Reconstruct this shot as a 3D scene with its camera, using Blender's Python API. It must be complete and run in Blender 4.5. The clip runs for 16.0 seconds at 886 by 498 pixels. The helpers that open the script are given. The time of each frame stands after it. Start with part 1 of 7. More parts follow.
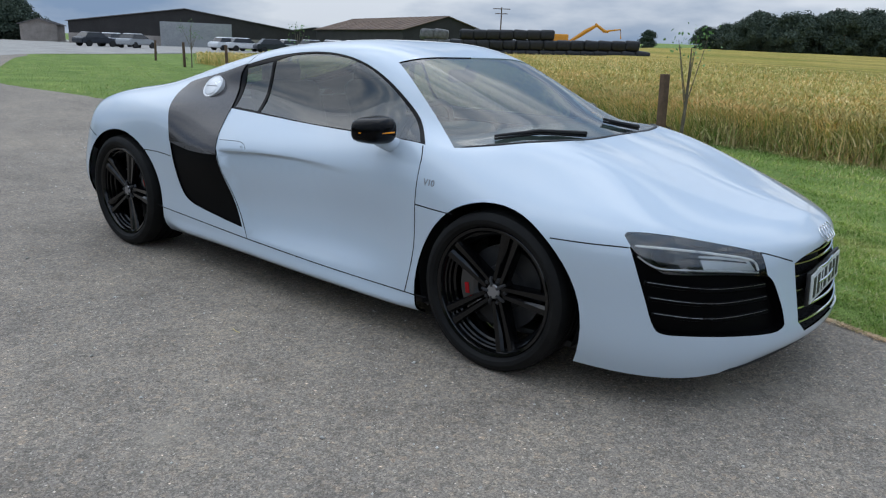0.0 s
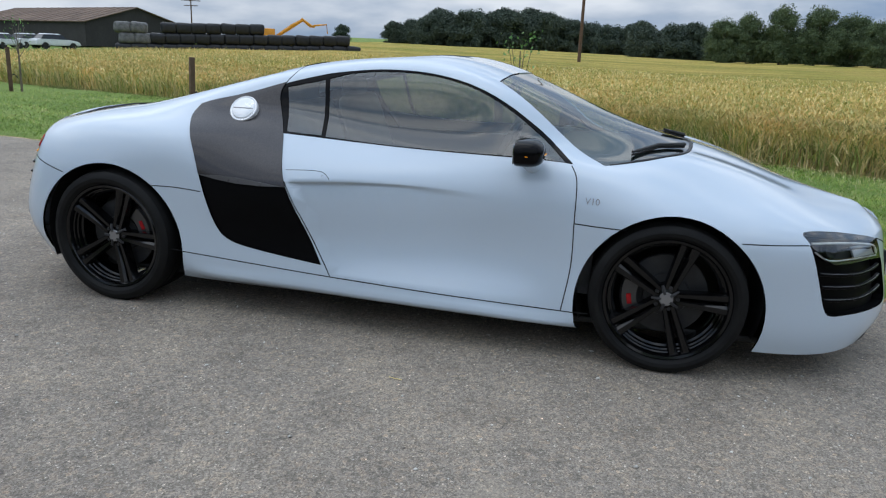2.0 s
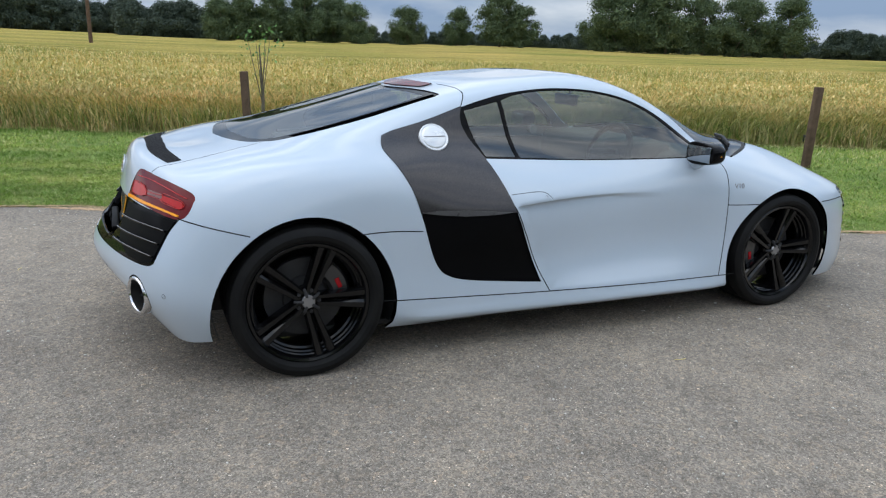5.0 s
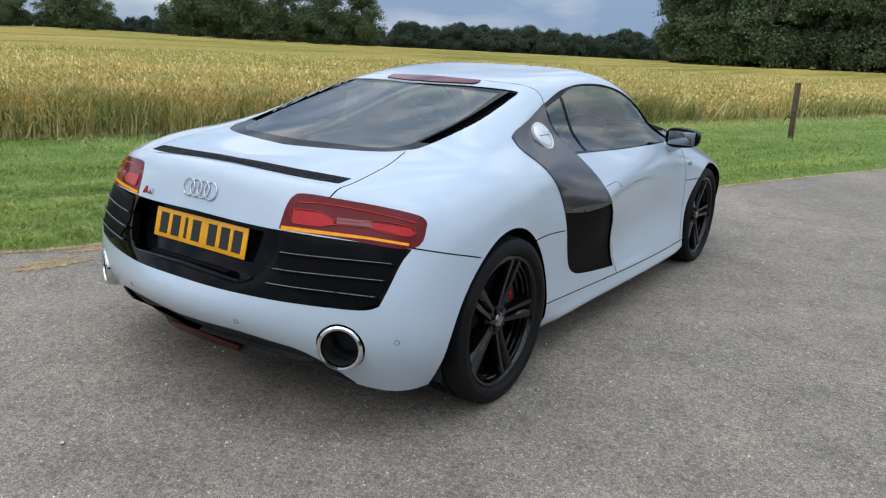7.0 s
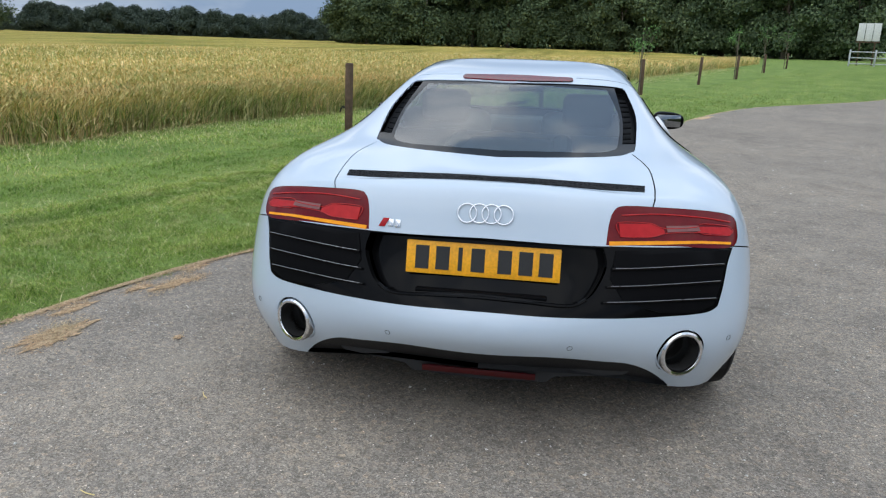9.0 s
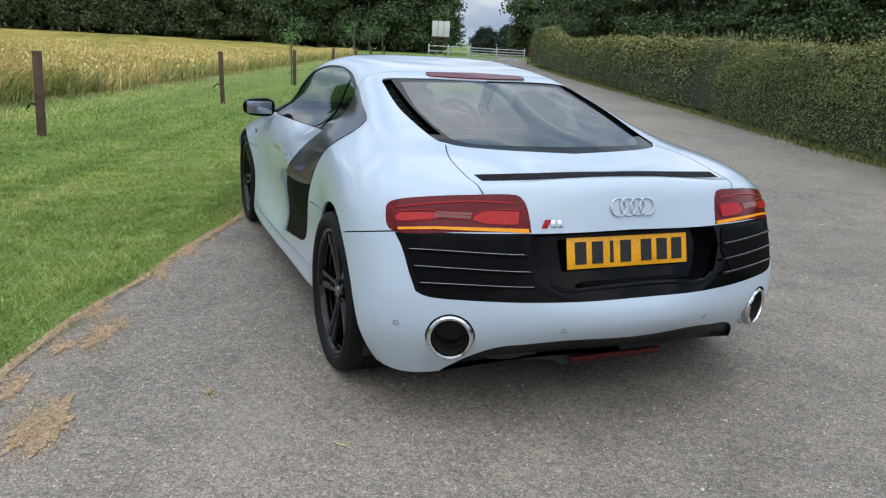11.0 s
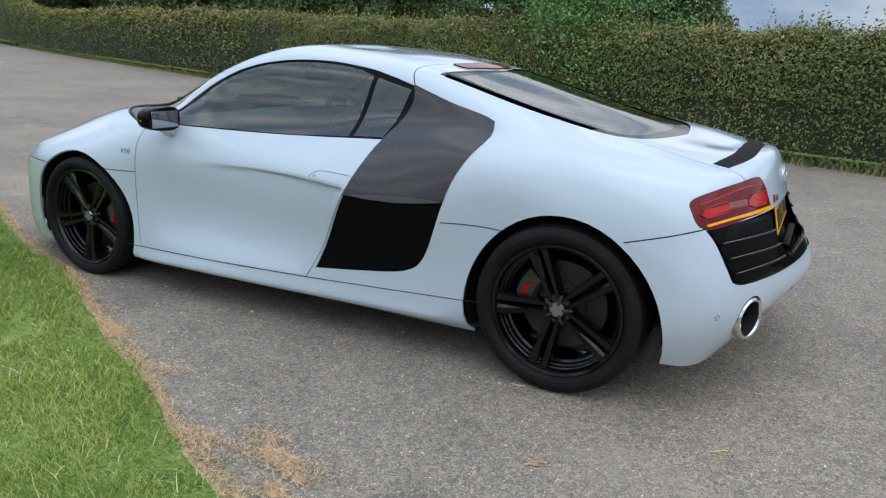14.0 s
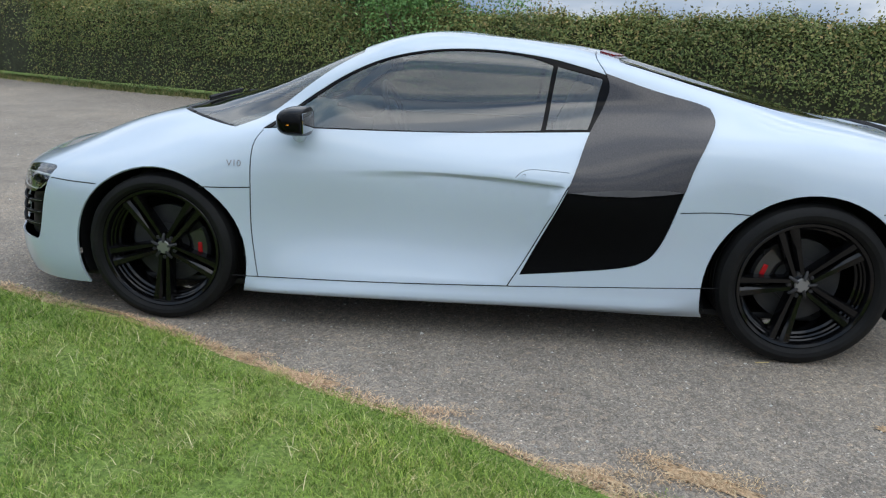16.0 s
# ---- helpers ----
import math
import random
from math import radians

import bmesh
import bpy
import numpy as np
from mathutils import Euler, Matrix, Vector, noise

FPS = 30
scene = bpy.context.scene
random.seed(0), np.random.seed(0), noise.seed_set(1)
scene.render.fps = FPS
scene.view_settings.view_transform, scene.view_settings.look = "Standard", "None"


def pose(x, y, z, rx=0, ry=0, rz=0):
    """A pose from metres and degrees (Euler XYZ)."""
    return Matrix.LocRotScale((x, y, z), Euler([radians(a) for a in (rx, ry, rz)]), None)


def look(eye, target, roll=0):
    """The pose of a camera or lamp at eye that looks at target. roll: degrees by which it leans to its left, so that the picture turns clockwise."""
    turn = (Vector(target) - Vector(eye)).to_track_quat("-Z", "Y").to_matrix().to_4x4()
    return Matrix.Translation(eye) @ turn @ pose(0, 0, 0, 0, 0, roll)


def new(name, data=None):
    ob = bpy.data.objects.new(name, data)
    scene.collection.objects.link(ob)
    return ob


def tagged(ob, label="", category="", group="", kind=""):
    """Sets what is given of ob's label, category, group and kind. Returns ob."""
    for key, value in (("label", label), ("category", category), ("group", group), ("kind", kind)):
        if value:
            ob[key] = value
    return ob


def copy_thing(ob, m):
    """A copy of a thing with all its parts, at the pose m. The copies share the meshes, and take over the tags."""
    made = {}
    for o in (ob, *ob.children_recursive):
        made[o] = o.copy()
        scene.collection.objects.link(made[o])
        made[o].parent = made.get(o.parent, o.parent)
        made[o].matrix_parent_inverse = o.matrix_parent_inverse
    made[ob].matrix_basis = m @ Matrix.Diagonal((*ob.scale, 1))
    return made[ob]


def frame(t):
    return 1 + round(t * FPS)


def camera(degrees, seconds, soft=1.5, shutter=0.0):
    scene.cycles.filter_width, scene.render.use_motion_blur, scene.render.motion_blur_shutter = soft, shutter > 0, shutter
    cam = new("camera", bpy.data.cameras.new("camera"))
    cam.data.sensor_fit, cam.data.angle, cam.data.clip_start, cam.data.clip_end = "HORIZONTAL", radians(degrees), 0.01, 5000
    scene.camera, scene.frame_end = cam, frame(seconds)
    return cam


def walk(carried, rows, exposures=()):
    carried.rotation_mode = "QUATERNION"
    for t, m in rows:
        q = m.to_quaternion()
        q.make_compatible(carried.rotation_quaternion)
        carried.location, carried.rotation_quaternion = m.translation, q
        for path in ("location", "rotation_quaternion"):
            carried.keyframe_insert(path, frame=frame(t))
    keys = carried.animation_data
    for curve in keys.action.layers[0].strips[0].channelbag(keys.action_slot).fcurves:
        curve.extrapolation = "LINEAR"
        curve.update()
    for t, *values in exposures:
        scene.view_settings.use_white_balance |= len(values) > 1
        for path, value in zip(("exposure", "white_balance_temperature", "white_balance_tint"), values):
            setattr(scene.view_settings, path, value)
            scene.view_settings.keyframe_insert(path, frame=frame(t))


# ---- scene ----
cam = camera(62.8, 16.0, soft=1.2)
PATH = [
    (0, (2.772, -3.145, 1.222), (1.605, -1.611, 0.686), 2.3),
    (0.5, (2.424, -3.36, 1.235), (1.522, -1.657, 0.701), 2.3),
    (1, (2.021, -3.564, 1.25), (1.257, -1.794, 0.718), 2.4),
    (1.5, (1.584, -3.77, 1.251), (0.957, -1.946, 0.722), 2.3),
    (2, (1.101, -3.882, 1.26), (0.636, -2.008, 0.739), 2.3),
    (2.5, (0.609, -3.968, 1.281), (0.346, -2.055, 0.758), 2.2),
    (3, (0.132, -4.012, 1.31), (0.175, -2.082, 0.785), 2.0),
    (3.5, (-0.4, -4.041, 1.328), (-0.138, -2.13, 0.8), 1.9),
    (4, (-0.925, -4.017, 1.331), (-0.507, -2.134, 0.801), 1.8),
    (4.5, (-1.441, -3.915, 1.363), (-0.85, -2.081, 0.83), 1.6),
    (5, (-1.963, -3.725, 1.356), (-1.181, -1.963, 0.821), 1.6),
    (5.2, (-2.153, -3.612, 1.358), (-1.291, -1.889, 0.82), 1.5),
    (7.3, (-3.778, -1.919, 1.319), (-2.114, -0.948, 0.783), 2.2),
    (7.5, (-3.873, -1.732, 1.324), (-2.173, -0.829, 0.782), 1.8),
    (8, (-4.128, -1.203, 1.337), (-2.339, -0.498, 0.788), 2.0),
    (8.5, (-4.245, -0.719, 1.32), (-2.405, -0.154, 0.775), 1.7),
    (9, (-4.308, -0.215, 1.334), (-2.406, 0.073, 0.786), 1.7),
    (9.2, (-4.333, -0.035, 1.344), (-2.416, 0.118, 0.792), 1.6),
    (11.3, (-3.971, 1.863, 1.296), (-2.263, 0.971, 0.759), 2.8),
    (11.5, (-3.89, 2.024, 1.316), (-2.239, 1.036, 0.771), 2.3),
    (12, (-3.566, 2.37, 1.287), (-2.012, 1.234, 0.745), 2.1),
    (12.5, (-3.208, 2.692, 1.28), (-1.749, 1.437, 0.734), 2.1),
    (13, (-2.852, 2.952, 1.281), (-1.57, 1.514, 0.744), 2.7),
    (13.5, (-2.506, 3.144, 1.267), (-1.431, 1.546, 0.729), 2.2),
    (14, (-2.102, 3.379, 1.267), (-1.22, 1.668, 0.724), 2.1),
    (14.5, (-1.635, 3.598, 1.241), (-0.892, 1.823, 0.696), 1.9),
    (15, (-1.151, 3.745, 1.228), (-0.551, 1.92, 0.673), 2.0),
    (15.5, (-0.652, 3.78, 1.223), (-0.286, 1.892, 0.671), 2.2),
    (16, (-0.167, 3.751, 1.219), (0.019, 1.84, 0.659), 1.9),
]
walk(cam, [(t, look(eye, target, roll)) for t, eye, target, roll in PATH],
     [(0, 0.2, 6200, 10), (2.5, 0.36, 6350, 10), (5, 0.47, 6500, 10), (9, 0.44, 6450, 10), (12, 0.47, 6500, 10), (16, 0.5, 6500, 10)])

# ---- world and sun ----
SUN_AZ, SUN_EL = 165.0, 62.0
world = bpy.data.worlds.new("world")
scene.world = world
world.use_nodes = True


def sky_nodes(nt):
    nd, ln = nt.nodes, nt.links
    nd.clear()
    out, bg = nd.new("ShaderNodeOutputWorld"), nd.new("ShaderNodeBackground")
    sky = nd.new("ShaderNodeTexSky")
    sky.sky_type, sky.sun_disc = "NISHITA", False
    sky.dust_density, sky.air_density, sky.ozone_density = 0.15, 1.0, 2.5
    sky.sun_elevation, sky.sun_rotation = radians(SUN_EL), radians(90 - SUN_AZ)
    tc, mp = nd.new("ShaderNodeTexCoord"), nd.new("ShaderNodeMapping")
    mp.inputs["Scale"].default_value = (1.0, 1.0, 3.4)
    mp.inputs["Location"].default_value = (0.3, 1.7, 0.2)
    ln.new(tc.outputs["Generated"], mp.inputs["Vector"])
    n1 = nd.new("ShaderNodeTexNoise")
    n1.inputs["Scale"].default_value, n1.inputs["Detail"].default_value, n1.inputs["Roughness"].default_value = 2.2, 8.0, 0.58
    ln.new(mp.outputs["Vector"], n1.inputs["Vector"])
    cover = nd.new("ShaderNodeValToRGB")
    cover.color_ramp.elements[0].position, cover.color_ramp.elements[1].position = 0.26, 0.42
    cover.color_ramp.elements[0].color = (0.93, 0.93, 0.93, 1)
    ln.new(n1.outputs["Fac"], cover.inputs["Fac"])
    n2 = nd.new("ShaderNodeTexNoise")
    n2.inputs["Scale"].default_value, n2.inputs["Detail"].default_value = 3.4, 6.0
    ln.new(mp.outputs["Vector"], n2.inputs["Vector"])
    tone = nd.new("ShaderNodeValToRGB")
    tone.color_ramp.elements[0].position, tone.color_ramp.elements[0].color = 0.38, (2.3, 3.2, 4.6, 1)
    tone.color_ramp.elements[1].position, tone.color_ramp.elements[1].color = 0.63, (6.8, 7.2, 7.7, 1)
    middle = tone.color_ramp.elements.new(0.50)
    middle.color = (3.9, 4.6, 5.6, 1)
    ln.new(n2.outputs["Fac"], tone.inputs["Fac"])
    mix = nd.new("ShaderNodeMix")
    mix.data_type = "RGBA"
    ln.new(cover.outputs["Color"], mix.inputs["Factor"])
    ln.new(sky.outputs["Color"], mix.inputs["A"])
    # an overcast dome is dimmer towards the horizon
    sep, grade = nd.new("ShaderNodeSeparateXYZ"), nd.new("ShaderNodeMapRange")
    ln.new(tc.outputs["Generated"], sep.inputs["Vector"])
    grade.inputs["From Min"].default_value, grade.inputs["From Max"].default_value = 0.0, 1.0
    grade.inputs["To Min"].default_value, grade.inputs["To Max"].default_value = 0.62, 1.5
    ln.new(sep.outputs["Z"], grade.inputs["Value"])
    dome = nd.new("ShaderNodeVectorMath")
    dome.operation = "SCALE"
    ln.new(tone.outputs["Color"], dome.inputs[0])
    ln.new(grade.outputs["Result"], dome.inputs["Scale"])
    ln.new(dome.outputs["Vector"], mix.inputs["B"])
    bg.inputs["Strength"].default_value = 0.13
    ln.new(mix.outputs["Result"], bg.inputs["Color"])
    ln.new(bg.outputs["Background"], out.inputs["Surface"])


sky_nodes(world.node_tree)
sun = new("sun", bpy.data.lights.new("sun", "SUN"))
sun.data.energy, sun.data.angle, sun.data.color = 0.7, radians(80), (1.0, 0.975, 0.93)
_d = Vector((math.cos(radians(SUN_EL)) * math.cos(radians(SUN_AZ)), math.cos(radians(SUN_EL)) * math.sin(radians(SUN_AZ)), math.sin(radians(SUN_EL))))
sun.matrix_world = look(_d * 50, (0, 0, 0))


# ---- materials ----
class Mat:
    """A small builder for node materials."""

    def __init__(self, name, color=(0.5, 0.5, 0.5), rough=0.6, metal=0.0, spec=0.5, coat=0.0, trans=0.0, ior=1.45):
        self.m = bpy.data.materials.new(name)
        self.m.use_nodes = True
        self.nd, self.ln = self.m.node_tree.nodes, self.m.node_tree.links
        self.b = self.nd["Principled BSDF"]
        i = self.b.inputs
        i["Base Color"].default_value = (*color, 1)
        i["Roughness"].default_value, i["Metallic"].default_value, i["Specular IOR Level"].default_value = rough, metal, spec
        i["Coat Weight"].default_value, i["Coat Roughness"].default_value = coat, 0.03
        i["Transmission Weight"].default_value, i["IOR"].default_value = trans, ior
        self.tc = self.nd.new("ShaderNodeTexCoord")
        self.space = self.tc.outputs["Object"]

    def noise(self, scale, detail=4.0, rough=0.55, stretch=None):
        n = self.nd.new("ShaderNodeTexNoise")
        n.inputs["Scale"].default_value, n.inputs["Detail"].default_value, n.inputs["Roughness"].default_value = scale, detail, rough
        v = self.space
        if stretch:
            mp = self.nd.new("ShaderNodeMapping")
            mp.inputs["Scale"].default_value = stretch
            self.ln.new(v, mp.inputs["Vector"])
            v = mp.outputs["Vector"]
        self.ln.new(v, n.inputs["Vector"])
        return n.outputs["Fac"]

    def cells(self, scale, out="Color", feature="F1"):
        n = self.nd.new("ShaderNodeTexVoronoi")
        n.feature = feature
        n.inputs["Scale"].default_value = scale
        self.ln.new(self.space, n.inputs["Vector"])
        return n.outputs[out]

    def ramp(self, fac, *stops):
        r = self.nd.new("ShaderNodeValToRGB")
        e = r.color_ramp.elements
        while len(e) < len(stops):
            e.new(0.5)
        for k, (p, c) in zip(e, stops):
            k.position, k.color = p, (*c, 1) if len(c) == 3 else c
        self.ln.new(fac, r.inputs["Fac"])
        return r.outputs["Color"]

    def mix(self, a, b, fac, mode="MIX"):
        m = self.nd.new("ShaderNodeMix")
        m.data_type, m.blend_type = "RGBA", mode
        for key, v in (("Factor", fac), ("A", a), ("B", b)):
            if isinstance(v, (int, float)):
                m.inputs[key].default_value = v
            elif isinstance(v, tuple):
                m.inputs[key].default_value = (*v, 1)
            else:
                self.ln.new(v, m.inputs[key])
        return m.outputs["Result"]

    def random(self):
        return self.nd.new("ShaderNodeObjectInfo").outputs["Random"]

    def island(self):
        return self.nd.new("ShaderNodeNewGeometry").outputs["Random Per Island"]

    def color(self, c):
        self.ln.new(c, self.b.inputs["Base Color"])
        return self

    def rough(self, r):
        self.ln.new(r, self.b.inputs["Roughness"])
        return self

    def bump(self, h, strength=0.3, dist=0.01):
        n = self.nd.new("ShaderNodeBump")
        n.inputs["Strength"].default_value, n.inputs["Distance"].default_value = strength, dist
        self.ln.new(h, n.inputs["Height"])
        self.ln.new(n.outputs["Normal"], self.b.inputs["Normal"])
        return self

    def emit(self, c, s):
        self.b.inputs["Emission Color"].default_value, self.b.inputs["Emission Strength"].default_value = (*c, 1), s
        return self


def simple(name, color, rough=0.6, vary=0.25, scale=12.0, bump=0.2, **kw):
    """A plain surface with two scales of variation."""
    k = Mat(name, color, rough, **kw)
    dark, light = tuple(c * (1 - vary) for c in color), tuple(min(1, c * (1 + vary)) for c in color)
    a = k.ramp(k.noise(scale), (0.3, dark), (0.7, light))
    b = k.ramp(k.noise(scale * 9, 3), (0.3, (0.82, 0.82, 0.82)), (0.7, (1.1, 1.1, 1.1)))
    k.color(k.mix(a, b, 1.0, "MULTIPLY"))
    k.bump(k.noise(scale * 14, 3), bump, 0.004)
    return k.m


def tarmac_material():
    k = Mat("tarmac", rough=0.85, spec=0.35)
    agg = k.ramp(k.cells(190.0), (0.0, (0.138, 0.122, 0.104)), (0.5, (0.258, 0.231, 0.198)), (0.9, (0.40, 0.357, 0.305)), (1.0, (0.92, 0.83, 0.72)))
    fine = k.ramp(k.noise(420.0, 3), (0.3, (0.7, 0.7, 0.7)), (0.7, (1.2, 1.2, 1.2)))
    base = k.mix(agg, fine, 1.0, "MULTIPLY")
    fleck = k.ramp(k.cells(62.0), (0.0, (0.70, 0.70, 0.70)), (0.5, (1.0, 1.0, 1.0)), (0.85, (1.16, 1.10, 1.03)), (1.0, (1.5, 1.32, 1.16)))
    base = k.mix(base, fleck, 1.0, "MULTIPLY")
    worn = k.ramp(k.noise(0.4, 7, 0.62), (0.32, (0.84, 0.82, 0.80)), (0.50, (1.0, 0.98, 0.955)), (0.70, (1.2, 1.15, 1.08)))
    base = k.mix(base, worn, 1.0, "MULTIPLY")
    blot = k.ramp(k.noise(3.1, 6, 0.7), (0.30, (0.80, 0.79, 0.78)), (0.50, (1.0, 1.0, 1.0)), (0.75, (1.14, 1.12, 1.08)))
    base = k.mix(base, blot, 1.0, "MULTIPLY")
    dust = k.ramp(k.noise(1.3, 8, 0.68), (0.57, (0, 0, 0)), (0.72, (0.6, 0.6, 0.6)))
    base = k.mix(base, (0.345, 0.30, 0.24), dust)
    chip = k.ramp(k.cells(27.0, "Distance"), (0.03, (0.85, 0.85, 0.85)), (0.055, (0, 0, 0)))
    some = k.ramp(k.cells(27.0), (0.72, (0, 0, 0)), (0.74, (1, 1, 1)))
    base = k.mix(base, (0.72, 0.69, 0.64), k.mix(chip, some, 1.0, "MULTIPLY"))
    k.color(base)
    k.bump(k.mix(k.cells(150.0, "Distance"), k.noise(300.0, 3), 0.5), 0.4, 0.005)
    return k.m


def grass_ground_material():
    k = Mat("turf", rough=0.9, spec=0.2)
    a = k.ramp(k.noise(0.7, 6), (0.3, (0.13, 0.215, 0.05)), (0.7, (0.25, 0.34, 0.092)))
    b = k.ramp(k.noise(60.0, 4), (0.3, (0.5, 0.5, 0.5)), (0.7, (1.35, 1.3, 1.2)))
    straw = k.ramp(k.noise(1.7, 6, 0.65), (0.58, (0, 0, 0)), (0.78, (0.6, 0.6, 0.6)))
    k.color(k.mix(k.mix(a, b, 1.0, "MULTIPLY"), (0.27, 0.23, 0.11), straw))
    k.bump(k.noise(90.0, 4), 0.8, 0.02)
    return k.m


def blade_material(name, low, high, straw, share, patches=0.0, bands=False):
    k = Mat(name, rough=0.62, spec=0.25)
    c = k.ramp(k.island(), (0.0, low), (1.0 - share, high), (1.0 - share + 0.02, straw), (1.0, straw))
    wide = k.ramp(k.noise(0.8, 6, 0.62), (0.3, (0.62, 0.74, 0.62)), (0.7, (1.22, 1.12, 1.1)))
    c = k.mix(c, wide, 1.0, "MULTIPLY")
    dry = k.ramp(k.noise(2.3, 7, 0.66), (0.54, (0, 0, 0)), (0.72, (patches,) * 3))
    c = k.mix(c, straw, dry)
    if bands:
        # mowing bands run along the verge
        turn, size, wave = k.nd.new("ShaderNodeMapping"), k.nd.new("ShaderNodeMapping"), k.nd.new("ShaderNodeTexNoise")
        turn.inputs["Rotation"].default_value, size.inputs["Scale"].default_value = (0, 0, radians(22)), (0.05, 1.3, 0.05)
        wave.inputs["Scale"].default_value, wave.inputs["Detail"].default_value = 1.0, 2.0
        k.ln.new(k.space, turn.inputs["Vector"])
        k.ln.new(turn.outputs["Vector"], size.inputs["Vector"])
        k.ln.new(size.outputs["Vector"], wave.inputs["Vector"])
        c = k.mix(c, k.ramp(wave.outputs["Fac"], (0.38, (0.66, 0.76, 0.66)), (0.62, (1.2, 1.12, 1.15))), 1.0, "MULTIPLY")
    k.color(c)
    return k.m


def leaf_material(name, low, high, warm):
    k = Mat(name, rough=0.6, spec=0.22)
    c = k.ramp(k.island(), (0.0, low), (0.8, high), (1.0, warm))
    wide = k.ramp(k.noise(0.6, 4), (0.3, (0.7, 0.75, 0.7)), (0.7, (1.25, 1.2, 1.1)))
    k.color(k.mix(c, wide, 1.0, "MULTIPLY"))
    return k.m


M_TARMAC = tarmac_material()
M_TURF = grass_ground_material()
M_GRASS = blade_material("grass blades", (0.07, 0.16, 0.022), (0.50, 0.64, 0.145), (0.64, 0.57, 0.29), 0.17, 0.62, True)
M_LONGGRASS = blade_material("long pale grass", (0.30, 0.40, 0.10), (0.58, 0.62, 0.24), (0.74, 0.66, 0.40), 0.35)
M_ROUGHGRASS = blade_material("rough grass", (0.09, 0.14, 0.035), (0.24, 0.27, 0.09), (0.42, 0.35, 0.17), 0.35)
M_WHEAT = blade_material("ripe wheat", (0.66, 0.48, 0.17), (0.96, 0.79, 0.40), (0.46, 0.45, 0.14), 0.22)
M_STEM = blade_material("dry wheat stems", (0.26, 0.21, 0.07), (0.95, 0.77, 0.44), (0.36, 0.42, 0.13), 0.30)
M_WHEATLEAF = blade_material("wheat leaves", (0.17, 0.25, 0.06), (0.44, 0.46, 0.15), (0.84, 0.70, 0.40), 0.35)
M_SOIL = simple("dry soil", (0.58, 0.40, 0.24), 0.95, 0.5, 55.0, 1.0)
M_HEDGE = leaf_material("hedge leaves", (0.075, 0.112, 0.040), (0.22, 0.265, 0.092), (0.31, 0.25, 0.11))
M_CREST = leaf_material("hedge crest leaves", (0.14, 0.165, 0.055), (0.33, 0.30, 0.115), (0.44, 0.30, 0.16))
M_STRAW = blade_material("dry thatch", (0.56, 0.37, 0.24), (0.86, 0.64, 0.44), (0.38, 0.23, 0.14), 0.2)
M_BUSH = leaf_material("bush leaves", (0.09, 0.20, 0.065), (0.20, 0.37, 0.125), (0.26, 0.42, 0.15))
M_TREE = leaf_material("tree leaves", (0.054, 0.088, 0.050), (0.130, 0.178, 0.090), (0.16, 0.20, 0.10))
# distance haze is mixed into this leaf colour: bluer and flatter than M_TREE
M_HAZETREE = leaf_material("hazed far tree leaves", (0.042, 0.064, 0.055), (0.080, 0.108, 0.082), (0.092, 0.118, 0.086))
# near-black brown that paints the shade inside the hedge
M_HEDGESHADE = simple("shaded hedge inside", (0.045, 0.05, 0.026), 0.95, 0.3, 8.0, 0.8)
M_BARK = simple("bark", (0.17, 0.14, 0.105), 0.95, 0.35, 14.0, 0.9)
M_POST = simple("weathered post wood", (0.12, 0.075, 0.05), 0.9, 0.35, 10.0, 0.7)
M_STONE = simple("pale chippings", (0.62, 0.59, 0.54), 0.9, 0.5, 30.0, 0.4)


# ---- geometry helpers ----
def mesh_object(name, verts, faces, material=None, parent=None, smooth=False):
    me = bpy.data.meshes.new(name)
    me.from_pydata([tuple(v) for v in verts], [], [tuple(f) for f in faces])
    if smooth:
        me.polygons.foreach_set("use_smooth", [True] * len(me.polygons))
    if material:
        me.materials.append(material)
    ob = new(name, me)
    if parent:
        ob.parent = parent
    return ob


def fast_mesh(name, verts, tris, material):
    """A large mesh from arrays of corners and triangles or quads."""
    verts, tris = np.asarray(verts, np.float32), np.asarray(tris, np.int32)
    me = bpy.data.meshes.new(name)
    n, k = tris.shape
    me.vertices.add(len(verts))
    me.vertices.foreach_set("co", verts.ravel())
    me.loops.add(n * k)
    me.loops.foreach_set("vertex_index", tris.ravel())
    me.polygons.add(n)
    me.polygons.foreach_set("loop_start", np.arange(0, n * k, k, dtype=np.int32))
    me.update(calc_edges=True)
    me.materials.append(material)
    return new(name, me)


def part(name, bm, material, parent, label="", smooth=True, sharp=35):
    """One bmesh as one mesh object under a thing or part."""
    me = bpy.data.meshes.new(name)
    bmesh.ops.recalc_face_normals(bm, faces=bm.faces)
    bm.to_mesh(me)
    bm.free()
    if smooth:
        me.polygons.foreach_set("use_smooth", [True] * len(me.polygons))
        me.set_sharp_from_angle(angle=radians(sharp))
    me.materials.append(material)
    ob = new(name, me)
    ob.parent = parent
    if label:
        ob["label"] = label
    return ob


def box_bm(size, at=(0, 0, 0), bevel=0.0, turn=None, segments=2):
    bm = bmesh.new()
    bmesh.ops.create_cube(bm, size=1.0)
    bmesh.ops.scale(bm, vec=size, verts=bm.verts)
    if bevel:
        bmesh.ops.bevel(bm, geom=bm.edges[:], offset=bevel, segments=segments, profile=0.5, affect="EDGES")
    m = Matrix.Translation(at) @ (turn or Matrix.Identity(4))
    bmesh.ops.transform(bm, matrix=m, verts=bm.verts)
    return bm


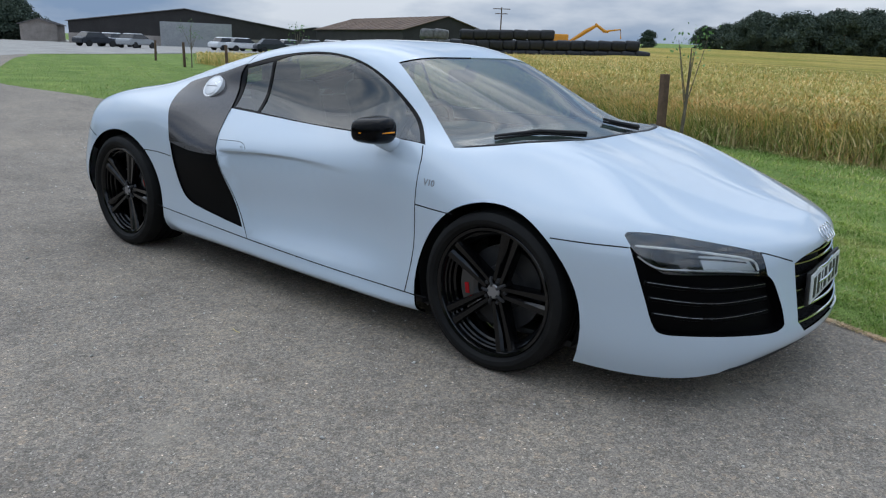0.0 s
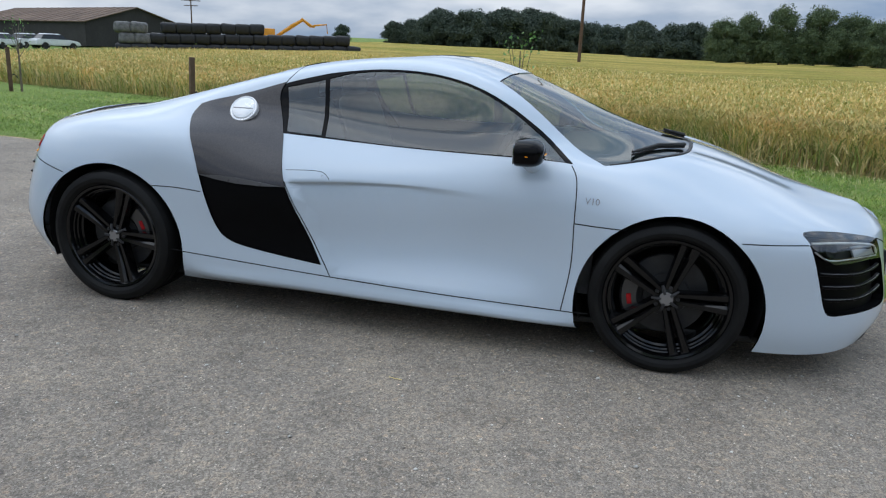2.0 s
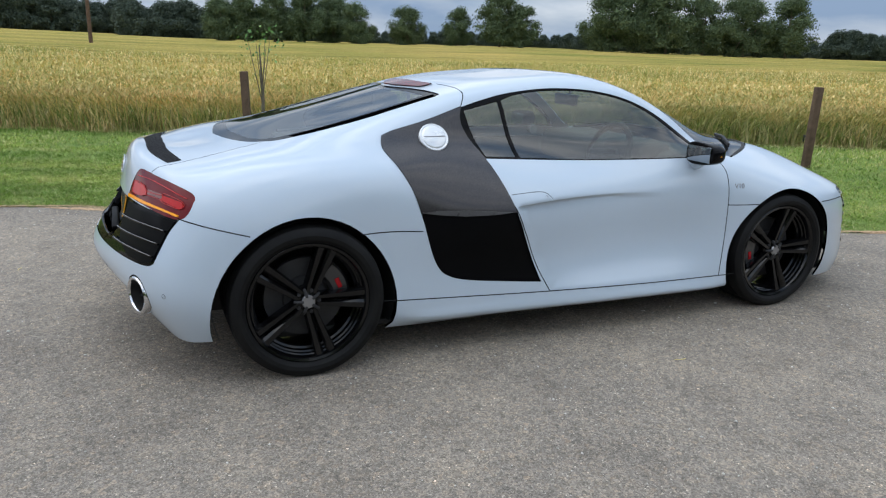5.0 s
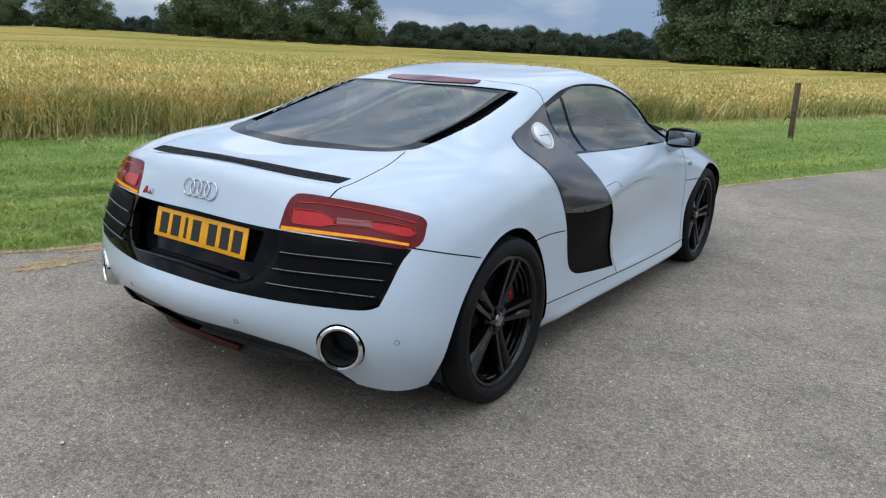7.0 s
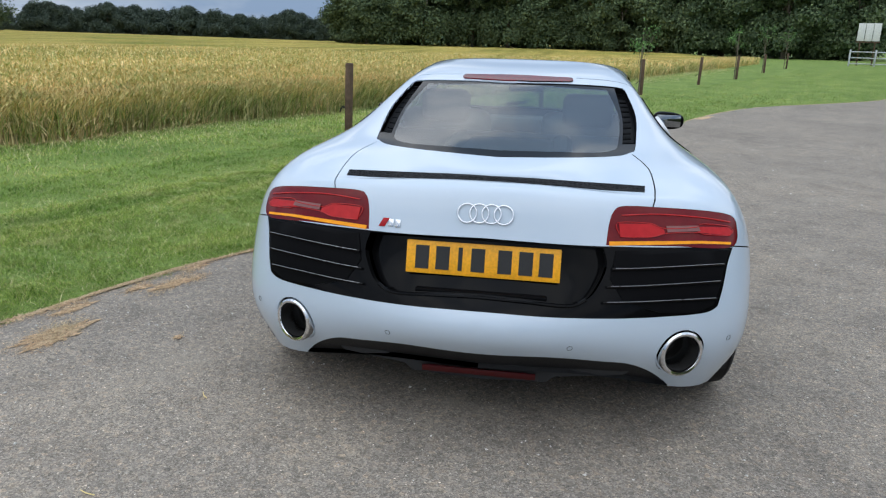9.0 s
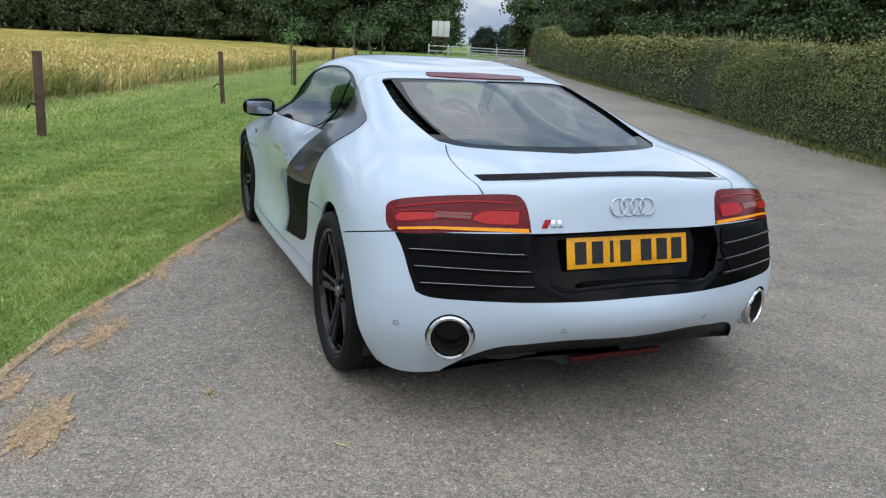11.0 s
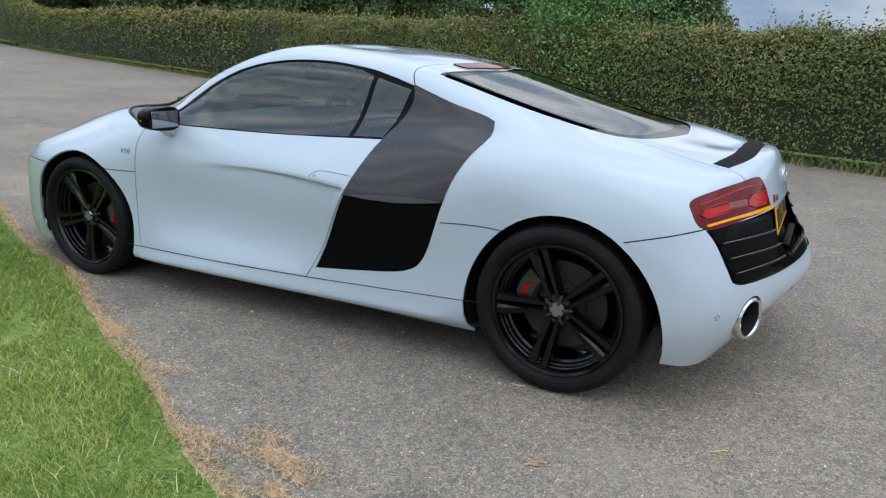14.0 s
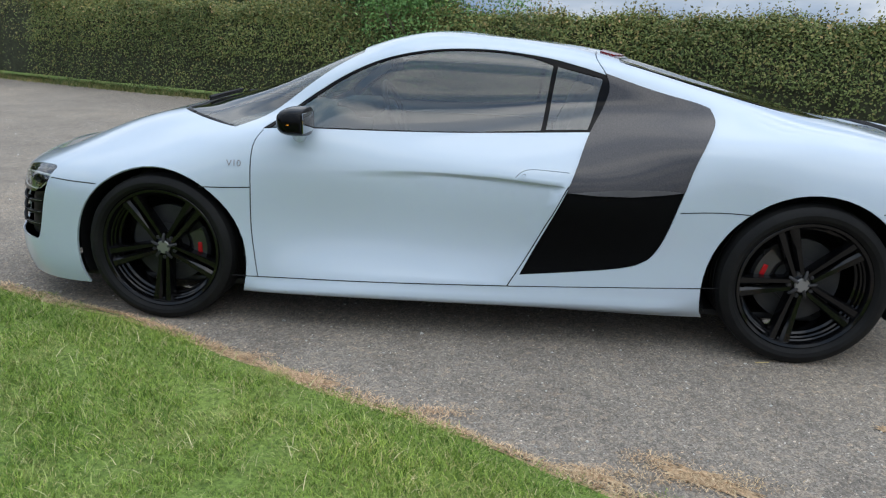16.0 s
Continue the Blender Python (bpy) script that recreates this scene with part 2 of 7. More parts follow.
def tube_bm(points, radii, sides=8, caps=True):
    """A tube through points with a radius at each."""
    bm = bmesh.new()
    pts = [Vector(p) for p in points]
    rings = []
    for i, p in enumerate(pts):
        d = (pts[min(i + 1, len(pts) - 1)] - pts[max(i - 1, 0)]).normalized()
        a = d.orthogonal().normalized()
        b = d.cross(a)
        rings.append([bm.verts.new(p + (a * math.cos(t) + b * math.sin(t)) * radii[i]) for t in [2 * math.pi * k / sides for k in range(sides)]])
    for r0, r1 in zip(rings, rings[1:]):
        for k in range(sides):
            bm.faces.new((r0[k], r0[(k + 1) % sides], r1[(k + 1) % sides], r1[k]))
    if caps:
        bm.faces.new(rings[0][::-1])
        bm.faces.new(rings[-1])
    return bm


def join_bm(*bms):
    out = bmesh.new()
    for b in bms:
        me = bpy.data.meshes.new("tmp")
        b.to_mesh(me)
        b.free()
        out.from_mesh(me)
        bpy.data.meshes.remove(me)
    return out


def thing(name, label, category, at=(0, 0, 0), turn=0.0, group="", kind=""):
    ob = new(name)
    ob.matrix_basis = pose(*at, 0, 0, turn)
    return tagged(ob, label, category, group, kind)


def inside(poly, x, y):
    """Which of the points lie inside the polygon (arrays)."""
    x, y = np.asarray(x, float), np.asarray(y, float)
    hit = np.zeros(x.shape, bool)
    n = len(poly)
    for i in range(n):
        (x0, y0), (x1, y1) = poly[i], poly[(i + 1) % n]
        if y0 == y1:
            continue
        c = ((y0 > y) != (y1 > y)) & (x < (x1 - x0) * (y - y0) / (y1 - y0) + x0)
        hit ^= c
    return hit


def catmull(points, steps=6, closed=False):
    """A smooth line through the points."""
    p = [np.array(q, float) for q in points]
    n = len(p)
    out = []
    for i in range(n if closed else n - 1):
        a, b, c, d = (p[(i - 1) % n], p[i], p[(i + 1) % n], p[(i + 2) % n]) if closed else (p[max(i - 1, 0)], p[i], p[i + 1], p[min(i + 2, n - 1)])
        for k in range(steps):
            t = k / steps
            out.append(0.5 * (2 * b + (c - a) * t + (2 * a - 5 * b + 4 * c - d) * t * t + (3 * b - a - 3 * c + d) * t ** 3))
    if not closed:
        out.append(p[-1])
    return [tuple(q) for q in out]


def cdt_sheet(outline, spacing, jitter=0.0, rng=None):
    """Triangles that fill an outline with a grid of inner points."""
    from mathutils.geometry import delaunay_2d_cdt
    o = [Vector(q) for q in outline]
    xs, ys = [q[0] for q in outline], [q[1] for q in outline]
    gx, gy = np.meshgrid(np.arange(min(xs), max(xs), spacing), np.arange(min(ys), max(ys), spacing))
    gx, gy = gx.ravel(), gy.ravel()
    if jitter:
        gx, gy = gx + rng.normal(0, jitter, gx.shape), gy + rng.normal(0, jitter, gy.shape)
    keep = inside(outline, gx, gy)
    pts = o + [Vector((a, b)) for a, b in zip(gx[keep], gy[keep])]
    n = len(o)
    v, _, f, *_ = delaunay_2d_cdt(pts, [(i, (i + 1) % n) for i in range(n)], [], 1, 1e-6)
    return [tuple(q) for q in v], [tuple(t) for t in f]


# ---- the plan ----
SLOPE_AZ = (-180, -60, -30, -22, 0, 15, 30, 45, 62, 85, 100, 112, 125, 140, 160, 180)
SLOPE = (0.003, 0.008, 0.008, 0.008, 0.004, 0.003, 0.005, 0.006, 0.011, 0.009, 0.014, 0.016, 0.008, -0.001, -0.001, 0.003)


def ground_z(x, y):
    """The land rises gently away from the drive, more over the crop than towards the farm."""
    r = math.hypot(x, y)
    return -0.03 + float(np.interp(math.degrees(math.atan2(y, x)), SLOPE_AZ, SLOPE)) * max(0.0, r - 14.0)


def fence_y(x):
    return 5.2 - 0.405 * x


def wheat_y(x):
    return 7.4 - 0.385 * x


HEDGE_X, HEDGE_Y = (-25, -2.7, 0, 3, 6, 10, 12, 17.6, 28.8, 44, 60, 90), (2.0, -6.4, -7.35, -8.35, -9.6, -11.45, -12.3, -14.6, -19.1, -25.6, -33.0, -47)


def hedge_y(x):
    return np.interp(x, HEDGE_X, HEDGE_Y)


VERGE = [(-60, 22), (-40.3, 15.3), (-33.7, 11.9), (-24, 7.4), (-17, 4.5), (-12, 4.2), (-7, 3.9), (-2.9, 3.05), (-2.1, 2.75), (-1.45, 2.3), (-0.95, 2.12), (-0.42, 1.9), (0.02, 1.66),
         (0.5, 1.45), (1.4, 0.99), (2.0, 0.8), (2.9, 0.41), (3.35, 0.2), (5.5, -0.6), (7.9, -1.55), (9.1, -2.12), (11.1, -2.96), (13.2, -3.98), (15.0, -5.2), (16.6, -7.0), (19.0, -9.4), (23.5, -12.3), (32, -16.2), (43, -20.8), (64, -30.0)]
VERGE_LINE = catmull(VERGE, 8)
EX, EY = np.array([q[0] for q in VERGE_LINE]), np.array([q[1] for q in VERGE_LINE])


def verge_y(x):
    return np.interp(x, EX, EY)


def rough_edge(line, amp, scale, seed):
    return [(x, y + amp * noise.noise((x * scale, y * scale, seed)) + 0.4 * amp * noise.noise((x * scale * 4, y * scale * 4, seed))) for x, y in line]


def build_ground():
    """The one sheet that reaches the horizon."""
    rs = np.concatenate([np.linspace(0, 60, 31), np.geomspace(66, 2500, 26)])
    verts, faces, seg = [(0, 0, ground_z(0, 0))], [], 96
    for r in rs[1:]:
        for k in range(seg):
            a = 2 * math.pi * k / seg
            x, y = r * math.cos(a), r * math.sin(a)
            verts.append((x, y, ground_z(x, y)))
    for k in range(seg):
        faces.append((0, 1 + k, 1 + (k + 1) % seg))
    for i in range(len(rs) - 2):
        for k in range(seg):
            a, b = 1 + i * seg + k, 1 + i * seg + (k + 1) % seg
            faces.append((a, a + seg, b + seg, b))
    tagged(mesh_object("ground", verts, faces, M_TURF, smooth=True), "flat farmland with short green turf", "ground", kind="structure")


def build_road():
    left = [q for q in rough_edge(catmull(VERGE, 26), 0.05, 2.2, 3.0)]
    right = [(x, hedge_y(x) + 0.22 + 0.12 * noise.noise((x * 0.9, 0, 5))) for x in np.arange(90, -13, -0.8)]
    outline = left + right + [(-22, -3), (-60, -6)]
    v, f = cdt_sheet(outline, 1.6)
    verts = [(x, y, ground_z(x, y) + 0.03) for x, y in v]
    tagged(mesh_object("road", verts, f, M_TARMAC, smooth=True), "worn grey tarmac farm drive with fine aggregate", "road", kind="structure")


def build_yard():
    """The pale concrete yard in front of the barn."""
    v, f = cdt_sheet([(-37, 12.6), (-40, 14.8), (-42, 17.5), (-44, 22), (-50, 32), (-60, 50), (-125, 72), (-140, 40), (-100, 6), (-60, 7)], 6.0)
    tagged(mesh_object("yard", [(x, y, ground_z(x, y) + 0.035) for x, y in v], f, simple("worn yard concrete", (0.36, 0.34, 0.31), 0.9, 0.2, 0.4, 0.3), smooth=True), "pale worn concrete yard in front of the barn", "yard", kind="structure")


def build_edge_soil():
    """The strip of bare dry soil where turf meets tarmac, and the crumbled patches on it."""
    line = [q for q in catmull(VERGE, 30) if -9 < q[0] < 24]
    rng = np.random.default_rng(4)
    outer = [(x, y + 0.004 - 0.009 * (1 + 1.7 * noise.noise((x * 1.7, y, 1.0)) + 0.9 * noise.noise((x * 7, y, 2.0)))) for x, y in line]
    inner = [(x, y + 0.03 + 0.03 * noise.noise((x * 3, y, 7.0))) for x, y in line]
    verts, faces = [], []
    for (x0, y0), (x1, y1) in zip(outer, inner):
        xm, ym = (x0 + x1) / 2, (y0 + y1) / 2
        verts += [(x0, y0, ground_z(x0, y0) + 0.031), (xm, ym, ground_z(xm, ym) + 0.034 + 0.003 * noise.noise((xm * 9, ym * 9, 0))), (x1, y1, ground_z(x1, y1) + 0.034)]
    for i in range(len(line) - 1):
        for k in (0, 1):
            a = 3 * i + k
            faces.append((a, a + 3, a + 4, a + 1))
    tagged(mesh_object("verge_soil", verts, faces, M_SOIL, smooth=True), "strip of bare sandy soil beside the tarmac", "soil", kind="structure")
    n = 15000
    t = rng.uniform(-3.5, 5.5, n)
    yy = verge_y(t) - 0.015 + rng.normal(0.0, 0.016, n) * (1 + 0.8 * np.sin(t * 5.1) * np.sin(t * 2.2 + 1))
    blades('dry_thatch', M_STRAW, t, yy, np.full(n, 0.004), rng.uniform(0.003, 0.010, n), rng.uniform(0.003, 0.006, n), 3.4, rng, 'dry matted thatch along the tarmac edge', 'dry grass')
    for cx, cy, w0, h0, n in ((-0.86, 1.98, 0.07, 0.025, 600), (-1.22, 2.12, 0.09, 0.025, 700), (-0.45, 1.85, 0.09, 0.025, 900), (-1.75, 2.40, 0.14, 0.03, 700), (0.55, 1.38, 0.08, 0.025, 700), (-1.45, 1.43, 0.02, 0.012, 40), (-1.56, 1.99, 0.11, 0.05, 2200), (-0.78, 1.84, 0.10, 0.03, 1300), (-0.64, 1.75, 0.05, 0.025, 500), (0.05, 1.56, 0.06, 0.02, 500), (0.85, 1.24, 0.08, 0.02, 500)):
        blades('dry_thatch', M_STRAW, cx + rng.normal(0, w0, n), cy - 0.25 * rng.normal(0, h0, n) + rng.normal(0, h0, n), np.full(n, 0.006), rng.uniform(0.0015, 0.006, n), rng.uniform(0.002, 0.005, n), 3.0, rng, 'dry matted thatch lying on the tarmac', 'dry grass')
    for cx, cy, rx, ry, turn in ((-1.57, 1.98, 0.20, 0.085, -18), (-0.78, 1.83, 0.16, 0.045, -22), (-0.86, 1.96, 0.10, 0.035, -25), (-1.22, 2.10, 0.13, 0.03, -20), (-0.45, 1.85, 0.10, 0.02, -28), (0.55, 1.38, 0.14, 0.035, -25), (-2.3, 2.78, 0.3, 0.06, -30), (3.6, 0.16, 0.5, 0.09, -20), (9.0, -1.93, 0.7, 0.10, -24), (11.3, -3.15, 0.6, 0.10, -26), (-1.45, 1.43, 0.028, 0.02, 0)):
        pts, c, s = [], math.cos(radians(turn)), math.sin(radians(turn))
        for k in range(72):
            a = 2 * math.pi * k / 72
            q = 0.85 + 0.45 * noise.noise((math.cos(a) * 1.5 + cx * 9, math.sin(a) * 1.5, 3.3)) + 0.4 * noise.noise((math.cos(a) * 5, math.sin(a) * 5, cx)) + 0.3 * noise.noise((math.cos(a) * 13, math.sin(a) * 13, cx))
            px, py = rx * q * math.cos(a), ry * q * math.sin(a)
            pts.append((cx + c * px - s * py, cy + s * px + c * py))
        v, f = cdt_sheet(pts, max(0.025, rx / 9))
        ring = len(pts)
        tagged(mesh_object("soil_patch", [(x, y, 0.0035 + (0.004 * (0.5 + noise.noise((x * 30, y * 30, 2))) if i >= ring else 0) + ground_z(x, y) + 0.03) for i, (x, y) in enumerate(v)], f, M_SOIL, smooth=True),
               "crumbled patch of sandy soil lying on the tarmac", "soil", "soil patches", "stuff")


def blades(name, material, x, y, z, h, w, lean, rng, label, category, parts=2):
    """Many thin bent blades in one mesh."""
    n = len(x)
    a = rng.uniform(0, 2 * np.pi, n)
    dx, dy = np.cos(a) * w / 2, np.sin(a) * w / 2
    b = rng.uniform(0, 2 * np.pi, n)
    lx, ly = np.cos(b) * lean * h, np.sin(b) * lean * h
    v = np.empty((n, 5, 3), np.float32)
    v[:, 0] = np.stack([x - dx, y - dy, z], 1)
    v[:, 1] = np.stack([x + dx, y + dy, z], 1)
    v[:, 2] = np.stack([x + dx * 0.7 + lx * 0.35, y + dy * 0.7 + ly * 0.35, z + h * 0.6], 1)
    v[:, 3] = np.stack([x - dx * 0.7 + lx * 0.35, y - dy * 0.7 + ly * 0.35, z + h * 0.6], 1)
    v[:, 4] = np.stack([x + lx, y + ly, z + h], 1)
    i = np.arange(n)[:, None] * 5
    t = np.concatenate([i + [[0, 1, 2]], i + [[0, 2, 3]], i + [[3, 2, 4]]])
    return tagged(fast_mesh(name, v.reshape(-1, 3), t, material), label, category, kind="stuff")


def turf_z(x, y):
    """The height of the verge, which swells from the tarmac's edge."""
    d = max(0.0, y - float(verge_y(x)))
    t = min(1.0, d / 0.22)
    return ground_z(x, y) + 0.028 + 0.026 * t * (2 - t) + 0.008 * noise.noise((x * 3.1, y * 3.1, 6.0)) * t


def build_verge():
    """The turf between the tarmac and the crop."""
    xs = np.concatenate([np.arange(-40, -4, 0.8), np.arange(-4, 6, 0.07), np.arange(6, 60, 0.8)])
    steps = (0.0, 0.03, 0.08, 0.15, 0.3, 0.6, 1.0, 1.6, 2.4, 3.4, 4.6, 6.0, 7.5)
    verts, faces = [], []
    for x in xs:
        y0 = float(verge_y(x)) - 0.03 + 0.03 * noise.noise((x * 4, 0, 8))
        verts.append((x, y0 - 0.004, ground_z(x, y0) + 0.01))
        for d in steps:
            y = y0 + d
            verts.append((x, y, turf_z(x, y)))
    n = len(steps) + 1
    for i in range(len(xs) - 1):
        for j in range(n - 1):
            a = i * n + j
            faces.append((a, a + n, a + n + 1, a + 1))
    tagged(mesh_object("verge", verts, faces, M_TURF, smooth=True), "mown grass verge between the drive and the crop", "verge", kind="structure")


def build_grass():
    rng = np.random.default_rng(11)
    xs, ys = [], []
    for x0, x1, depth, n in ((-3.2, 3.4, 2.3, 330000), (-4.6, 6.0, 3.6, 120000), (-6.5, 8.5, 5.6, 110000), (-11, 16, 6.5, 100000), (-30, 45, 7.0, 70000)):
        x = rng.uniform(x0, x1, n) + rng.normal(0, 0.1 * (x1 - x0), n)
        y = verge_y(x) - 0.045 + 0.04 * np.sin(x * 7.0) * np.sin(x * 2.3) + 0.02 * np.sin(x * 31.0) + np.abs(rng.normal(0, 0.02, n)) + rng.uniform(0, 1, n) ** 1.0 * depth
        k = y < wheat_y(x) + 0.1
        xs.append(x[k])
        ys.append(y[k])
    x, y = np.concatenate(xs), np.concatenate(ys)
    d = np.hypot(x, y)
    edge = np.clip((y - verge_y(x)) / 0.25, 0.2, 1)
    h = rng.uniform(0.009, 0.027, len(x)) * (0.6 + 0.4 * edge) * (1 + 0.5 * np.clip((d - 3) / 5, 0, 1))
    tuft = np.sin(9 * x + 3 * np.sin(4 * y)) * np.sin(8 * y + 2.5 * np.sin(5 * x)) + 0.6 * np.sin(23 * x + 2 * np.sin(17 * y)) * np.sin(21 * y + 3 * np.sin(13 * x))
    h *= np.clip(1 + 0.6 * tuft, 0.3, 2.0)
    w = rng.uniform(0.0016, 0.0034, len(x)) * (1 + 1.8 * np.clip((d - 2.5) / 6, 0, 1))
    z = np.array([turf_z(a, b) for a, b in zip(x, y)]) - 0.003
    blades("grass", M_GRASS, x, y, z, h, w, rng.uniform(0.3, 1.7, len(x)), rng, "short mown green grass of the roadside verge", "grass")
    # single longer blades and dead stems that stand over the mown sward
    n = 13000
    x = rng.uniform(-3.4, 3.6, n)
    y = verge_y(x) + rng.uniform(0.0, 2.6, n)
    blades("long_grass", M_LONGGRASS, x, y, np.array([turf_z(a, b) for a, b in zip(x, y)]), rng.uniform(0.015, 0.042, n), rng.uniform(0.0016, 0.0036, n), rng.uniform(0.6, 2.2, n), rng, "pale longer grass blades in the mown verge", "grass")
    # paler dry growth on the strip between the posts and the crop
    n = 26000
    x = rng.uniform(1, 44, n)
    y = wheat_y(x) - np.abs(rng.normal(0, 0.9, n))
    blades("dry_grass", M_LONGGRASS, x, y, np.array([turf_z(a, b) for a, b in zip(x, y)]), rng.uniform(0.02, 0.06, n), rng.uniform(0.004, 0.012, n), rng.uniform(0.4, 1.6, n), rng, "pale dry grass between the posts and the crop", "grass")
    # longer rough growth at the foot of the crop and of the hedge
    n = 7000
    x = rng.uniform(-14, 16, n)
    y = wheat_y(x) - np.abs(rng.normal(0, 0.28, n))
    blades("rough_grass", M_ROUGHGRASS, x, y, np.full(n, -0.03), rng.uniform(0.04, 0.14, n), np.full(n, 0.007), 0.6, rng, "longer straggling grass along the crop edge", "grass")
    n = 16000
    x = rng.uniform(-12, 40, n)
    y = hedge_y(x) + 0.12 + rng.normal(0, 0.16, n)
    blades("rough_grass", M_ROUGHGRASS, x, y, np.array([ground_z(a, b) for a, b in zip(x, y)]), rng.uniform(0.04, 0.16, n), np.full(n, 0.012), 0.6, rng, "dry rough grass at the foot of the hedge", "grass")


def build_wheat():
    """The standing crop: single stalks with ears near the edge, a tufted surface farther out."""
    rng = np.random.default_rng(12)
    for x0, x1, d0, d1, n, wid in ((-7, 12, 0, 1.6, 56000, 0.014), (-16, 20, 0.3, 8, 42000, 0.02), (-40, 45, 4, 30, 42000, 0.05), (12, 62, 0, 2.5, 15000, 0.05), (-45, -7, 0, 2.5, 12000, 0.04)):
        x = rng.uniform(x0, x1, n)
        y = wheat_y(x) + d0 + rng.uniform(0, 1, n) ** 1.4 * (d1 - d0) + 0.10 * np.sin(x * 1.3) + 0.06 * np.sin(x * 4.1 + 1)
        keep = x > -30 - 0.25 * (y - wheat_y(x))
        x, y = x[keep], y[keep]
        n = len(x)
        z = np.array([ground_z(a, b) for a, b in zip(x, y)])
        h = rng.normal(0.54, 0.05, n)
        lean = rng.uniform(0.02, 0.34, n) + np.where(rng.random(n) < 0.18, rng.uniform(0.1, 0.6, n), 0)
        b = rng.uniform(0, 2 * np.pi, n)
        a = rng.uniform(0, np.pi, n)
        dx, dy = np.cos(a) * wid / 2, np.sin(a) * wid / 2
        tx, ty = x + np.cos(b) * lean * h, y + np.sin(b) * lean * h
        ex, ey = tx + np.cos(b) * 0.05, ty + np.sin(b) * 0.05
        v = np.empty((n, 8, 3), np.float32)
        v[:, 0] = np.stack([x - dx * 0.4, y - dy * 0.4, z], 1)
        v[:, 1] = np.stack([x + dx * 0.4, y + dy * 0.4, z], 1)
        v[:, 2] = np.stack([tx + dx * 0.3, ty + dy * 0.3, z + h * 0.88], 1)
        v[:, 3] = np.stack([tx - dx * 0.3, ty - dy * 0.3, z + h * 0.88], 1)
        v[:, 4] = v[:, 3]
        v[:, 5] = np.stack([tx + dx * 1.1, ty + dy * 1.1, z + h * 0.93], 1)
        v[:, 6] = np.stack([ex, ey, z + h], 1)
        v[:, 7] = np.stack([tx - dx * 1.1, ty - dy * 1.1, z + h * 0.93], 1)
        i = np.arange(n)[:, None] * 8
        t = np.concatenate([i + [[0, 1, 2]], i + [[0, 2, 3]], i + [[4, 5, 6]], i + [[4, 6, 7]]])
        tagged(fast_mesh("wheat", v.reshape(-1, 3), t, M_WHEAT), "standing crop of ripening golden wheat", "wheat", kind="stuff")
        # leaves hanging at mid height
        k = rng.random(n) < 0.45
        m = k.sum()
        blades("wheat_leaves", M_WHEATLEAF, x[k], y[k], z[k] + h[k] * rng.uniform(0.1, 0.6, m), rng.uniform(0.08, 0.20, m), np.full(m, wid * 0.9), 1.0, rng, "dry drooping wheat leaves in the crop", "wheat")
    # the open face of the crop: coarse stems, hanging leaves and broken straw at its foot
    n = 15000
    x = np.where(rng.random(n) < 0.7, rng.uniform(-8, 13, n), rng.uniform(-24, 45, n))
    y = wheat_y(x) - 0.05 + np.abs(rng.normal(0, 0.16, n)) + 0.10 * np.sin(x * 1.3) + 0.06 * np.sin(x * 4.1 + 1)
    z = np.array([ground_z(a, b) for a, b in zip(x, y)])
    blades("wheat_stems", M_STEM, x, y, z, rng.uniform(0.34, 0.60, n), rng.uniform(0.011, 0.024, n), rng.uniform(0.02, 0.35, n), rng, "pale coarse stems at the open edge of the crop", "wheat")
    blades("wheat_leaves", M_WHEATLEAF, x, y - 0.03, z + rng.uniform(0.06, 0.36, n), rng.uniform(0.07, 0.20, n), rng.uniform(0.012, 0.026, n), rng.uniform(0.5, 1.6, n), rng, "hanging leaves at the open edge of the crop", "wheat")
    k = rng.random(n) < 0.85
    blades("fallen_straw", M_STEM, x[k], y[k] - rng.uniform(0.0, 0.22, k.sum()), z[k] + 0.01, rng.uniform(0.02, 0.13, k.sum()), rng.uniform(0.008, 0.016, k.sum()), rng.uniform(1.0, 3.6, k.sum()), rng, "broken pale straw lying along the crop edge", "straw")
    # the crop's closed top farther out
    verts, faces = [], []
    us = np.concatenate([np.linspace(-60, 60, 241), ])
    ds = np.concatenate([[0.44], np.linspace(0.5, 8, 26), np.geomspace(8.5, 210, 60)])
    for u in us:
        for d in ds:
            s = 1 + d / 25
            x = max(u * s, -30 - 0.25 * d)
            y = wheat_y(x) + d
            nz = noise.noise((x * 0.25, y * 0.25, 1)) * 0.05 + noise.noise((x * 2.2, y * 2.2, 2)) * 0.05
            verts.append((x, y, ground_z(x, y) + (-0.1 if d < 0.45 else 0.37 if d < 28 else 0.47) + nz))
    m = len(ds)
    for i in range(len(us) - 1):
        for j in range(m - 1):
            a = i * m + j
            faces.append((a, a + 1, a + m + 1, a + m))
    k = Mat("crop canopy", rough=0.9, spec=0.1)
    c = k.ramp(k.noise(5.0, 6, 0.7), (0.3, (0.23, 0.175, 0.05)), (0.55, (0.52, 0.40, 0.125)), (0.8, (0.68, 0.53, 0.21)))
    wide = k.ramp(k.noise(0.06, 5), (0.35, (0.62, 0.78, 0.55)), (0.65, (1.1, 1.05, 1.0)))
    rows = k.ramp(k.noise(0.5, 4, 0.5, (0.06, 1.0, 1.0)), (0.36, (0.60, 0.66, 0.55)), (0.5, (0.98, 0.98, 0.95)), (0.62, (1.12, 1.08, 1.05)))
    k.color(k.mix(k.mix(c, wide, 1.0, "MULTIPLY"), rows, 1.0, "MULTIPLY"))
    k.bump(k.noise(9.0, 5, 0.7), 1.0, 0.12)
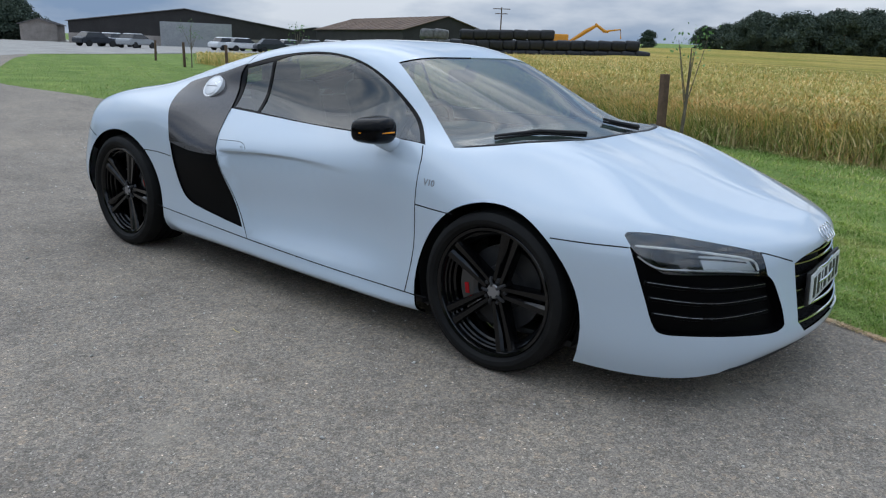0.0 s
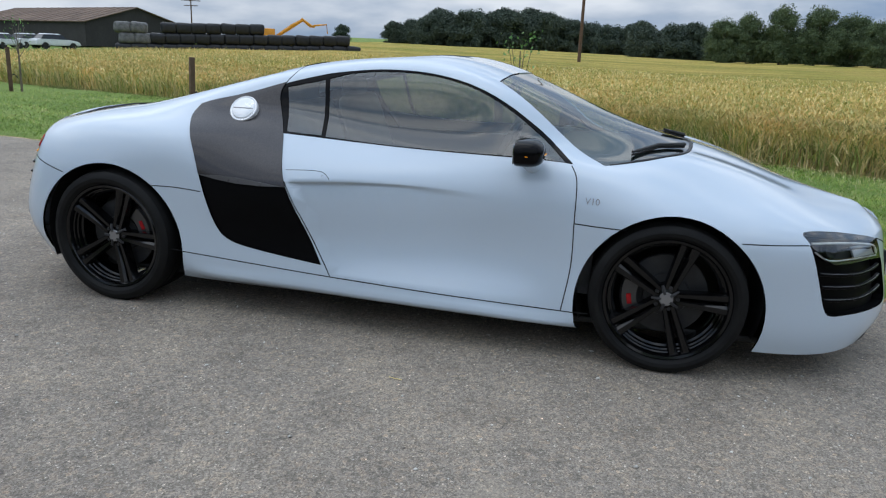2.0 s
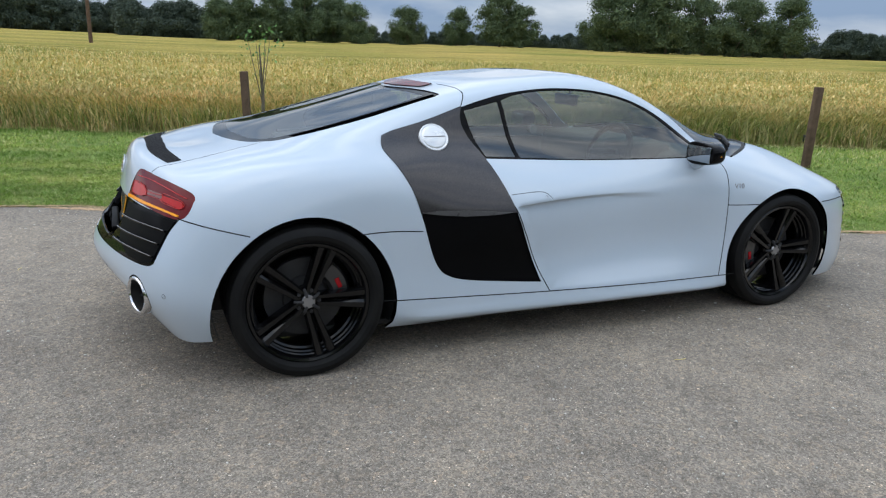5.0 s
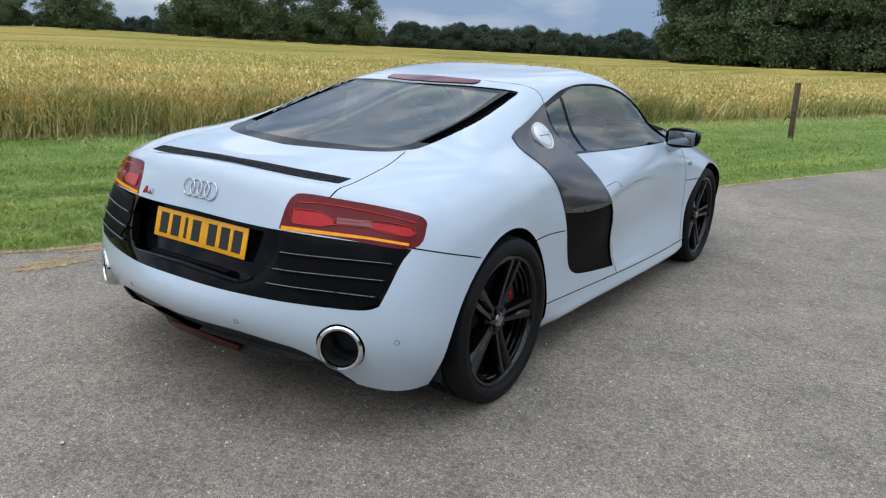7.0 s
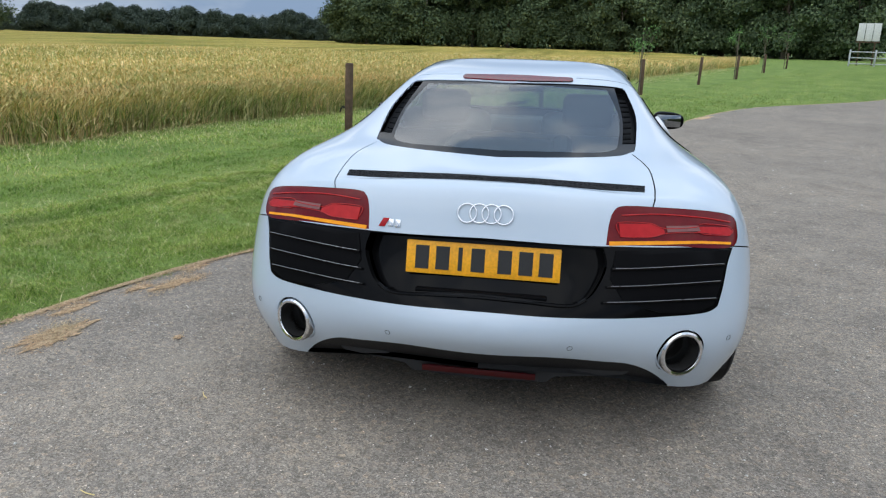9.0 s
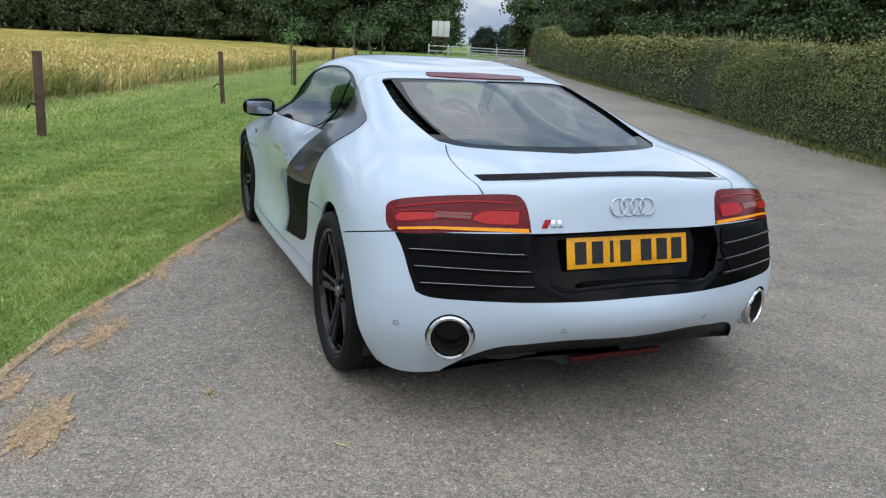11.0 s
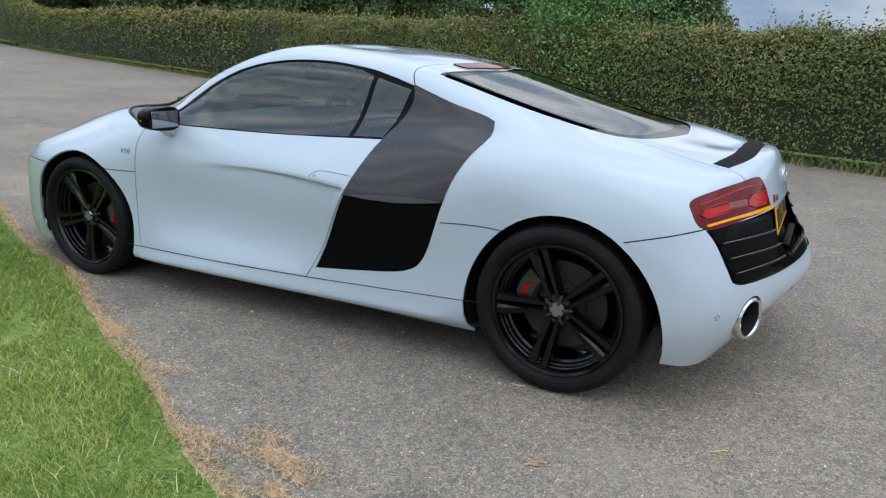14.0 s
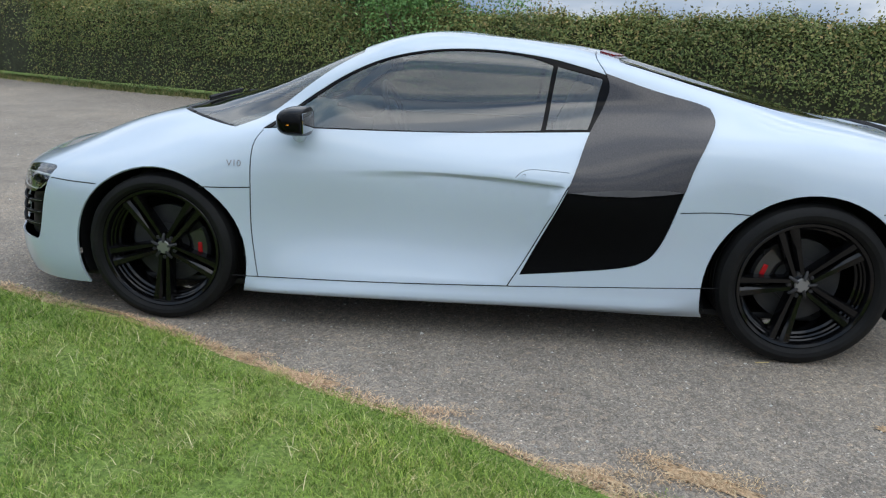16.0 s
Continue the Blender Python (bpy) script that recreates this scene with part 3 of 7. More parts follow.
    tagged(mesh_object("wheat_field", verts, faces, k.m, smooth=True), "wide field of ripening wheat seen from the side", "field", kind="stuff")


def leaf_cloud(points, normals, size, rng, aspect=0.55):
    """Leaf quads at points, roughly facing along normals."""
    n = len(points)
    nr = normals + rng.normal(0, 0.55, (n, 3))
    nr /= np.linalg.norm(nr, axis=1, keepdims=True) + 1e-9
    r = rng.normal(0, 1, (n, 3))
    u = np.cross(nr, r)
    u /= np.linalg.norm(u, axis=1, keepdims=True) + 1e-9
    w = np.cross(nr, u)
    s = (size * rng.uniform(0.6, 1.3, n))[:, None]
    v = np.empty((n, 4, 3), np.float32)
    v[:, 0], v[:, 1] = points - u * s, points - w * s * aspect + nr * s * 0.15
    v[:, 2], v[:, 3] = points + u * s, points + w * s * aspect + nr * s * 0.15
    return v.reshape(-1, 3), np.arange(n)[:, None] * 4 + np.array([[0, 1, 2, 3]])


def build_hedge():
    rng = np.random.default_rng(21)
    L0, L1 = -16.0, 66.0
    root = thing("hedge", "long clipped hawthorn hedge with dense small leaves", "hedge", (0, 0, 0))

    def shape(s, a):
        """A point of the hedge's skin: s along, a from the near foot (0) over the top to the far foot (pi)."""
        x0 = s * 0.85
        y0, slope = hedge_y(x0), (hedge_y(x0 + 1) - hedge_y(x0 - 1)) / 2
        dx, dy = 1 / math.hypot(1, slope), slope / math.hypot(1, slope)
        top = 1.60 + 0.10 * noise.noise((s * 0.35, 0, 4)) + 0.07 * noise.noise((s * 1.3, 0, 4)) + 0.3 * min(1.0, max(0.0, (s - 3) / 12)) + 0.004 * max(0.0, s - 14) + 0.9 * min(1.0, max(0.0, (s - 42) / 8))
        wid = 0.62 + 0.10 * noise.noise((s * 0.6, a * 2, 9))
        ca, sa = math.cos(a), math.sin(a)
        ca, sa = math.copysign(abs(ca) ** 0.55, ca), abs(sa) ** 0.5
        k = 1 + 0.10 * noise.noise((s * 1.6, a * 2.4, 1)) + 0.05 * noise.noise((s * 5, a * 6, 1))
        off = wid * ca * k
        return x0 - dy * off, y0 + dx * off - 0.55, ground_z(x0, y0) + top * sa * k

    ns, na = 320, 14
    grid = [[shape(L0 + (L1 - L0) * i / ns, math.pi * j / na) for j in range(na + 1)] for i in range(ns + 1)]
    g = np.array(grid)
    # a dark sheet under the leaves stands for the hedge's shaded depth
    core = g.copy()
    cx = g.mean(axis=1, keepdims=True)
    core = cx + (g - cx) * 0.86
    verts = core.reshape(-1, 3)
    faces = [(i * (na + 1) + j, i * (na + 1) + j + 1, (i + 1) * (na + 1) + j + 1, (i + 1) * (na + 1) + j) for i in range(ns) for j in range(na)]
    ob = fast_mesh("shade_core", verts, faces, M_HEDGESHADE)
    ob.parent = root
    n = 230000
    u = rng.random(n)
    s = np.where(rng.random(n) < 0.62, rng.uniform(-9, 12, n), L0 + u ** 1.3 * (L1 - L0))
    a = rng.uniform(0.02, 2.2, n)
    fi, fj = (s - L0) / (L1 - L0) * ns, a / math.pi * na
    i0, j0 = np.clip(fi.astype(int), 0, ns - 1), np.clip(fj.astype(int), 0, na - 1)
    ti, tj = (fi - i0)[:, None], (fj - j0)[:, None]
    p = (g[i0, j0] * (1 - ti) + g[i0 + 1, j0] * ti) * (1 - tj) + (g[i0, j0 + 1] * (1 - ti) + g[i0 + 1, j0 + 1] * ti) * tj
    nr = np.cross(g[i0 + 1, j0] - g[i0, j0], g[i0, j0 + 1] - g[i0, j0])
    nr /= np.linalg.norm(nr, axis=1, keepdims=True) + 1e-9
    out = p - cx[i0, 0]
    nr *= np.sign((nr * out).sum(1, keepdims=True))
    p = p + nr * rng.normal(-0.035, 0.055, (n, 1))
    v, f = leaf_cloud(p, nr + np.array([0, 0, 0.35]), np.where(s > 14, 0.045, 0.021), rng)
    fast_mesh("leaves", v, f, M_HEDGE).parent = root
    # paler young growth over the crest
    n2 = 26000
    s2 = np.where(rng.random(n2) < 0.55, rng.uniform(-9, 14, n2), rng.uniform(14, 50, n2))
    a2 = rng.normal(1.25, 0.38, n2)
    pp = np.array([shape(q, b) for q, b in zip(s2[:9000], a2[:9000])])
    pp = np.concatenate([pp, pp + rng.normal(0, 0.05, pp.shape), pp + rng.normal(0, 0.06, pp.shape)])
    v, f = leaf_cloud(pp + rng.normal(0, 0.03, pp.shape), np.tile(np.array([[0.1, 0.3, 0.8]]), (len(pp), 1)), np.tile(np.where(s2[:9000] > 14, 0.05, 0.026), 3), rng)
    fast_mesh("crest_leaves", v, f, M_CREST).parent = root
    # upright shoots along the top
    m = 900
    s = rng.uniform(-14, 30, m)
    vs, fs, base = [], [], 0
    for q in s:
        x, y, z = shape(q, 1.57 + rng.normal(0, 0.35))
        hgt = rng.uniform(0.08, 0.32)
        tip = np.array([x + rng.normal(0, 0.05), y + rng.normal(0, 0.05), z + hgt])
        b = np.array([x, y, z - 0.1])
        k = 9
        t = np.linspace(0.15, 1, k)[:, None]
        pts = b + (tip - b) * t + rng.normal(0, 0.012, (k, 3))
        vv, ff = leaf_cloud(pts, rng.normal(0, 1, (k, 3)), np.full(k, 0.024), rng)
        vs.append(vv)
        fs.append(ff + base)
        base += len(vv)
    fast_mesh("shoot_growth", np.concatenate(vs), np.concatenate(fs), M_CREST).parent = root


def crown_points(blobs, n, rng):
    """Points near the skins of overlapping clumps, with outward normals."""
    w = np.array([b[3] ** 2 for b in blobs])
    pick = rng.choice(len(blobs), n, p=w / w.sum())
    c = np.array([b[:3] for b in blobs])[pick]
    r = np.array([b[3] for b in blobs])[pick][:, None]
    d = rng.normal(0, 1, (n, 3))
    d /= np.linalg.norm(d, axis=1, keepdims=True)
    d[:, 2] = np.where(d[:, 2] < -0.4, -d[:, 2], d[:, 2])
    return c + d * r * rng.uniform(0.2, 1.0, (n, 1)) ** 0.5 * np.where(rng.random((n, 1)) < 0.5, 2.0, 1.15), d + rng.normal(0, 0.6, (n, 3))


def tree_template(name, height, spread, seed, leaves, size, material, stem=0.22, label="", category="tree", clumps=16, low=0.25):
    """A tree at the origin: tapered trunk, limbs to the clumps, and a crown of small leaves."""
    rng = np.random.default_rng(seed)
    root = thing(name, label, category)
    blobs = []
    for _ in range(clumps):
        t = rng.uniform(low, 1.0)
        rad = spread * (0.35 + 0.75 * math.sin(math.pi * min(1, (t - low) / (1 - low) * 0.8 + 0.15))) * rng.uniform(0.2, 0.85)
        a = rng.uniform(0, 2 * math.pi)
        blobs.append((rad * math.cos(a), rad * math.sin(a), height * t * 0.93, spread * rng.uniform(0.10, 0.24)))
    lean = rng.normal(0, 0.03 * height, 2)
    bms = [tube_bm([(0, 0, -0.3), (lean[0] * 0.3, lean[1] * 0.3, height * 0.3), (lean[0], lean[1], height * 0.85)], [stem, stem * 0.7, stem * 0.15], 8)]
    for b in blobs[:9]:
        z0 = height * rng.uniform(0.2, 0.5)
        bms.append(tube_bm([(0, 0, z0), (b[0] * 0.5, b[1] * 0.5, (z0 + b[2]) / 2), b[:3]], [stem * 0.45, stem * 0.28, stem * 0.1], 5))
    part("trunk", join_bm(*bms), M_BARK, root)
    p, d = crown_points(blobs, leaves, rng)
    v, f = leaf_cloud(p, d, np.full(leaves, size), rng, 0.7)
    fast_mesh("crown", v, f, material).parent = root
    return root


def polar(az, dist, ex=0.0, ey=0.0):
    return ex + dist * math.cos(radians(az)), ey + dist * math.sin(radians(az))


def build_trees():
    rng = np.random.default_rng(31)
    tall = [tree_template("tree", h, s, 40 + i, 34000, 0.165, M_TREE, 0.28, "tall broadleaf tree of the dark wood", "tree", 90, lo) for i, (h, s, lo) in enumerate(((15, 4.4, 0.04), (17, 5.0, 0.06), (13, 4.2, 0.03)))]
    open_ = [tree_template("tree", h, s, 60 + i, 30000, 0.125, M_TREE, 0.24, "tall open-crowned tree beyond the field", "tree", 80, 0.08) for i, (h, s) in enumerate(((9.6, 4.0), (8.8, 4.3)))]
    low = [tree_template("tree", h, s, 80 + i, 22000, 0.19, M_HAZETREE, 0.2, "rounded tree in the distant wood", "tree", 70, 0.0) for i, (h, s) in enumerate(((8.5, 4.2), (7.5, 4.6)))]
    used = set()

    def put(tmpl, x, y, k=1.0):
        t = tmpl[int(rng.integers(len(tmpl)))]
        m = pose(x, y, ground_z(x, y) - 0.1, 0, 0, rng.uniform(0, 360))
        s = k * rng.uniform(0.88, 1.12)
        if t.name not in used:
            used.add(t.name)
            ob = t
            ob.matrix_basis = m
        else:
            ob = copy_thing(t, m)
        ob.scale = (s, s, s)
        return ob

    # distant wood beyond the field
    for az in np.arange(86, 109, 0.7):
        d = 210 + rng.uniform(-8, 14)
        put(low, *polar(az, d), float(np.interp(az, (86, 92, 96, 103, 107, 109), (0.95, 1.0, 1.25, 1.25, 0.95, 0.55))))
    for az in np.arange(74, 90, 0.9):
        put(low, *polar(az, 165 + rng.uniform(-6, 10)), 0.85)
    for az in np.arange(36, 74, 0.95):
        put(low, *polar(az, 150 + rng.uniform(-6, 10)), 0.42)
    put(low, *polar(112.3, 190), 0.55)
    # the group of tall trees over the far hedge
    for az, k in ((83.5, 0.95), (81.8, 1.0), (79.6, 1.05), (77.4, 1.05), (75.2, 1.0), (73.4, 0.9), (69.4, 0.8), (65.6, 0.8), (62.2, 1.05), (60.6, 0.95), (54.0, 1.15), (52.0, 1.3), (49.6, 1.35), (47.0, 1.25), (44.2, 1.3), (41.4, 1.2)):
        put(open_, *polar(az, 128 + rng.uniform(-3, 3)), k * 0.92)
    # low trees and hedge towards the wood
    for az in np.arange(13, 39, 0.9):
        put(low, *polar(az, 150 + rng.uniform(-5, 8)), 0.62)
    # the dark wood
    for az in np.arange(-21, 17, 1.5):
        for row in (0, 1):
            put(tall, *polar(az + rng.uniform(-0.5, 0.5), 112 + 11 * row + rng.uniform(-4, 4) - max(0, -az) * 0.8))
    # behind the gate and the hedge
    for az in (-25.2, -27.0, -28.6):
        put(low, *polar(az, 120 + rng.uniform(-4, 4)), 0.62)
    for az in np.arange(-29.5, -84, -2.2):
        d = 52 + rng.uniform(-5, 6) - (az + 30) * 0.12
        while polar(az, d)[1] > hedge_y(polar(az, d)[0]) - 4:
            d += 2.0
        put(tall, *polar(az, d), 0.62 * max(1.0, d / 60))
    for az in (157.9, 158.9, 160.2, 161.5):
        put(low, *polar(az, 120), 0.75)


def build_bush():
    rng = np.random.default_rng(51)
    root = thing("elder_bush", "tall fresh-green bush growing out of the hedge", "bush", (1.5, -8.5, 0))
    blobs = [(rng.normal(0, 0.75), rng.normal(0, 0.35), rng.uniform(0.7, 2.5), rng.uniform(0.3, 0.55)) for _ in range(22)]
    part("stem", join_bm(*[tube_bm([(0, 0, 0), (b[0] * 0.4, b[1] * 0.4, b[2] * 0.5), b[:3]], [0.05, 0.035, 0.012], 5) for b in blobs[:10]]), M_BARK, root)
    p, d = crown_points(blobs, 24000, rng)
    v, f = leaf_cloud(p, d + np.array([0, 0, 0.4]), rng.uniform(0.022, 0.036, len(p)), rng, 0.45)
    fast_mesh("leaves", v, f, M_BUSH).parent = root


def build_fence():
    """Round-topped square posts along the verge, with ties and young trees at some."""
    spots = [(-31.8, 17.8), (-24.4, 14.6), (-18.4, 12.3), (-12.8, 10.2), (-6.6, 7.9), (-0.54, 5.47), (5.85, 2.75), (10.93, 0.15), (17.5, -2.5), (24.1, -5.2), (30.9, -8.0), (40.6, -11.6), (50.0, -15.4)]
    first = None
    for i, (x, y) in enumerate(spots):
        m = pose(x, y, ground_z(x, y), 1.5 * math.sin(i * 2.1), 2.0 * math.cos(i * 1.7), 20 + 9 * i)
        if first is None:
            first = thing("fence_post", "weathered brown wooden post standing in the verge", "post", group="verge posts")
            part("post", box_bm((0.085, 0.085, 1.25), (0, 0, 0.42), 0.008), M_POST, first)
            part("tie", tube_bm([(0.05, 0, 0.42), (0.09, 0.03, 0.44), (0.13, 0, 0.40), (0.16, -0.02, 0.36)], [0.012, 0.014, 0.014, 0.01], 6), simple("black rubber tie", (0.02, 0.02, 0.02), 0.6), first, "black rubber tree tie")
            first.matrix_basis = m
        else:
            copy_thing(first, m)
    for x, y, h, s in ((-0.35, 5.6, 1.5, 1), (-12.6, 10.3, 1.6, 2), (17.7, -2.45, 2.05, 3), (31.1, -7.95, 2.4, 4), (40.8, -11.55, 2.7, 5), (50.2, -15.3, 3.0, 6), (-24.2, 14.8, 1.9, 7)):
        rng = np.random.default_rng(100 + s)
        root = thing("young_tree", "slender young tree with sparse leaves", "tree", (x, y, ground_z(x, y)), group="young verge trees")
        wide = 0.105 * h if h > 1.8 else 0.06 * h
        tips = [(rng.normal(0, wide), rng.normal(0, wide), h * rng.uniform(0.62, 1.0)) for _ in range(9 if h > 1.8 else 5)]
        part("trunk", join_bm(tube_bm([(0, 0, 0), (0.02, 0, h * 0.5), (0, 0.02, h * 0.9)], [0.026, 0.020, 0.007], 6), *[tube_bm([(0.01, 0, h * rng.uniform(0.35, 0.6)), t], [0.008, 0.003], 4) for t in tips]), M_BARK, root)
        pts = np.concatenate([np.array(t) + rng.normal(0, 0.09, (16 if h < 2 else 24, 3)) for t in tips])
        v, f = leaf_cloud(pts, rng.normal(0, 1, pts.shape), np.full(len(pts), 0.026 if h < 2 else 0.036), rng)
        fast_mesh("leaves", v, f, M_BUSH).parent = root


# ---- farm buildings and far things ----
M_CLAD = simple("dark cladding", (0.035, 0.032, 0.032), 0.8, 0.2, 0.6, 0.3)
M_BLOCK = simple("pale concrete block", (0.30, 0.265, 0.24), 0.9, 0.2, 1.2, 0.4)
M_SHUTTER = simple("grey roller shutter", (0.34, 0.35, 0.36), 0.6, 0.08, 0.8, 0.1)
M_ROOF = simple("fibre cement roof", (0.16, 0.15, 0.15), 0.9, 0.25, 0.5, 0.4)
M_RUST = simple("rusted sheet roof", (0.155, 0.105, 0.075), 0.85, 0.3, 0.35, 0.4)
M_PALEROOF = simple("pale sheet roof", (0.36, 0.35, 0.34), 0.8, 0.2, 0.5, 0.3)
M_WRAP = simple("black bale wrap", (0.012, 0.013, 0.016), 0.42, 0.4, 4.0, 0.9)
M_PALEWRAP = simple("grey bale wrap", (0.12, 0.12, 0.12), 0.5, 0.4, 4.0, 0.9)
M_DIGGER = simple("yellow machine paint", (0.62, 0.27, 0.02), 0.5, 0.15, 2.0, 0.1)
M_GALV = simple("galvanised steel", (0.5, 0.52, 0.53), 0.5, 0.12, 3.0, 0.1, metal=0.4)
M_WHITEBOARD = simple("white sign panel", (0.75, 0.75, 0.72), 0.6, 0.05, 3.0, 0.05)
M_DARKGLASS = simple("dark car glass", (0.02, 0.022, 0.025), 0.15, 0.1, 3.0, 0.0)
M_RUBBER = simple("plain rubber", (0.02, 0.02, 0.02), 0.8, 0.2, 6.0, 0.2)
EYE0 = (2.78, -3.1)


def wall_bm(points, thick, height_at):
    """An upright wall along two ground points with a roofline given by height_at(0..1)."""
    (x0, y0), (x1, y1) = points
    n = Vector((y1 - y0, x0 - x1, 0)).normalized() * thick
    bm = bmesh.new()
    ts = [0, 0.5, 1]
    front = [bm.verts.new((x0 + (x1 - x0) * t, y0 + (y1 - y0) * t, z)) for t in ts for z in (0, height_at(t))]
    back = [bm.verts.new(v.co + n) for v in front]
    for i in (0, 2):
        for a in (front, back):
            bm.faces.new((a[i], a[i + 2], a[i + 3], a[i + 1]))
        bm.faces.new((front[i + 1], front[i + 3], back[i + 3], back[i + 1]))
        bm.faces.new((front[i], front[i + 2], back[i + 2], back[i]))
    for i in (0, 4):
        bm.faces.new((front[i], front[i + 1], back[i + 1], back[i]))
    return bm


def shed(name, label, at, turn, w, length, eave, ridge, wall, roof_mat, plinth=None, door=None):
    """A gabled farm shed; its gable looks along -y of its own axes."""
    root = thing(name, label, "farm building", at, turn)
    for y in (0, length - 0.2):
        part("gable_wall", box_bm((w - 0.1, 0.2, eave), (0, y + 0.1, eave / 2)), wall, root)
        bm = bmesh.new()
        tri = [bm.verts.new((sx, y + dy, z)) for dy in (0, 0.2) for sx, z in ((-w / 2, eave), (w / 2, eave), (0, ridge))]
        bm.faces.new(tri[:3])
        bm.faces.new(tri[3:])
        for a, b in ((0, 1), (1, 2), (2, 0)):
            bm.faces.new((tri[a], tri[b], tri[b + 3], tri[a + 3]))
        part("gable", bm, wall, root)
    for s in (-1, 1):
        part("side_wall", box_bm((0.2, length - 0.1, eave), (s * (w / 2 - 0.1), length / 2, eave / 2)), wall, root)
        pitch = math.atan2(ridge - eave, w / 2)
        run = math.hypot(ridge - eave, w / 2) + 0.4
        sheet = box_bm((run, length + 0.6, 0.08), (0, 0, 0))
        bmesh.ops.transform(sheet, matrix=Matrix.Translation((s * (w / 4 + 0.1), length / 2, (eave + ridge) / 2 + 0.04)) @ Matrix.Rotation(s * pitch, 4, "Y"), verts=sheet.verts)
        part("roof", sheet, roof_mat, root)
        n = max(4, int(length / 1.8))
        ribs = []
        for k in range(n):
            rb = box_bm((run, 0.06, 0.05), (0, 0, 0))
            bmesh.ops.transform(rb, matrix=Matrix.Translation((s * (w / 4 + 0.1), length * (k + 0.5) / n, (eave + ridge) / 2 + 0.1)) @ Matrix.Rotation(s * pitch, 4, "Y"), verts=rb.verts)
            ribs.append(rb)
        part("roof_ribs", join_bm(*ribs), roof_mat, root)
    if plinth:
        part("block_wall", box_bm((w + 0.1, 0.1, plinth), (0, -0.06, plinth / 2)), M_BLOCK, root, "pale concrete block lower wall")
    if door:
        x0, dw, dh = door
        rd = part("roller_door", box_bm((dw, 0.12, dh), (x0, -0.14, dh / 2)), M_SHUTTER, root, "closed grey roller shutter door")
        for k in range(int(dh / 0.25) - 1):
            part("slat", box_bm((dw, 0.03, 0.04), (x0, -0.215, 0.25 + 0.25 * k)), M_SHUTTER, rd)
    return root


def far_car(at, turn, paint, label):
    root = thing("parked_car", label, "car", at, turn, group="cars parked at the farm")
    bm = bmesh.new()
    prof = [(-2.1, 0.35), (-2.1, 0.8), (-1.7, 0.95), (1.0, 0.9), (1.9, 0.75), (2.1, 0.55), (2.1, 0.35)]
    a = [bm.verts.new((x, -0.86, z)) for x, z in prof]
    b = [bm.verts.new((x, 0.86, z)) for x, z in prof]
    bm.faces.new(a)
    bm.faces.new(b[::-1])
    for i in range(len(prof)):
        j = (i + 1) % len(prof)
        bm.faces.new((a[i], a[j], b[j], b[i]))
    bmesh.ops.bevel(bm, geom=bm.edges[:], offset=0.08, segments=2, affect="EDGES")
    part("body", bm, paint, root)
    for nm, inset, z1, mat in (("glazing", 0.0, 1.36, M_DARKGLASS), ("roof", 0.12, 1.43, paint)):
        bm = bmesh.new()
        lo, hi = (0.93, 1.36) if nm == "glazing" else (1.36, 1.43)
        p0 = [(-1.65, lo), (0.95, lo - 0.03)] if nm == "glazing" else [(-1.2, lo), (0.25, lo)]
        p1 = [(0.3, hi), (-1.25, hi)] if nm == "glazing" else [(0.1, hi), (-1.1, hi)]
        wy0, wy1 = (0.8, 0.62) if nm == "glazing" else (0.63, 0.55)
        vs = []
        for s in (-1, 1):
            vs.append([bm.verts.new((x, s * wy0, z)) for x, z in p0] + [bm.verts.new((x, s * wy1, z)) for x, z in p1])
        bm.faces.new(vs[0])
        bm.faces.new(vs[1][::-1])
        for i in range(4):
            bm.faces.new((vs[0][i], vs[0][(i + 1) % 4], vs[1][(i + 1) % 4], vs[1][i]))
        part(nm, bm, mat, root)
    for x in (-1.3, 1.3):
        for s in (-1, 1):
            part("wheel", tube_bm([(x, s * 0.68, 0.32), (x, s * 0.88, 0.32)], [0.32, 0.32], 14), M_RUBBER, root)
    return root


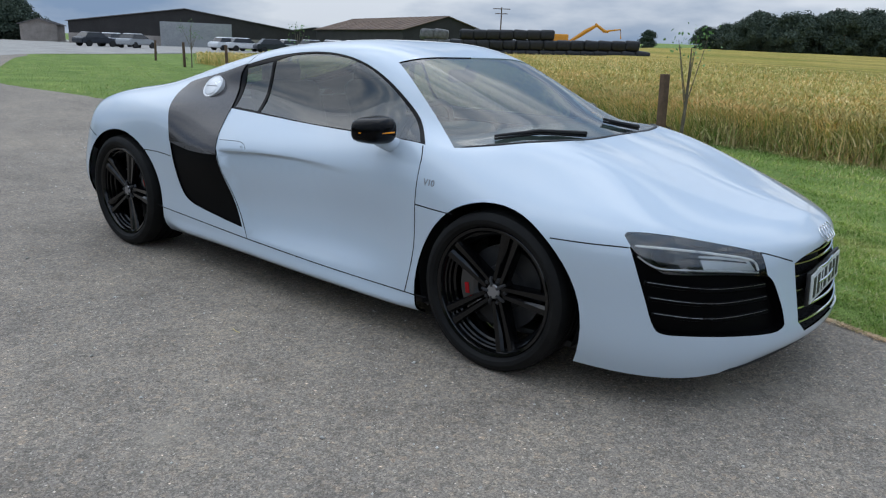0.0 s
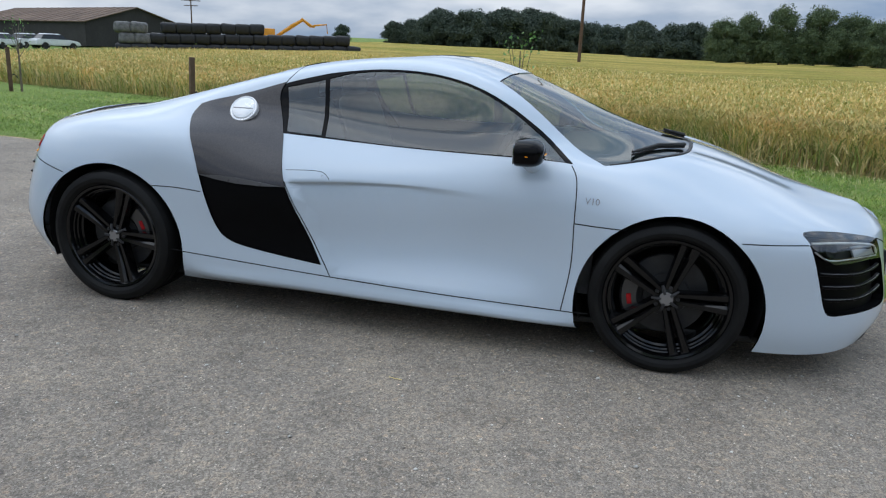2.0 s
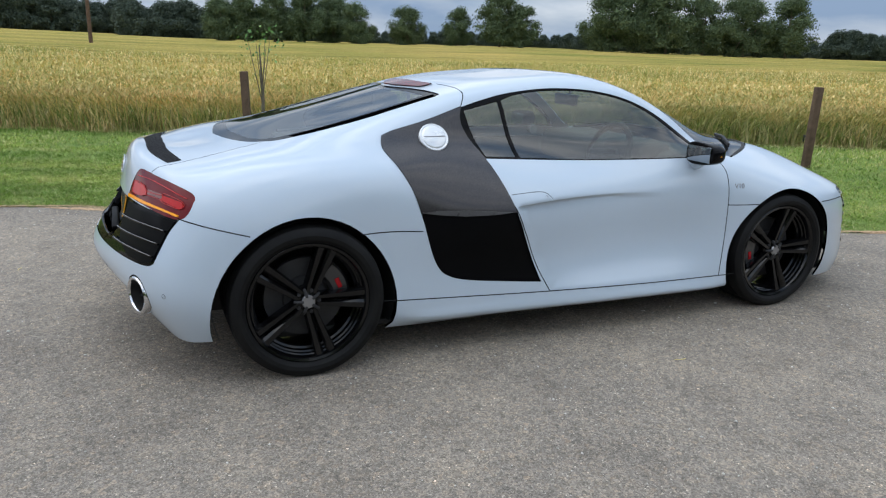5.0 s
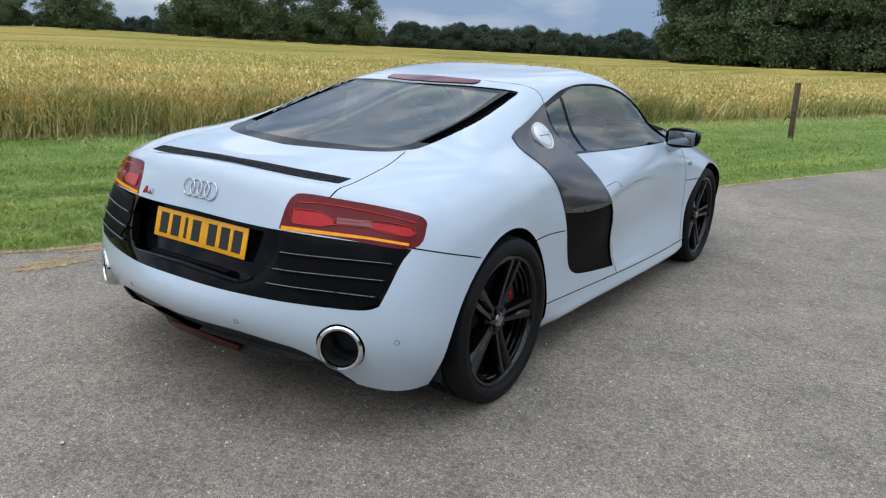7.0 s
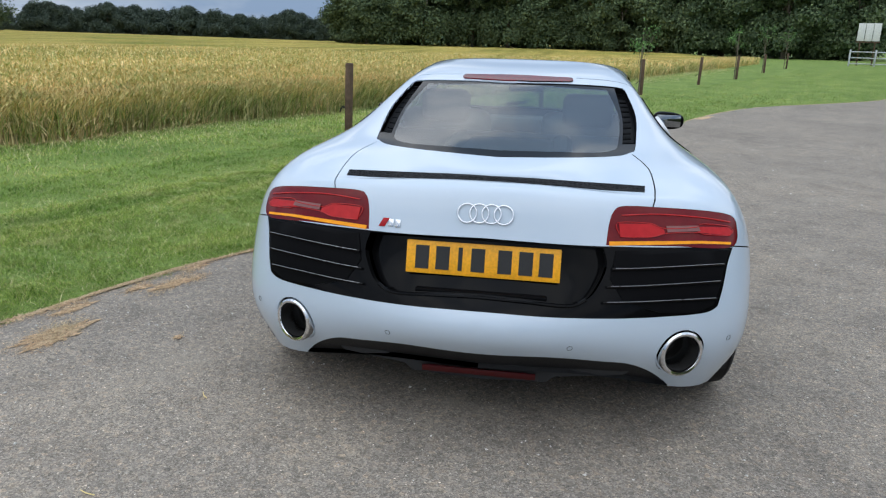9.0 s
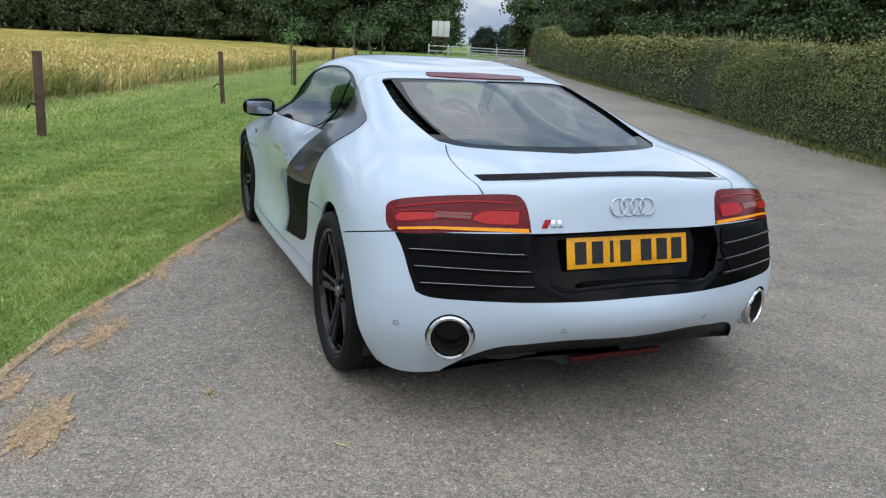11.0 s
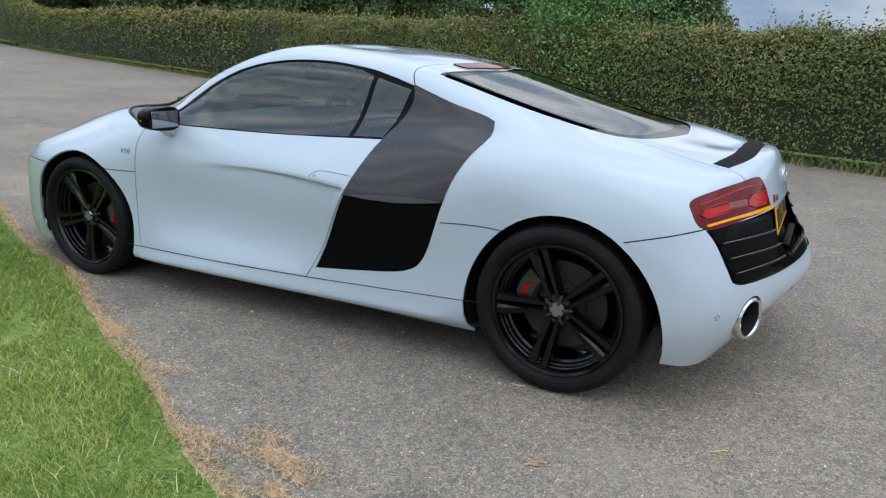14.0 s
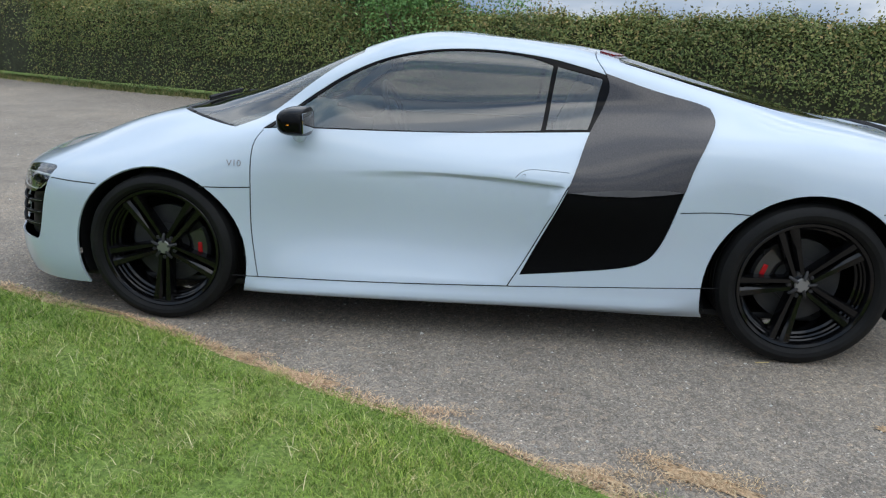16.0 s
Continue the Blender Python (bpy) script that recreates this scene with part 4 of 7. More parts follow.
def build_farm():
    def P(az, d):
        x, y = polar(az, d, *EYE0)
        return x, y, ground_z(x, y)
    x, y, z = P(146.7, 108)
    shed("barn", "wide dark-clad barn with a grey roller door", (x, y, z), 146.7 - 90, 28.5, 40, 2.75, 4.9, M_CLAD, M_ROOF, 1.3, (1.4, 9.2, 3.2))
    x, y, z = P(156.0, 116)
    shed("brick_annex", "low pale block annex beside the barn", (x, y, z), 60, 4.5, 12, 2.2, 2.9, M_BLOCK, M_ROOF)
    x, y, z = P(137.5, 135)
    shed("grey_shed", "low farm shed with a pale sheet roof", (x, y, z), 20, 24, 30, 2.0, 3.6, M_CLAD, M_PALEROOF)
    x, y, z = P(127.6, 96)
    shed("rusty_shed", "dark farm shed with a rusty brown roof", (x, y, z), 68, 12.5, 30, 2.6, 4.4, M_CLAD, M_RUST)
    paints = [simple("white car paint", (0.72, 0.73, 0.75), 0.3, 0.04, 2.0, 0.0), simple("silver car paint", (0.35, 0.36, 0.38), 0.3, 0.05, 2.0, 0.0), simple("dark car paint", (0.03, 0.035, 0.045), 0.3, 0.1, 2.0, 0.0)]
    for i, az in enumerate((152.6, 151.4, 150.0, 143.8, 142.6, 140.5, 139.2, 137.6, 136.0, 134.4, 133.0)):
        x, y, z = P(az, 84 + 3 * math.sin(i * 2.3))
        k = (2, 0, 1, 0, 0, 2, 0, 1, 0, 0, 0)[i]
        far_car((x, y, z), az - 90 + 35 + 20 * math.sin(i), paints[k], ("white", "silver", "dark")[k] + " car parked in the farm yard")
    # wrapped bales in rows
    rng = np.random.default_rng(7)

    def bale(pale):
        bm = box_bm((1.22, 1.0, 0.82), (0, 0, 0.41), 0.22, None, 3)
        for v in bm.verts:
            v.co += Vector((noise.noise(v.co * 2.1 + Vector((pale * 9, 0, 0))), noise.noise(v.co * 2.3 + Vector((5, pale, 0))), noise.noise(v.co * 2.7))) * 0.05
        return bm
    kinds = {}
    a, b = Vector(polar(129.6, 63, *EYE0)), Vector(polar(112.6, 63, *EYE0))
    for row in range(3):
        n = 17
        for k in range(n):
            t = (k + 0.5 + 0.25 * (row % 2)) / n
            if row == 2 and (t < 0.02 or t > 0.56 or 0.12 < t < 0.17):
                continue
            if row == 1 and t > 0.985:
                continue
            p = a.lerp(b, t)
            pale = row >= 1 and t < 0.13
            m = pose(p.x, p.y, ground_z(p.x, p.y) + row * 0.79, rng.normal(0, 2), rng.normal(0, 2), 31 + rng.normal(0, 4))
            if pale not in kinds:
                root = thing("silage_bale", ("grey" if pale else "black") + " plastic-wrapped silage bale in a stack", "bale", group="stacked silage bales")
                part("wrap", bale(1.0 if pale else 0.0), M_PALEWRAP if pale else M_WRAP, root)
                root.matrix_basis = m
                kinds[pale] = root
            else:
                copy_thing(kinds[pale], m)
    # excavator behind the bales
    x, y = polar(117.4, 74, *EYE0)
    root = thing("excavator", "yellow excavator with a bent arm behind the bales", "excavator", (x, y, ground_z(x, y)), 27)
    part("cab", box_bm((1.5, 1.8, 1.9), (-2.2, 0, 1.2), 0.1), M_DIGGER, root)
    part("tracks", box_bm((3.4, 2.2, 0.7), (-2.0, 0, 0.35), 0.25), M_RUBBER, root)
    part("boom", tube_bm([(-1.4, 0, 1.4), (0.2, 0, 2.5), (1.2, 0, 3.1)], [0.16, 0.2, 0.13], 6), M_DIGGER, root)
    part("dipper", tube_bm([(1.0, 0, 3.2), (1.9, 0, 2.55), (2.3, 0, 2.5)], [0.12, 0.16, 0.1], 6), M_DIGGER, root)
    part("bucket", join_bm(tube_bm([(2.2, 0, 2.6), (3.4, 0, 2.75), (3.5, 0, 1.9)], [0.1, 0.07, 0.07], 6)), M_DIGGER, root)
    # poles
    for nm, x, y, h, lab in (("utility_pole", -3.63, 59.8, 8.0, "slim wooden pole standing in the wheat"), ("power_pole", *polar(123.6, 150, *EYE0), 8.0, "wooden power pole with crossarms")):
        root = thing(nm, lab, "pole", (x, y, ground_z(x, y)))
        part("pole", tube_bm([(0, 0, -0.3), (0, 0, h)], [0.15, 0.11], 8), M_POST, root)
        if nm == "power_pole":
            for zz, w in ((h - 0.3, 3.4), (h - 1.2, 2.4)):
                part("crossarm", box_bm((w, 0.14, 0.14), (0, 0, zz), 0.0, Matrix.Rotation(radians(34), 4, "Z")), M_POST, root)


def build_gate():
    gx, gy = 64.4, -25.6
    z = ground_z(gx, gy)
    root = thing("sign_board", "white three-panel sign board on dark posts", "sign", (gx, gy, z), -22.7 + 90 + 180)
    for s in (-0.56, 0.56):
        part("post", box_bm((0.1, 0.1, 3.6), (s, 0.08, 1.6), 0.01), M_POST, root)
    for k in (-1, 0, 1):
        part("panel", box_bm((0.54, 0.04, 1.45), (k * 0.58, 0, 2.75), 0.01), M_WHITEBOARD, root)
    part("rail", box_bm((1.8, 0.05, 0.1), (0, 0.03, 1.95), 0.01), M_POST, root)

    def fence(name, label, a0, a1, d, bars, material, post_every, hgt, category):
        (x0, y0), (x1, y1) = polar(a0, d, -3.2, 2.7), polar(a1, d, -3.2, 2.7)
        ang, ln = math.degrees(math.atan2(y1 - y0, x1 - x0)), math.hypot(x1 - x0, y1 - y0)
        rt = thing(name, label, category, (x0, y0, ground_z(x0, y0)), ang)
        n = max(1, round(ln / post_every))
        for i in range(n + 1):
            part("post", box_bm((0.13, 0.13, hgt + 0.35), (ln * i / n, 0, (hgt + 0.1) / 2 - 0.05), 0.01), M_POST if material is M_POST else M_GALV, rt)
        for b in range(bars):
            part("bar", tube_bm([(0, 0.06, 0.2 + (hgt - 0.2) * b / (bars - 1)), (ln, 0.06, 0.2 + (hgt - 0.2) * b / (bars - 1))], [0.045, 0.045], 6), material, rt)
        return rt
    fence("rail_fence", "weathered wooden rail fence beside the gate", -21.9, -24.9, 71, 3, M_GALV, 1.8, 1.15, "fence")
    fence("field_gate", "closed galvanised five-bar field gate", -25.0, -29.2, 71, 5, M_GALV, 2.6, 1.15, "gate")
    fence("rail_fence", "short wooden rail fence by the hedge", -29.6, -30.6, 66, 3, M_POST, 1.2, 1.25, "fence")


def build_stones():
    rng = np.random.default_rng(3)
    n = 5200
    x = rng.uniform(-8, 8, n)
    y = verge_y(x) - 0.05 - rng.random(n) ** 1.3 * 7.0
    s = rng.gamma(1.6, 0.0013, n) + 0.0018
    base = np.array([(1, 0, 0), (-1, 0, 0), (0, 1, 0), (0, -1, 0), (0, 0, 0.7), (0, 0, -0.5)], float)
    tri = np.array([(0, 2, 4), (2, 1, 4), (1, 3, 4), (3, 0, 4), (2, 0, 5), (1, 2, 5), (3, 1, 5), (0, 3, 5)])
    v = base[None] * s[:, None, None] * rng.uniform(0.6, 1.4, (n, 6, 1))
    a = rng.uniform(0, 6.28, n)
    c, q = np.cos(a)[:, None], np.sin(a)[:, None]
    v = np.stack([v[..., 0] * c - v[..., 1] * q, v[..., 0] * q + v[..., 1] * c, v[..., 2]], -1) + np.stack([x, y, s * 0.3], 1)[:, None]
    f = (np.arange(n)[:, None, None] * 6 + tri[None]).reshape(-1, 3)
    tagged(fast_mesh("chippings", v.reshape(-1, 3), f, M_STONE), "loose pale stone chippings scattered on the tarmac", "gravel", kind="stuff")
    # dry straws on the tarmac
    for x, y, r in ((-1.95, 1.05, 40), (-2.6, 1.1, 75), (-1.2, 0.95, 10), (0.3, -1.35, 170)):
        root = thing("straw", "dry straw stalk lying on the tarmac", "straw", (x, y, 0.002), r)
        part("stalk", tube_bm([(-0.028, 0, 0.003), (0, 0.005, 0.004), (0.03, 0, 0.003)], [0.0016, 0.002, 0.0012], 5), M_WHEAT, root)


build_ground()
build_road()
build_yard()
build_edge_soil()
build_hedge()
build_bush()
build_wheat()
build_verge()
build_grass()
build_trees()
build_fence()
build_farm()
build_gate()
build_stones()


# ---- the sports car's body surface ----
# Level lines run round half the body from the rear centre, along the flank, to the front centre.
LEVEL_BOTTOM = [(-2.007, 0, 0.251), (-1.93, 0.455, 0.225), (-1.812, 0.762, 0.169), (-1.709, 0.852, 0.18), (-1.33, 0.859, 0.163), (-0.948, 0.858, 0.145), (-0.456, 0.859, 0.141), (0.091, 0.867, 0.139), (0.595, 0.878, 0.137),
                (0.948, 0.886, 0.138), (1.325, 0.891, 0.137), (1.671, 0.884, 0.13), (2.028, 0.728, 0.121), (2.24, 0.402, 0.181), (2.306, 0, 0.195)]
LEVEL_SILL = [(-2.086, 0, 0.342), (-2.011, 0.451, 0.327), (-1.864, 0.807, 0.291), (-1.7, 0.91, 0.266), (-1.323, 0.913, 0.262), (-0.967, 0.913, 0.235), (-0.464, 0.924, 0.221), (0.098, 0.937, 0.21), (0.605, 0.939, 0.206),
              (0.959, 0.929, 0.203), (1.327, 0.936, 0.236), (1.684, 0.911, 0.24), (2.035, 0.749, 0.228), (2.277, 0.402, 0.242), (2.346, 0, 0.249)]
LEVEL_LOW = [(-2.132, 0, 0.457), (-2.044, 0.451, 0.445), (-1.88, 0.832, 0.433), (-1.723, 0.936, 0.412), (-1.318, 0.938, 0.438), (-0.969, 0.914, 0.425), (-0.458, 0.918, 0.421), (0.114, 0.903, 0.423), (0.61, 0.886, 0.423),
             (0.959, 0.916, 0.425), (1.331, 0.963, 0.452), (1.693, 0.92, 0.424), (2.025, 0.749, 0.412), (2.249, 0.41, 0.395), (2.331, 0, 0.387)]
LEVEL_MID = [(-2.023, 0, 0.644), (-1.984, 0.443, 0.632), (-1.852, 0.784, 0.644), (-1.717, 0.909, 0.632), (-1.322, 0.943, 0.644), (-0.951, 0.914, 0.647), (-0.448, 0.941, 0.664), (0.104, 0.894, 0.692), (0.622, 0.886, 0.67),
             (0.951, 0.909, 0.655), (1.319, 0.95, 0.642), (1.692, 0.901, 0.608), (1.99, 0.744, 0.573), (2.221, 0.41, 0.533), (2.3, 0, 0.521)]
LEVEL_SHOULDER = [(-1.948, 0, 0.852), (-1.912, 0.406, 0.834), (-1.803, 0.707, 0.816), (-1.702, 0.835, 0.804), (-1.342, 0.889, 0.822), (-0.96, 0.871, 0.834), (-0.469, 0.78, 0.869), (0.083, 0.758, 0.845), (0.66, 0.813, 0.841),
                  (0.956, 0.831, 0.814), (1.268, 0.807, 0.783), (1.652, 0.755, 0.72), (1.947, 0.649, 0.648), (2.203, 0.361, 0.592), (2.279, 0, 0.578)]
LEVEL_BELT = [(-1.878, 0, 0.884), (-1.867, 0.311, 0.874), (-1.776, 0.552, 0.866), (-1.62, 0.677, 0.887), (-1.327, 0.742, 0.915), (-0.969, 0.728, 0.944), (-0.499, 0.663, 0.993), (0.085, 0.66, 1.017), (0.625, 0.706, 0.972),
              (0.959, 0.676, 0.873), (1.28, 0.607, 0.87), (1.637, 0.539, 0.791), (1.908, 0.457, 0.692), (2.151, 0.274, 0.632), (2.233, 0, 0.617)]
LEVEL_RAIL = [(-1.849, 0, 0.89), (-1.824, 0.196, 0.885), (-1.713, 0.333, 0.892), (-1.552, 0.419, 0.92), (-1.298, 0.501, 0.959), (-0.912, 0.561, 1.049), (-0.444, 0.57, 1.148), (0.042, 0.56, 1.197), (0.53, 0.603, 1.123),
              (0.959, 0.538, 0.952), (1.318, 0.371, 0.88), (1.625, 0.326, 0.804), (1.874, 0.275, 0.717), (2.104, 0.164, 0.654), (2.212, 0, 0.635)]
LEVEL_ROOF = [(-1.829, 0, 0.89), (-1.786, 0.098, 0.886), (-1.67, 0.165, 0.897), (-1.522, 0.213, 0.929), (-1.31, 0.266, 0.975), (-0.932, 0.288, 1.063), (-0.462, 0.315, 1.185), (0.008, 0.32, 1.236), (0.463, 0.332, 1.194),
              (0.962, 0.298, 0.998), (1.344, 0.188, 0.885), (1.628, 0.164, 0.811), (1.868, 0.132, 0.727), (2.085, 0.081, 0.666), (2.194, 0, 0.642)]
LEVEL_SPINE = [(-1.813, 0, 0.887), (-1.758, 0, 0.884), (-1.643, 0, 0.899), (-1.508, 0, 0.935), (-1.336, 0, 0.982), (-0.994, 0, 1.07), (-0.518, 0, 1.189), (-0.04, 0, 1.237), (0.418, 0, 1.206),
               (0.957, 0, 1.01), (1.364, 0, 0.887), (1.631, 0, 0.813), (1.864, 0, 0.732), (2.074, 0, 0.672), (2.18, 0, 0.647)]
LEVELS = np.array([LEVEL_BOTTOM, LEVEL_SILL, LEVEL_LOW, LEVEL_MID, LEVEL_SHOULDER, LEVEL_BELT, LEVEL_RAIL, LEVEL_ROOF, LEVEL_SPINE], float)
NV, NU = LEVELS.shape[:2]


def spline_matrix(knots):
    """Second derivatives of a natural cubic spline as a matrix on its values."""
    n = len(knots)
    h = np.diff(knots)
    a, b = np.zeros((n, n)), np.zeros((n, n))
    a[0, 0] = a[-1, -1] = 1
    for i in range(1, n - 1):
        a[i, i - 1], a[i, i], a[i, i + 1] = h[i - 1], 2 * (h[i - 1] + h[i]), h[i]
        b[i, i - 1], b[i, i], b[i, i + 1] = 6 / h[i - 1], -6 / h[i - 1] - 6 / h[i], 6 / h[i]
    return np.linalg.solve(a, b)


def spline_weights(knots, m, t):
    """Weights of the knots' values at the places t."""
    t = np.asarray(t, float)
    i = np.clip(np.searchsorted(knots, t, side="right") - 1, 0, len(knots) - 2)
    h = knots[i + 1] - knots[i]
    p, q = (knots[i + 1] - t) / h, (t - knots[i]) / h
    w = np.zeros((len(t), len(knots)))
    r = np.arange(len(t))
    w[r, i] += p
    w[r, i + 1] += q
    w += ((p ** 3 - p) * h * h / 6)[:, None] * m[i] + ((q ** 3 - q) * h * h / 6)[:, None] * m[i + 1]
    return w


MIRROR = np.array([1, -1, 1.0])
_ext = np.concatenate([LEVELS[:, 2:0:-1] * MIRROR, LEVELS, LEVELS[:, -2:-4:-1] * MIRROR], axis=1)
_ext = np.concatenate([_ext, _ext[-2:-4:-1] * MIRROR], axis=0)
STATIONS = np.array([0, 0.444, 0.776, 0.978, 1.357, 1.733, 2.234, 2.784, 3.284, 3.634, 4.012, 4.378, 4.738, 5.132, 5.553])
U_END = float(STATIONS[-1])
U_KNOTS = np.concatenate([-STATIONS[2:0:-1], STATIONS, 2 * U_END - STATIONS[-2:-4:-1]])
V_KNOTS = np.arange(_ext.shape[0], dtype=float)
MU, MV = spline_matrix(U_KNOTS), spline_matrix(V_KNOTS)


def ease(a, b, t):
    t = np.clip((t - a) / (b - a), 0, 1)
    return t * t * (3 - 2 * t)


def blade_front(v):
    """Where the blade's front edge runs, in metres round the plan, at a level v."""
    return np.interp(v, [1.0, 1.485, 2.29, 3.054, 4.009], [2.54, 2.485, 2.388, 2.307, 2.254])


def door_recess(u, v):
    """The hollow in the door under the crease that runs forward from the handle; it begins at the blade's edge."""
    d = u - blade_front(v)
    along = 0.024 * ease(0.0, 0.045, d) * (1 - ease(0.03, 0.95, d)) + 0.006 * ease(0.0, 0.2, d) * (1 - ease(0.6, 0.9, d))
    crease = 3.03 + 0.05 * ease(2.65, 3.5, u)
    low = 0.007 * ease(0.05, 0.3, d) * (1 - ease(3.3, 3.6, u)) * ease(1.25, 1.75, v) * (1 - ease(1.75, 2.9, v))
    return along * (1 - ease(crease - 0.05 - 0.10 * ease(0.2, 0.9, d), crease, v)) * np.clip((v - 1.35) / 1.3, 0, 1) ** 0.7 + low


def sill_flare(u, v):
    """The ledge that runs along the sill between the wheels."""
    return 0.016 * ease(1.75, 1.95, u) * (1 - ease(3.5, 3.75, u)) * (1 - ease(0.66, 1.12, v)) * ease(0.0, 0.58, v)


def surface(u, v):
    """Points of the half body; u in metres round the plan, v in levels."""
    wu, wv = spline_weights(U_KNOTS, MU, np.atleast_1d(u)), spline_weights(V_KNOTS, MV, np.atleast_1d(v))
    p = np.einsum("na,nb,bac->nc", wu, wv, _ext)
    p[:, 1] += sill_flare(np.atleast_1d(u), np.atleast_1d(v)) - door_recess(np.atleast_1d(u), np.atleast_1d(v))
    return p


def surface_normal(u, v, e=2e-3):
    u, v = np.atleast_1d(np.asarray(u, float)), np.atleast_1d(np.asarray(v, float))
    a = surface(u + e, v) - surface(u - e, v)
    b = surface(u, v + 4 * e) - surface(u, v - 4 * e)
    n = np.cross(a, b)
    n /= np.linalg.norm(n, axis=1, keepdims=True) + 1e-12
    return n

# ---- car materials ----
def paint_material():
    k = Mat("white car paint gloss", (0.50, 0.58, 0.665), 0.30, coat=1.0)
    k.color(k.ramp(k.noise(1.6, 5), (0.3, (0.508, 0.592, 0.678)), (0.7, (0.528, 0.610, 0.695))))
    dust = k.ramp(k.noise(2.0, 6, 0.65), (0.3, (0.30, 0.30, 0.30)), (0.75, (0.36, 0.36, 0.36)))
    k.rough(dust)
    k.bump(k.noise(260.0, 2), 0.012, 0.001)
    return k.m


def gloss(name, color, rough=0.12, coat=1.0, metal=0.0, vary=0.12, spec=0.5):
    k = Mat(name, color, rough, coat=coat, metal=metal, spec=spec)
    k.color(k.ramp(k.noise(14.0, 5), (0.3, tuple(c * (1 - vary) for c in color)), (0.7, tuple(c * (1 + vary) for c in color))))
    k.rough(k.ramp(k.noise(30.0, 5), (0.3, (rough * 0.8,) * 3), (0.75, (min(1, rough * 1.5),) * 3)))
    return k.m


def glass_material(name, tint, gloss_tint=(1, 1, 1)):
    """Thin tinted glass: light goes straight through, gloss by angle."""
    m = bpy.data.materials.new(name)
    m.use_nodes = True
    nd, ln = m.node_tree.nodes, m.node_tree.links
    nd.clear()
    out, mix = nd.new("ShaderNodeOutputMaterial"), nd.new("ShaderNodeMixShader")
    tr, gl, fr = nd.new("ShaderNodeBsdfTransparent"), nd.new("ShaderNodeBsdfGlossy"), nd.new("ShaderNodeLayerWeight")
    fr.inputs["Blend"].default_value = 0.5
    po, sc = nd.new("ShaderNodeMath"), nd.new("ShaderNodeMapRange")
    po.operation = "POWER"
    po.inputs[1].default_value = 4.0
    sc.inputs["To Min"].default_value, sc.inputs["To Max"].default_value = 0.10, 0.78
    tr.inputs["Color"].default_value = (*tint, 1)
    gl.inputs["Roughness"].default_value, gl.inputs["Color"].default_value = 0.03, (*gloss_tint, 1)
    ln.new(fr.outputs["Facing"], po.inputs[0])
    ln.new(po.outputs["Value"], sc.inputs["Value"])
    ln.new(sc.outputs["Result"], mix.inputs["Fac"])
    ln.new(tr.outputs["BSDF"], mix.inputs[1])
    ln.new(gl.outputs["BSDF"], mix.inputs[2])
    ln.new(mix.outputs["Shader"], out.inputs["Surface"])
    return m


def carbon_material():
    k = Mat("satin carbon blade", (0.036, 0.032, 0.034), 0.20, coat=0.35, spec=0.42)
    k.color(k.ramp(k.noise(220.0, 2, 0.5, (1, 0.25, 1)), (0.35, (0.030, 0.027, 0.029)), (0.65, (0.047, 0.042, 0.044))))
    return k.m


def mesh_grille_material():
    k = Mat("black honeycomb mesh", (0.006, 0.006, 0.007), 0.6, spec=0.04)
    k.color(k.ramp(k.cells(75.0, "Distance", "DISTANCE_TO_EDGE"), (0.05, (0.03, 0.03, 0.032)), (0.16, (0.003, 0.003, 0.003))))
    k.bump(k.cells(75.0, "Distance", "DISTANCE_TO_EDGE"), 0.9, 0.006)
    return k.m


def tyre_material():
    k = Mat("tyre rubber", (0.008, 0.008, 0.009), 0.6, spec=0.2)
    k.color(k.ramp(k.noise(9.0, 5, 0.6), (0.3, (0.006, 0.006, 0.0065)), (0.75, (0.013, 0.013, 0.0125))))
    k.bump(k.noise(120.0, 3), 0.25, 0.003)
    return k.m


def lens_material(name, color, glow):
    k = Mat(name, color, 0.12, coat=0.0, spec=0.3)
    k.color(k.ramp(k.noise(40.0, 3), (0.3, tuple(c * 0.8 for c in color)), (0.7, color)))
    if glow:
        k.emit(color, glow)
    return k.m


M_PAINT = paint_material()
M_PIANO = gloss("piano black trim", (0.004, 0.004, 0.0045), 0.06, 0.0, spec=0.12)
M_SATIN = simple("satin black plastic", (0.012, 0.012, 0.013), 0.5, 0.2, 20.0, 0.2)
M_GAP = simple("shadow gap seal", (0.008, 0.008, 0.009), 0.9, 0.1, 20.0, 0.0)
M_CARBON = carbon_material()
M_MESH = mesh_grille_material()
M_GLASS = glass_material("tinted side glass", (0.37, 0.47, 0.45))
M_SCREEN = glass_material("windscreen glass", (0.55, 0.65, 0.60))
M_CLEAR = glass_material("clear lamp lens", (0.9, 0.92, 0.93))
M_WHEEL = gloss("gloss black wheel paint", (0.003, 0.003, 0.0035), 0.10, 0.12, spec=0.38)
M_TYRE = tyre_material()
M_CHROME = gloss("chrome", (0.72, 0.73, 0.75), 0.08, 0.0, 1.0, 0.05)
M_STEEL = gloss("brushed brake steel", (0.30, 0.30, 0.31), 0.3, 0.0, 0.8, 0.1)
M_DISC = gloss("dull brake disc", (0.04, 0.04, 0.042), 0.45, 0.0, 0.3, 0.2)
M_INTAKE = simple("matt black intake", (0.003, 0.003, 0.0035), 0.5, 0.1, 20.0, 0.0, spec=0.08)
# carbon made paler to paint the highlight on the blade's turned-out lip
M_LIP = gloss("carbon lip highlight", (0.07, 0.066, 0.067), 0.3, 0.2)
M_LAMP = gloss("silver lamp housing", (0.60, 0.61, 0.62), 0.42, 0.0, 0.7, 0.05)
M_CALIPER = gloss("black brake caliper", (0.02, 0.02, 0.022), 0.3)
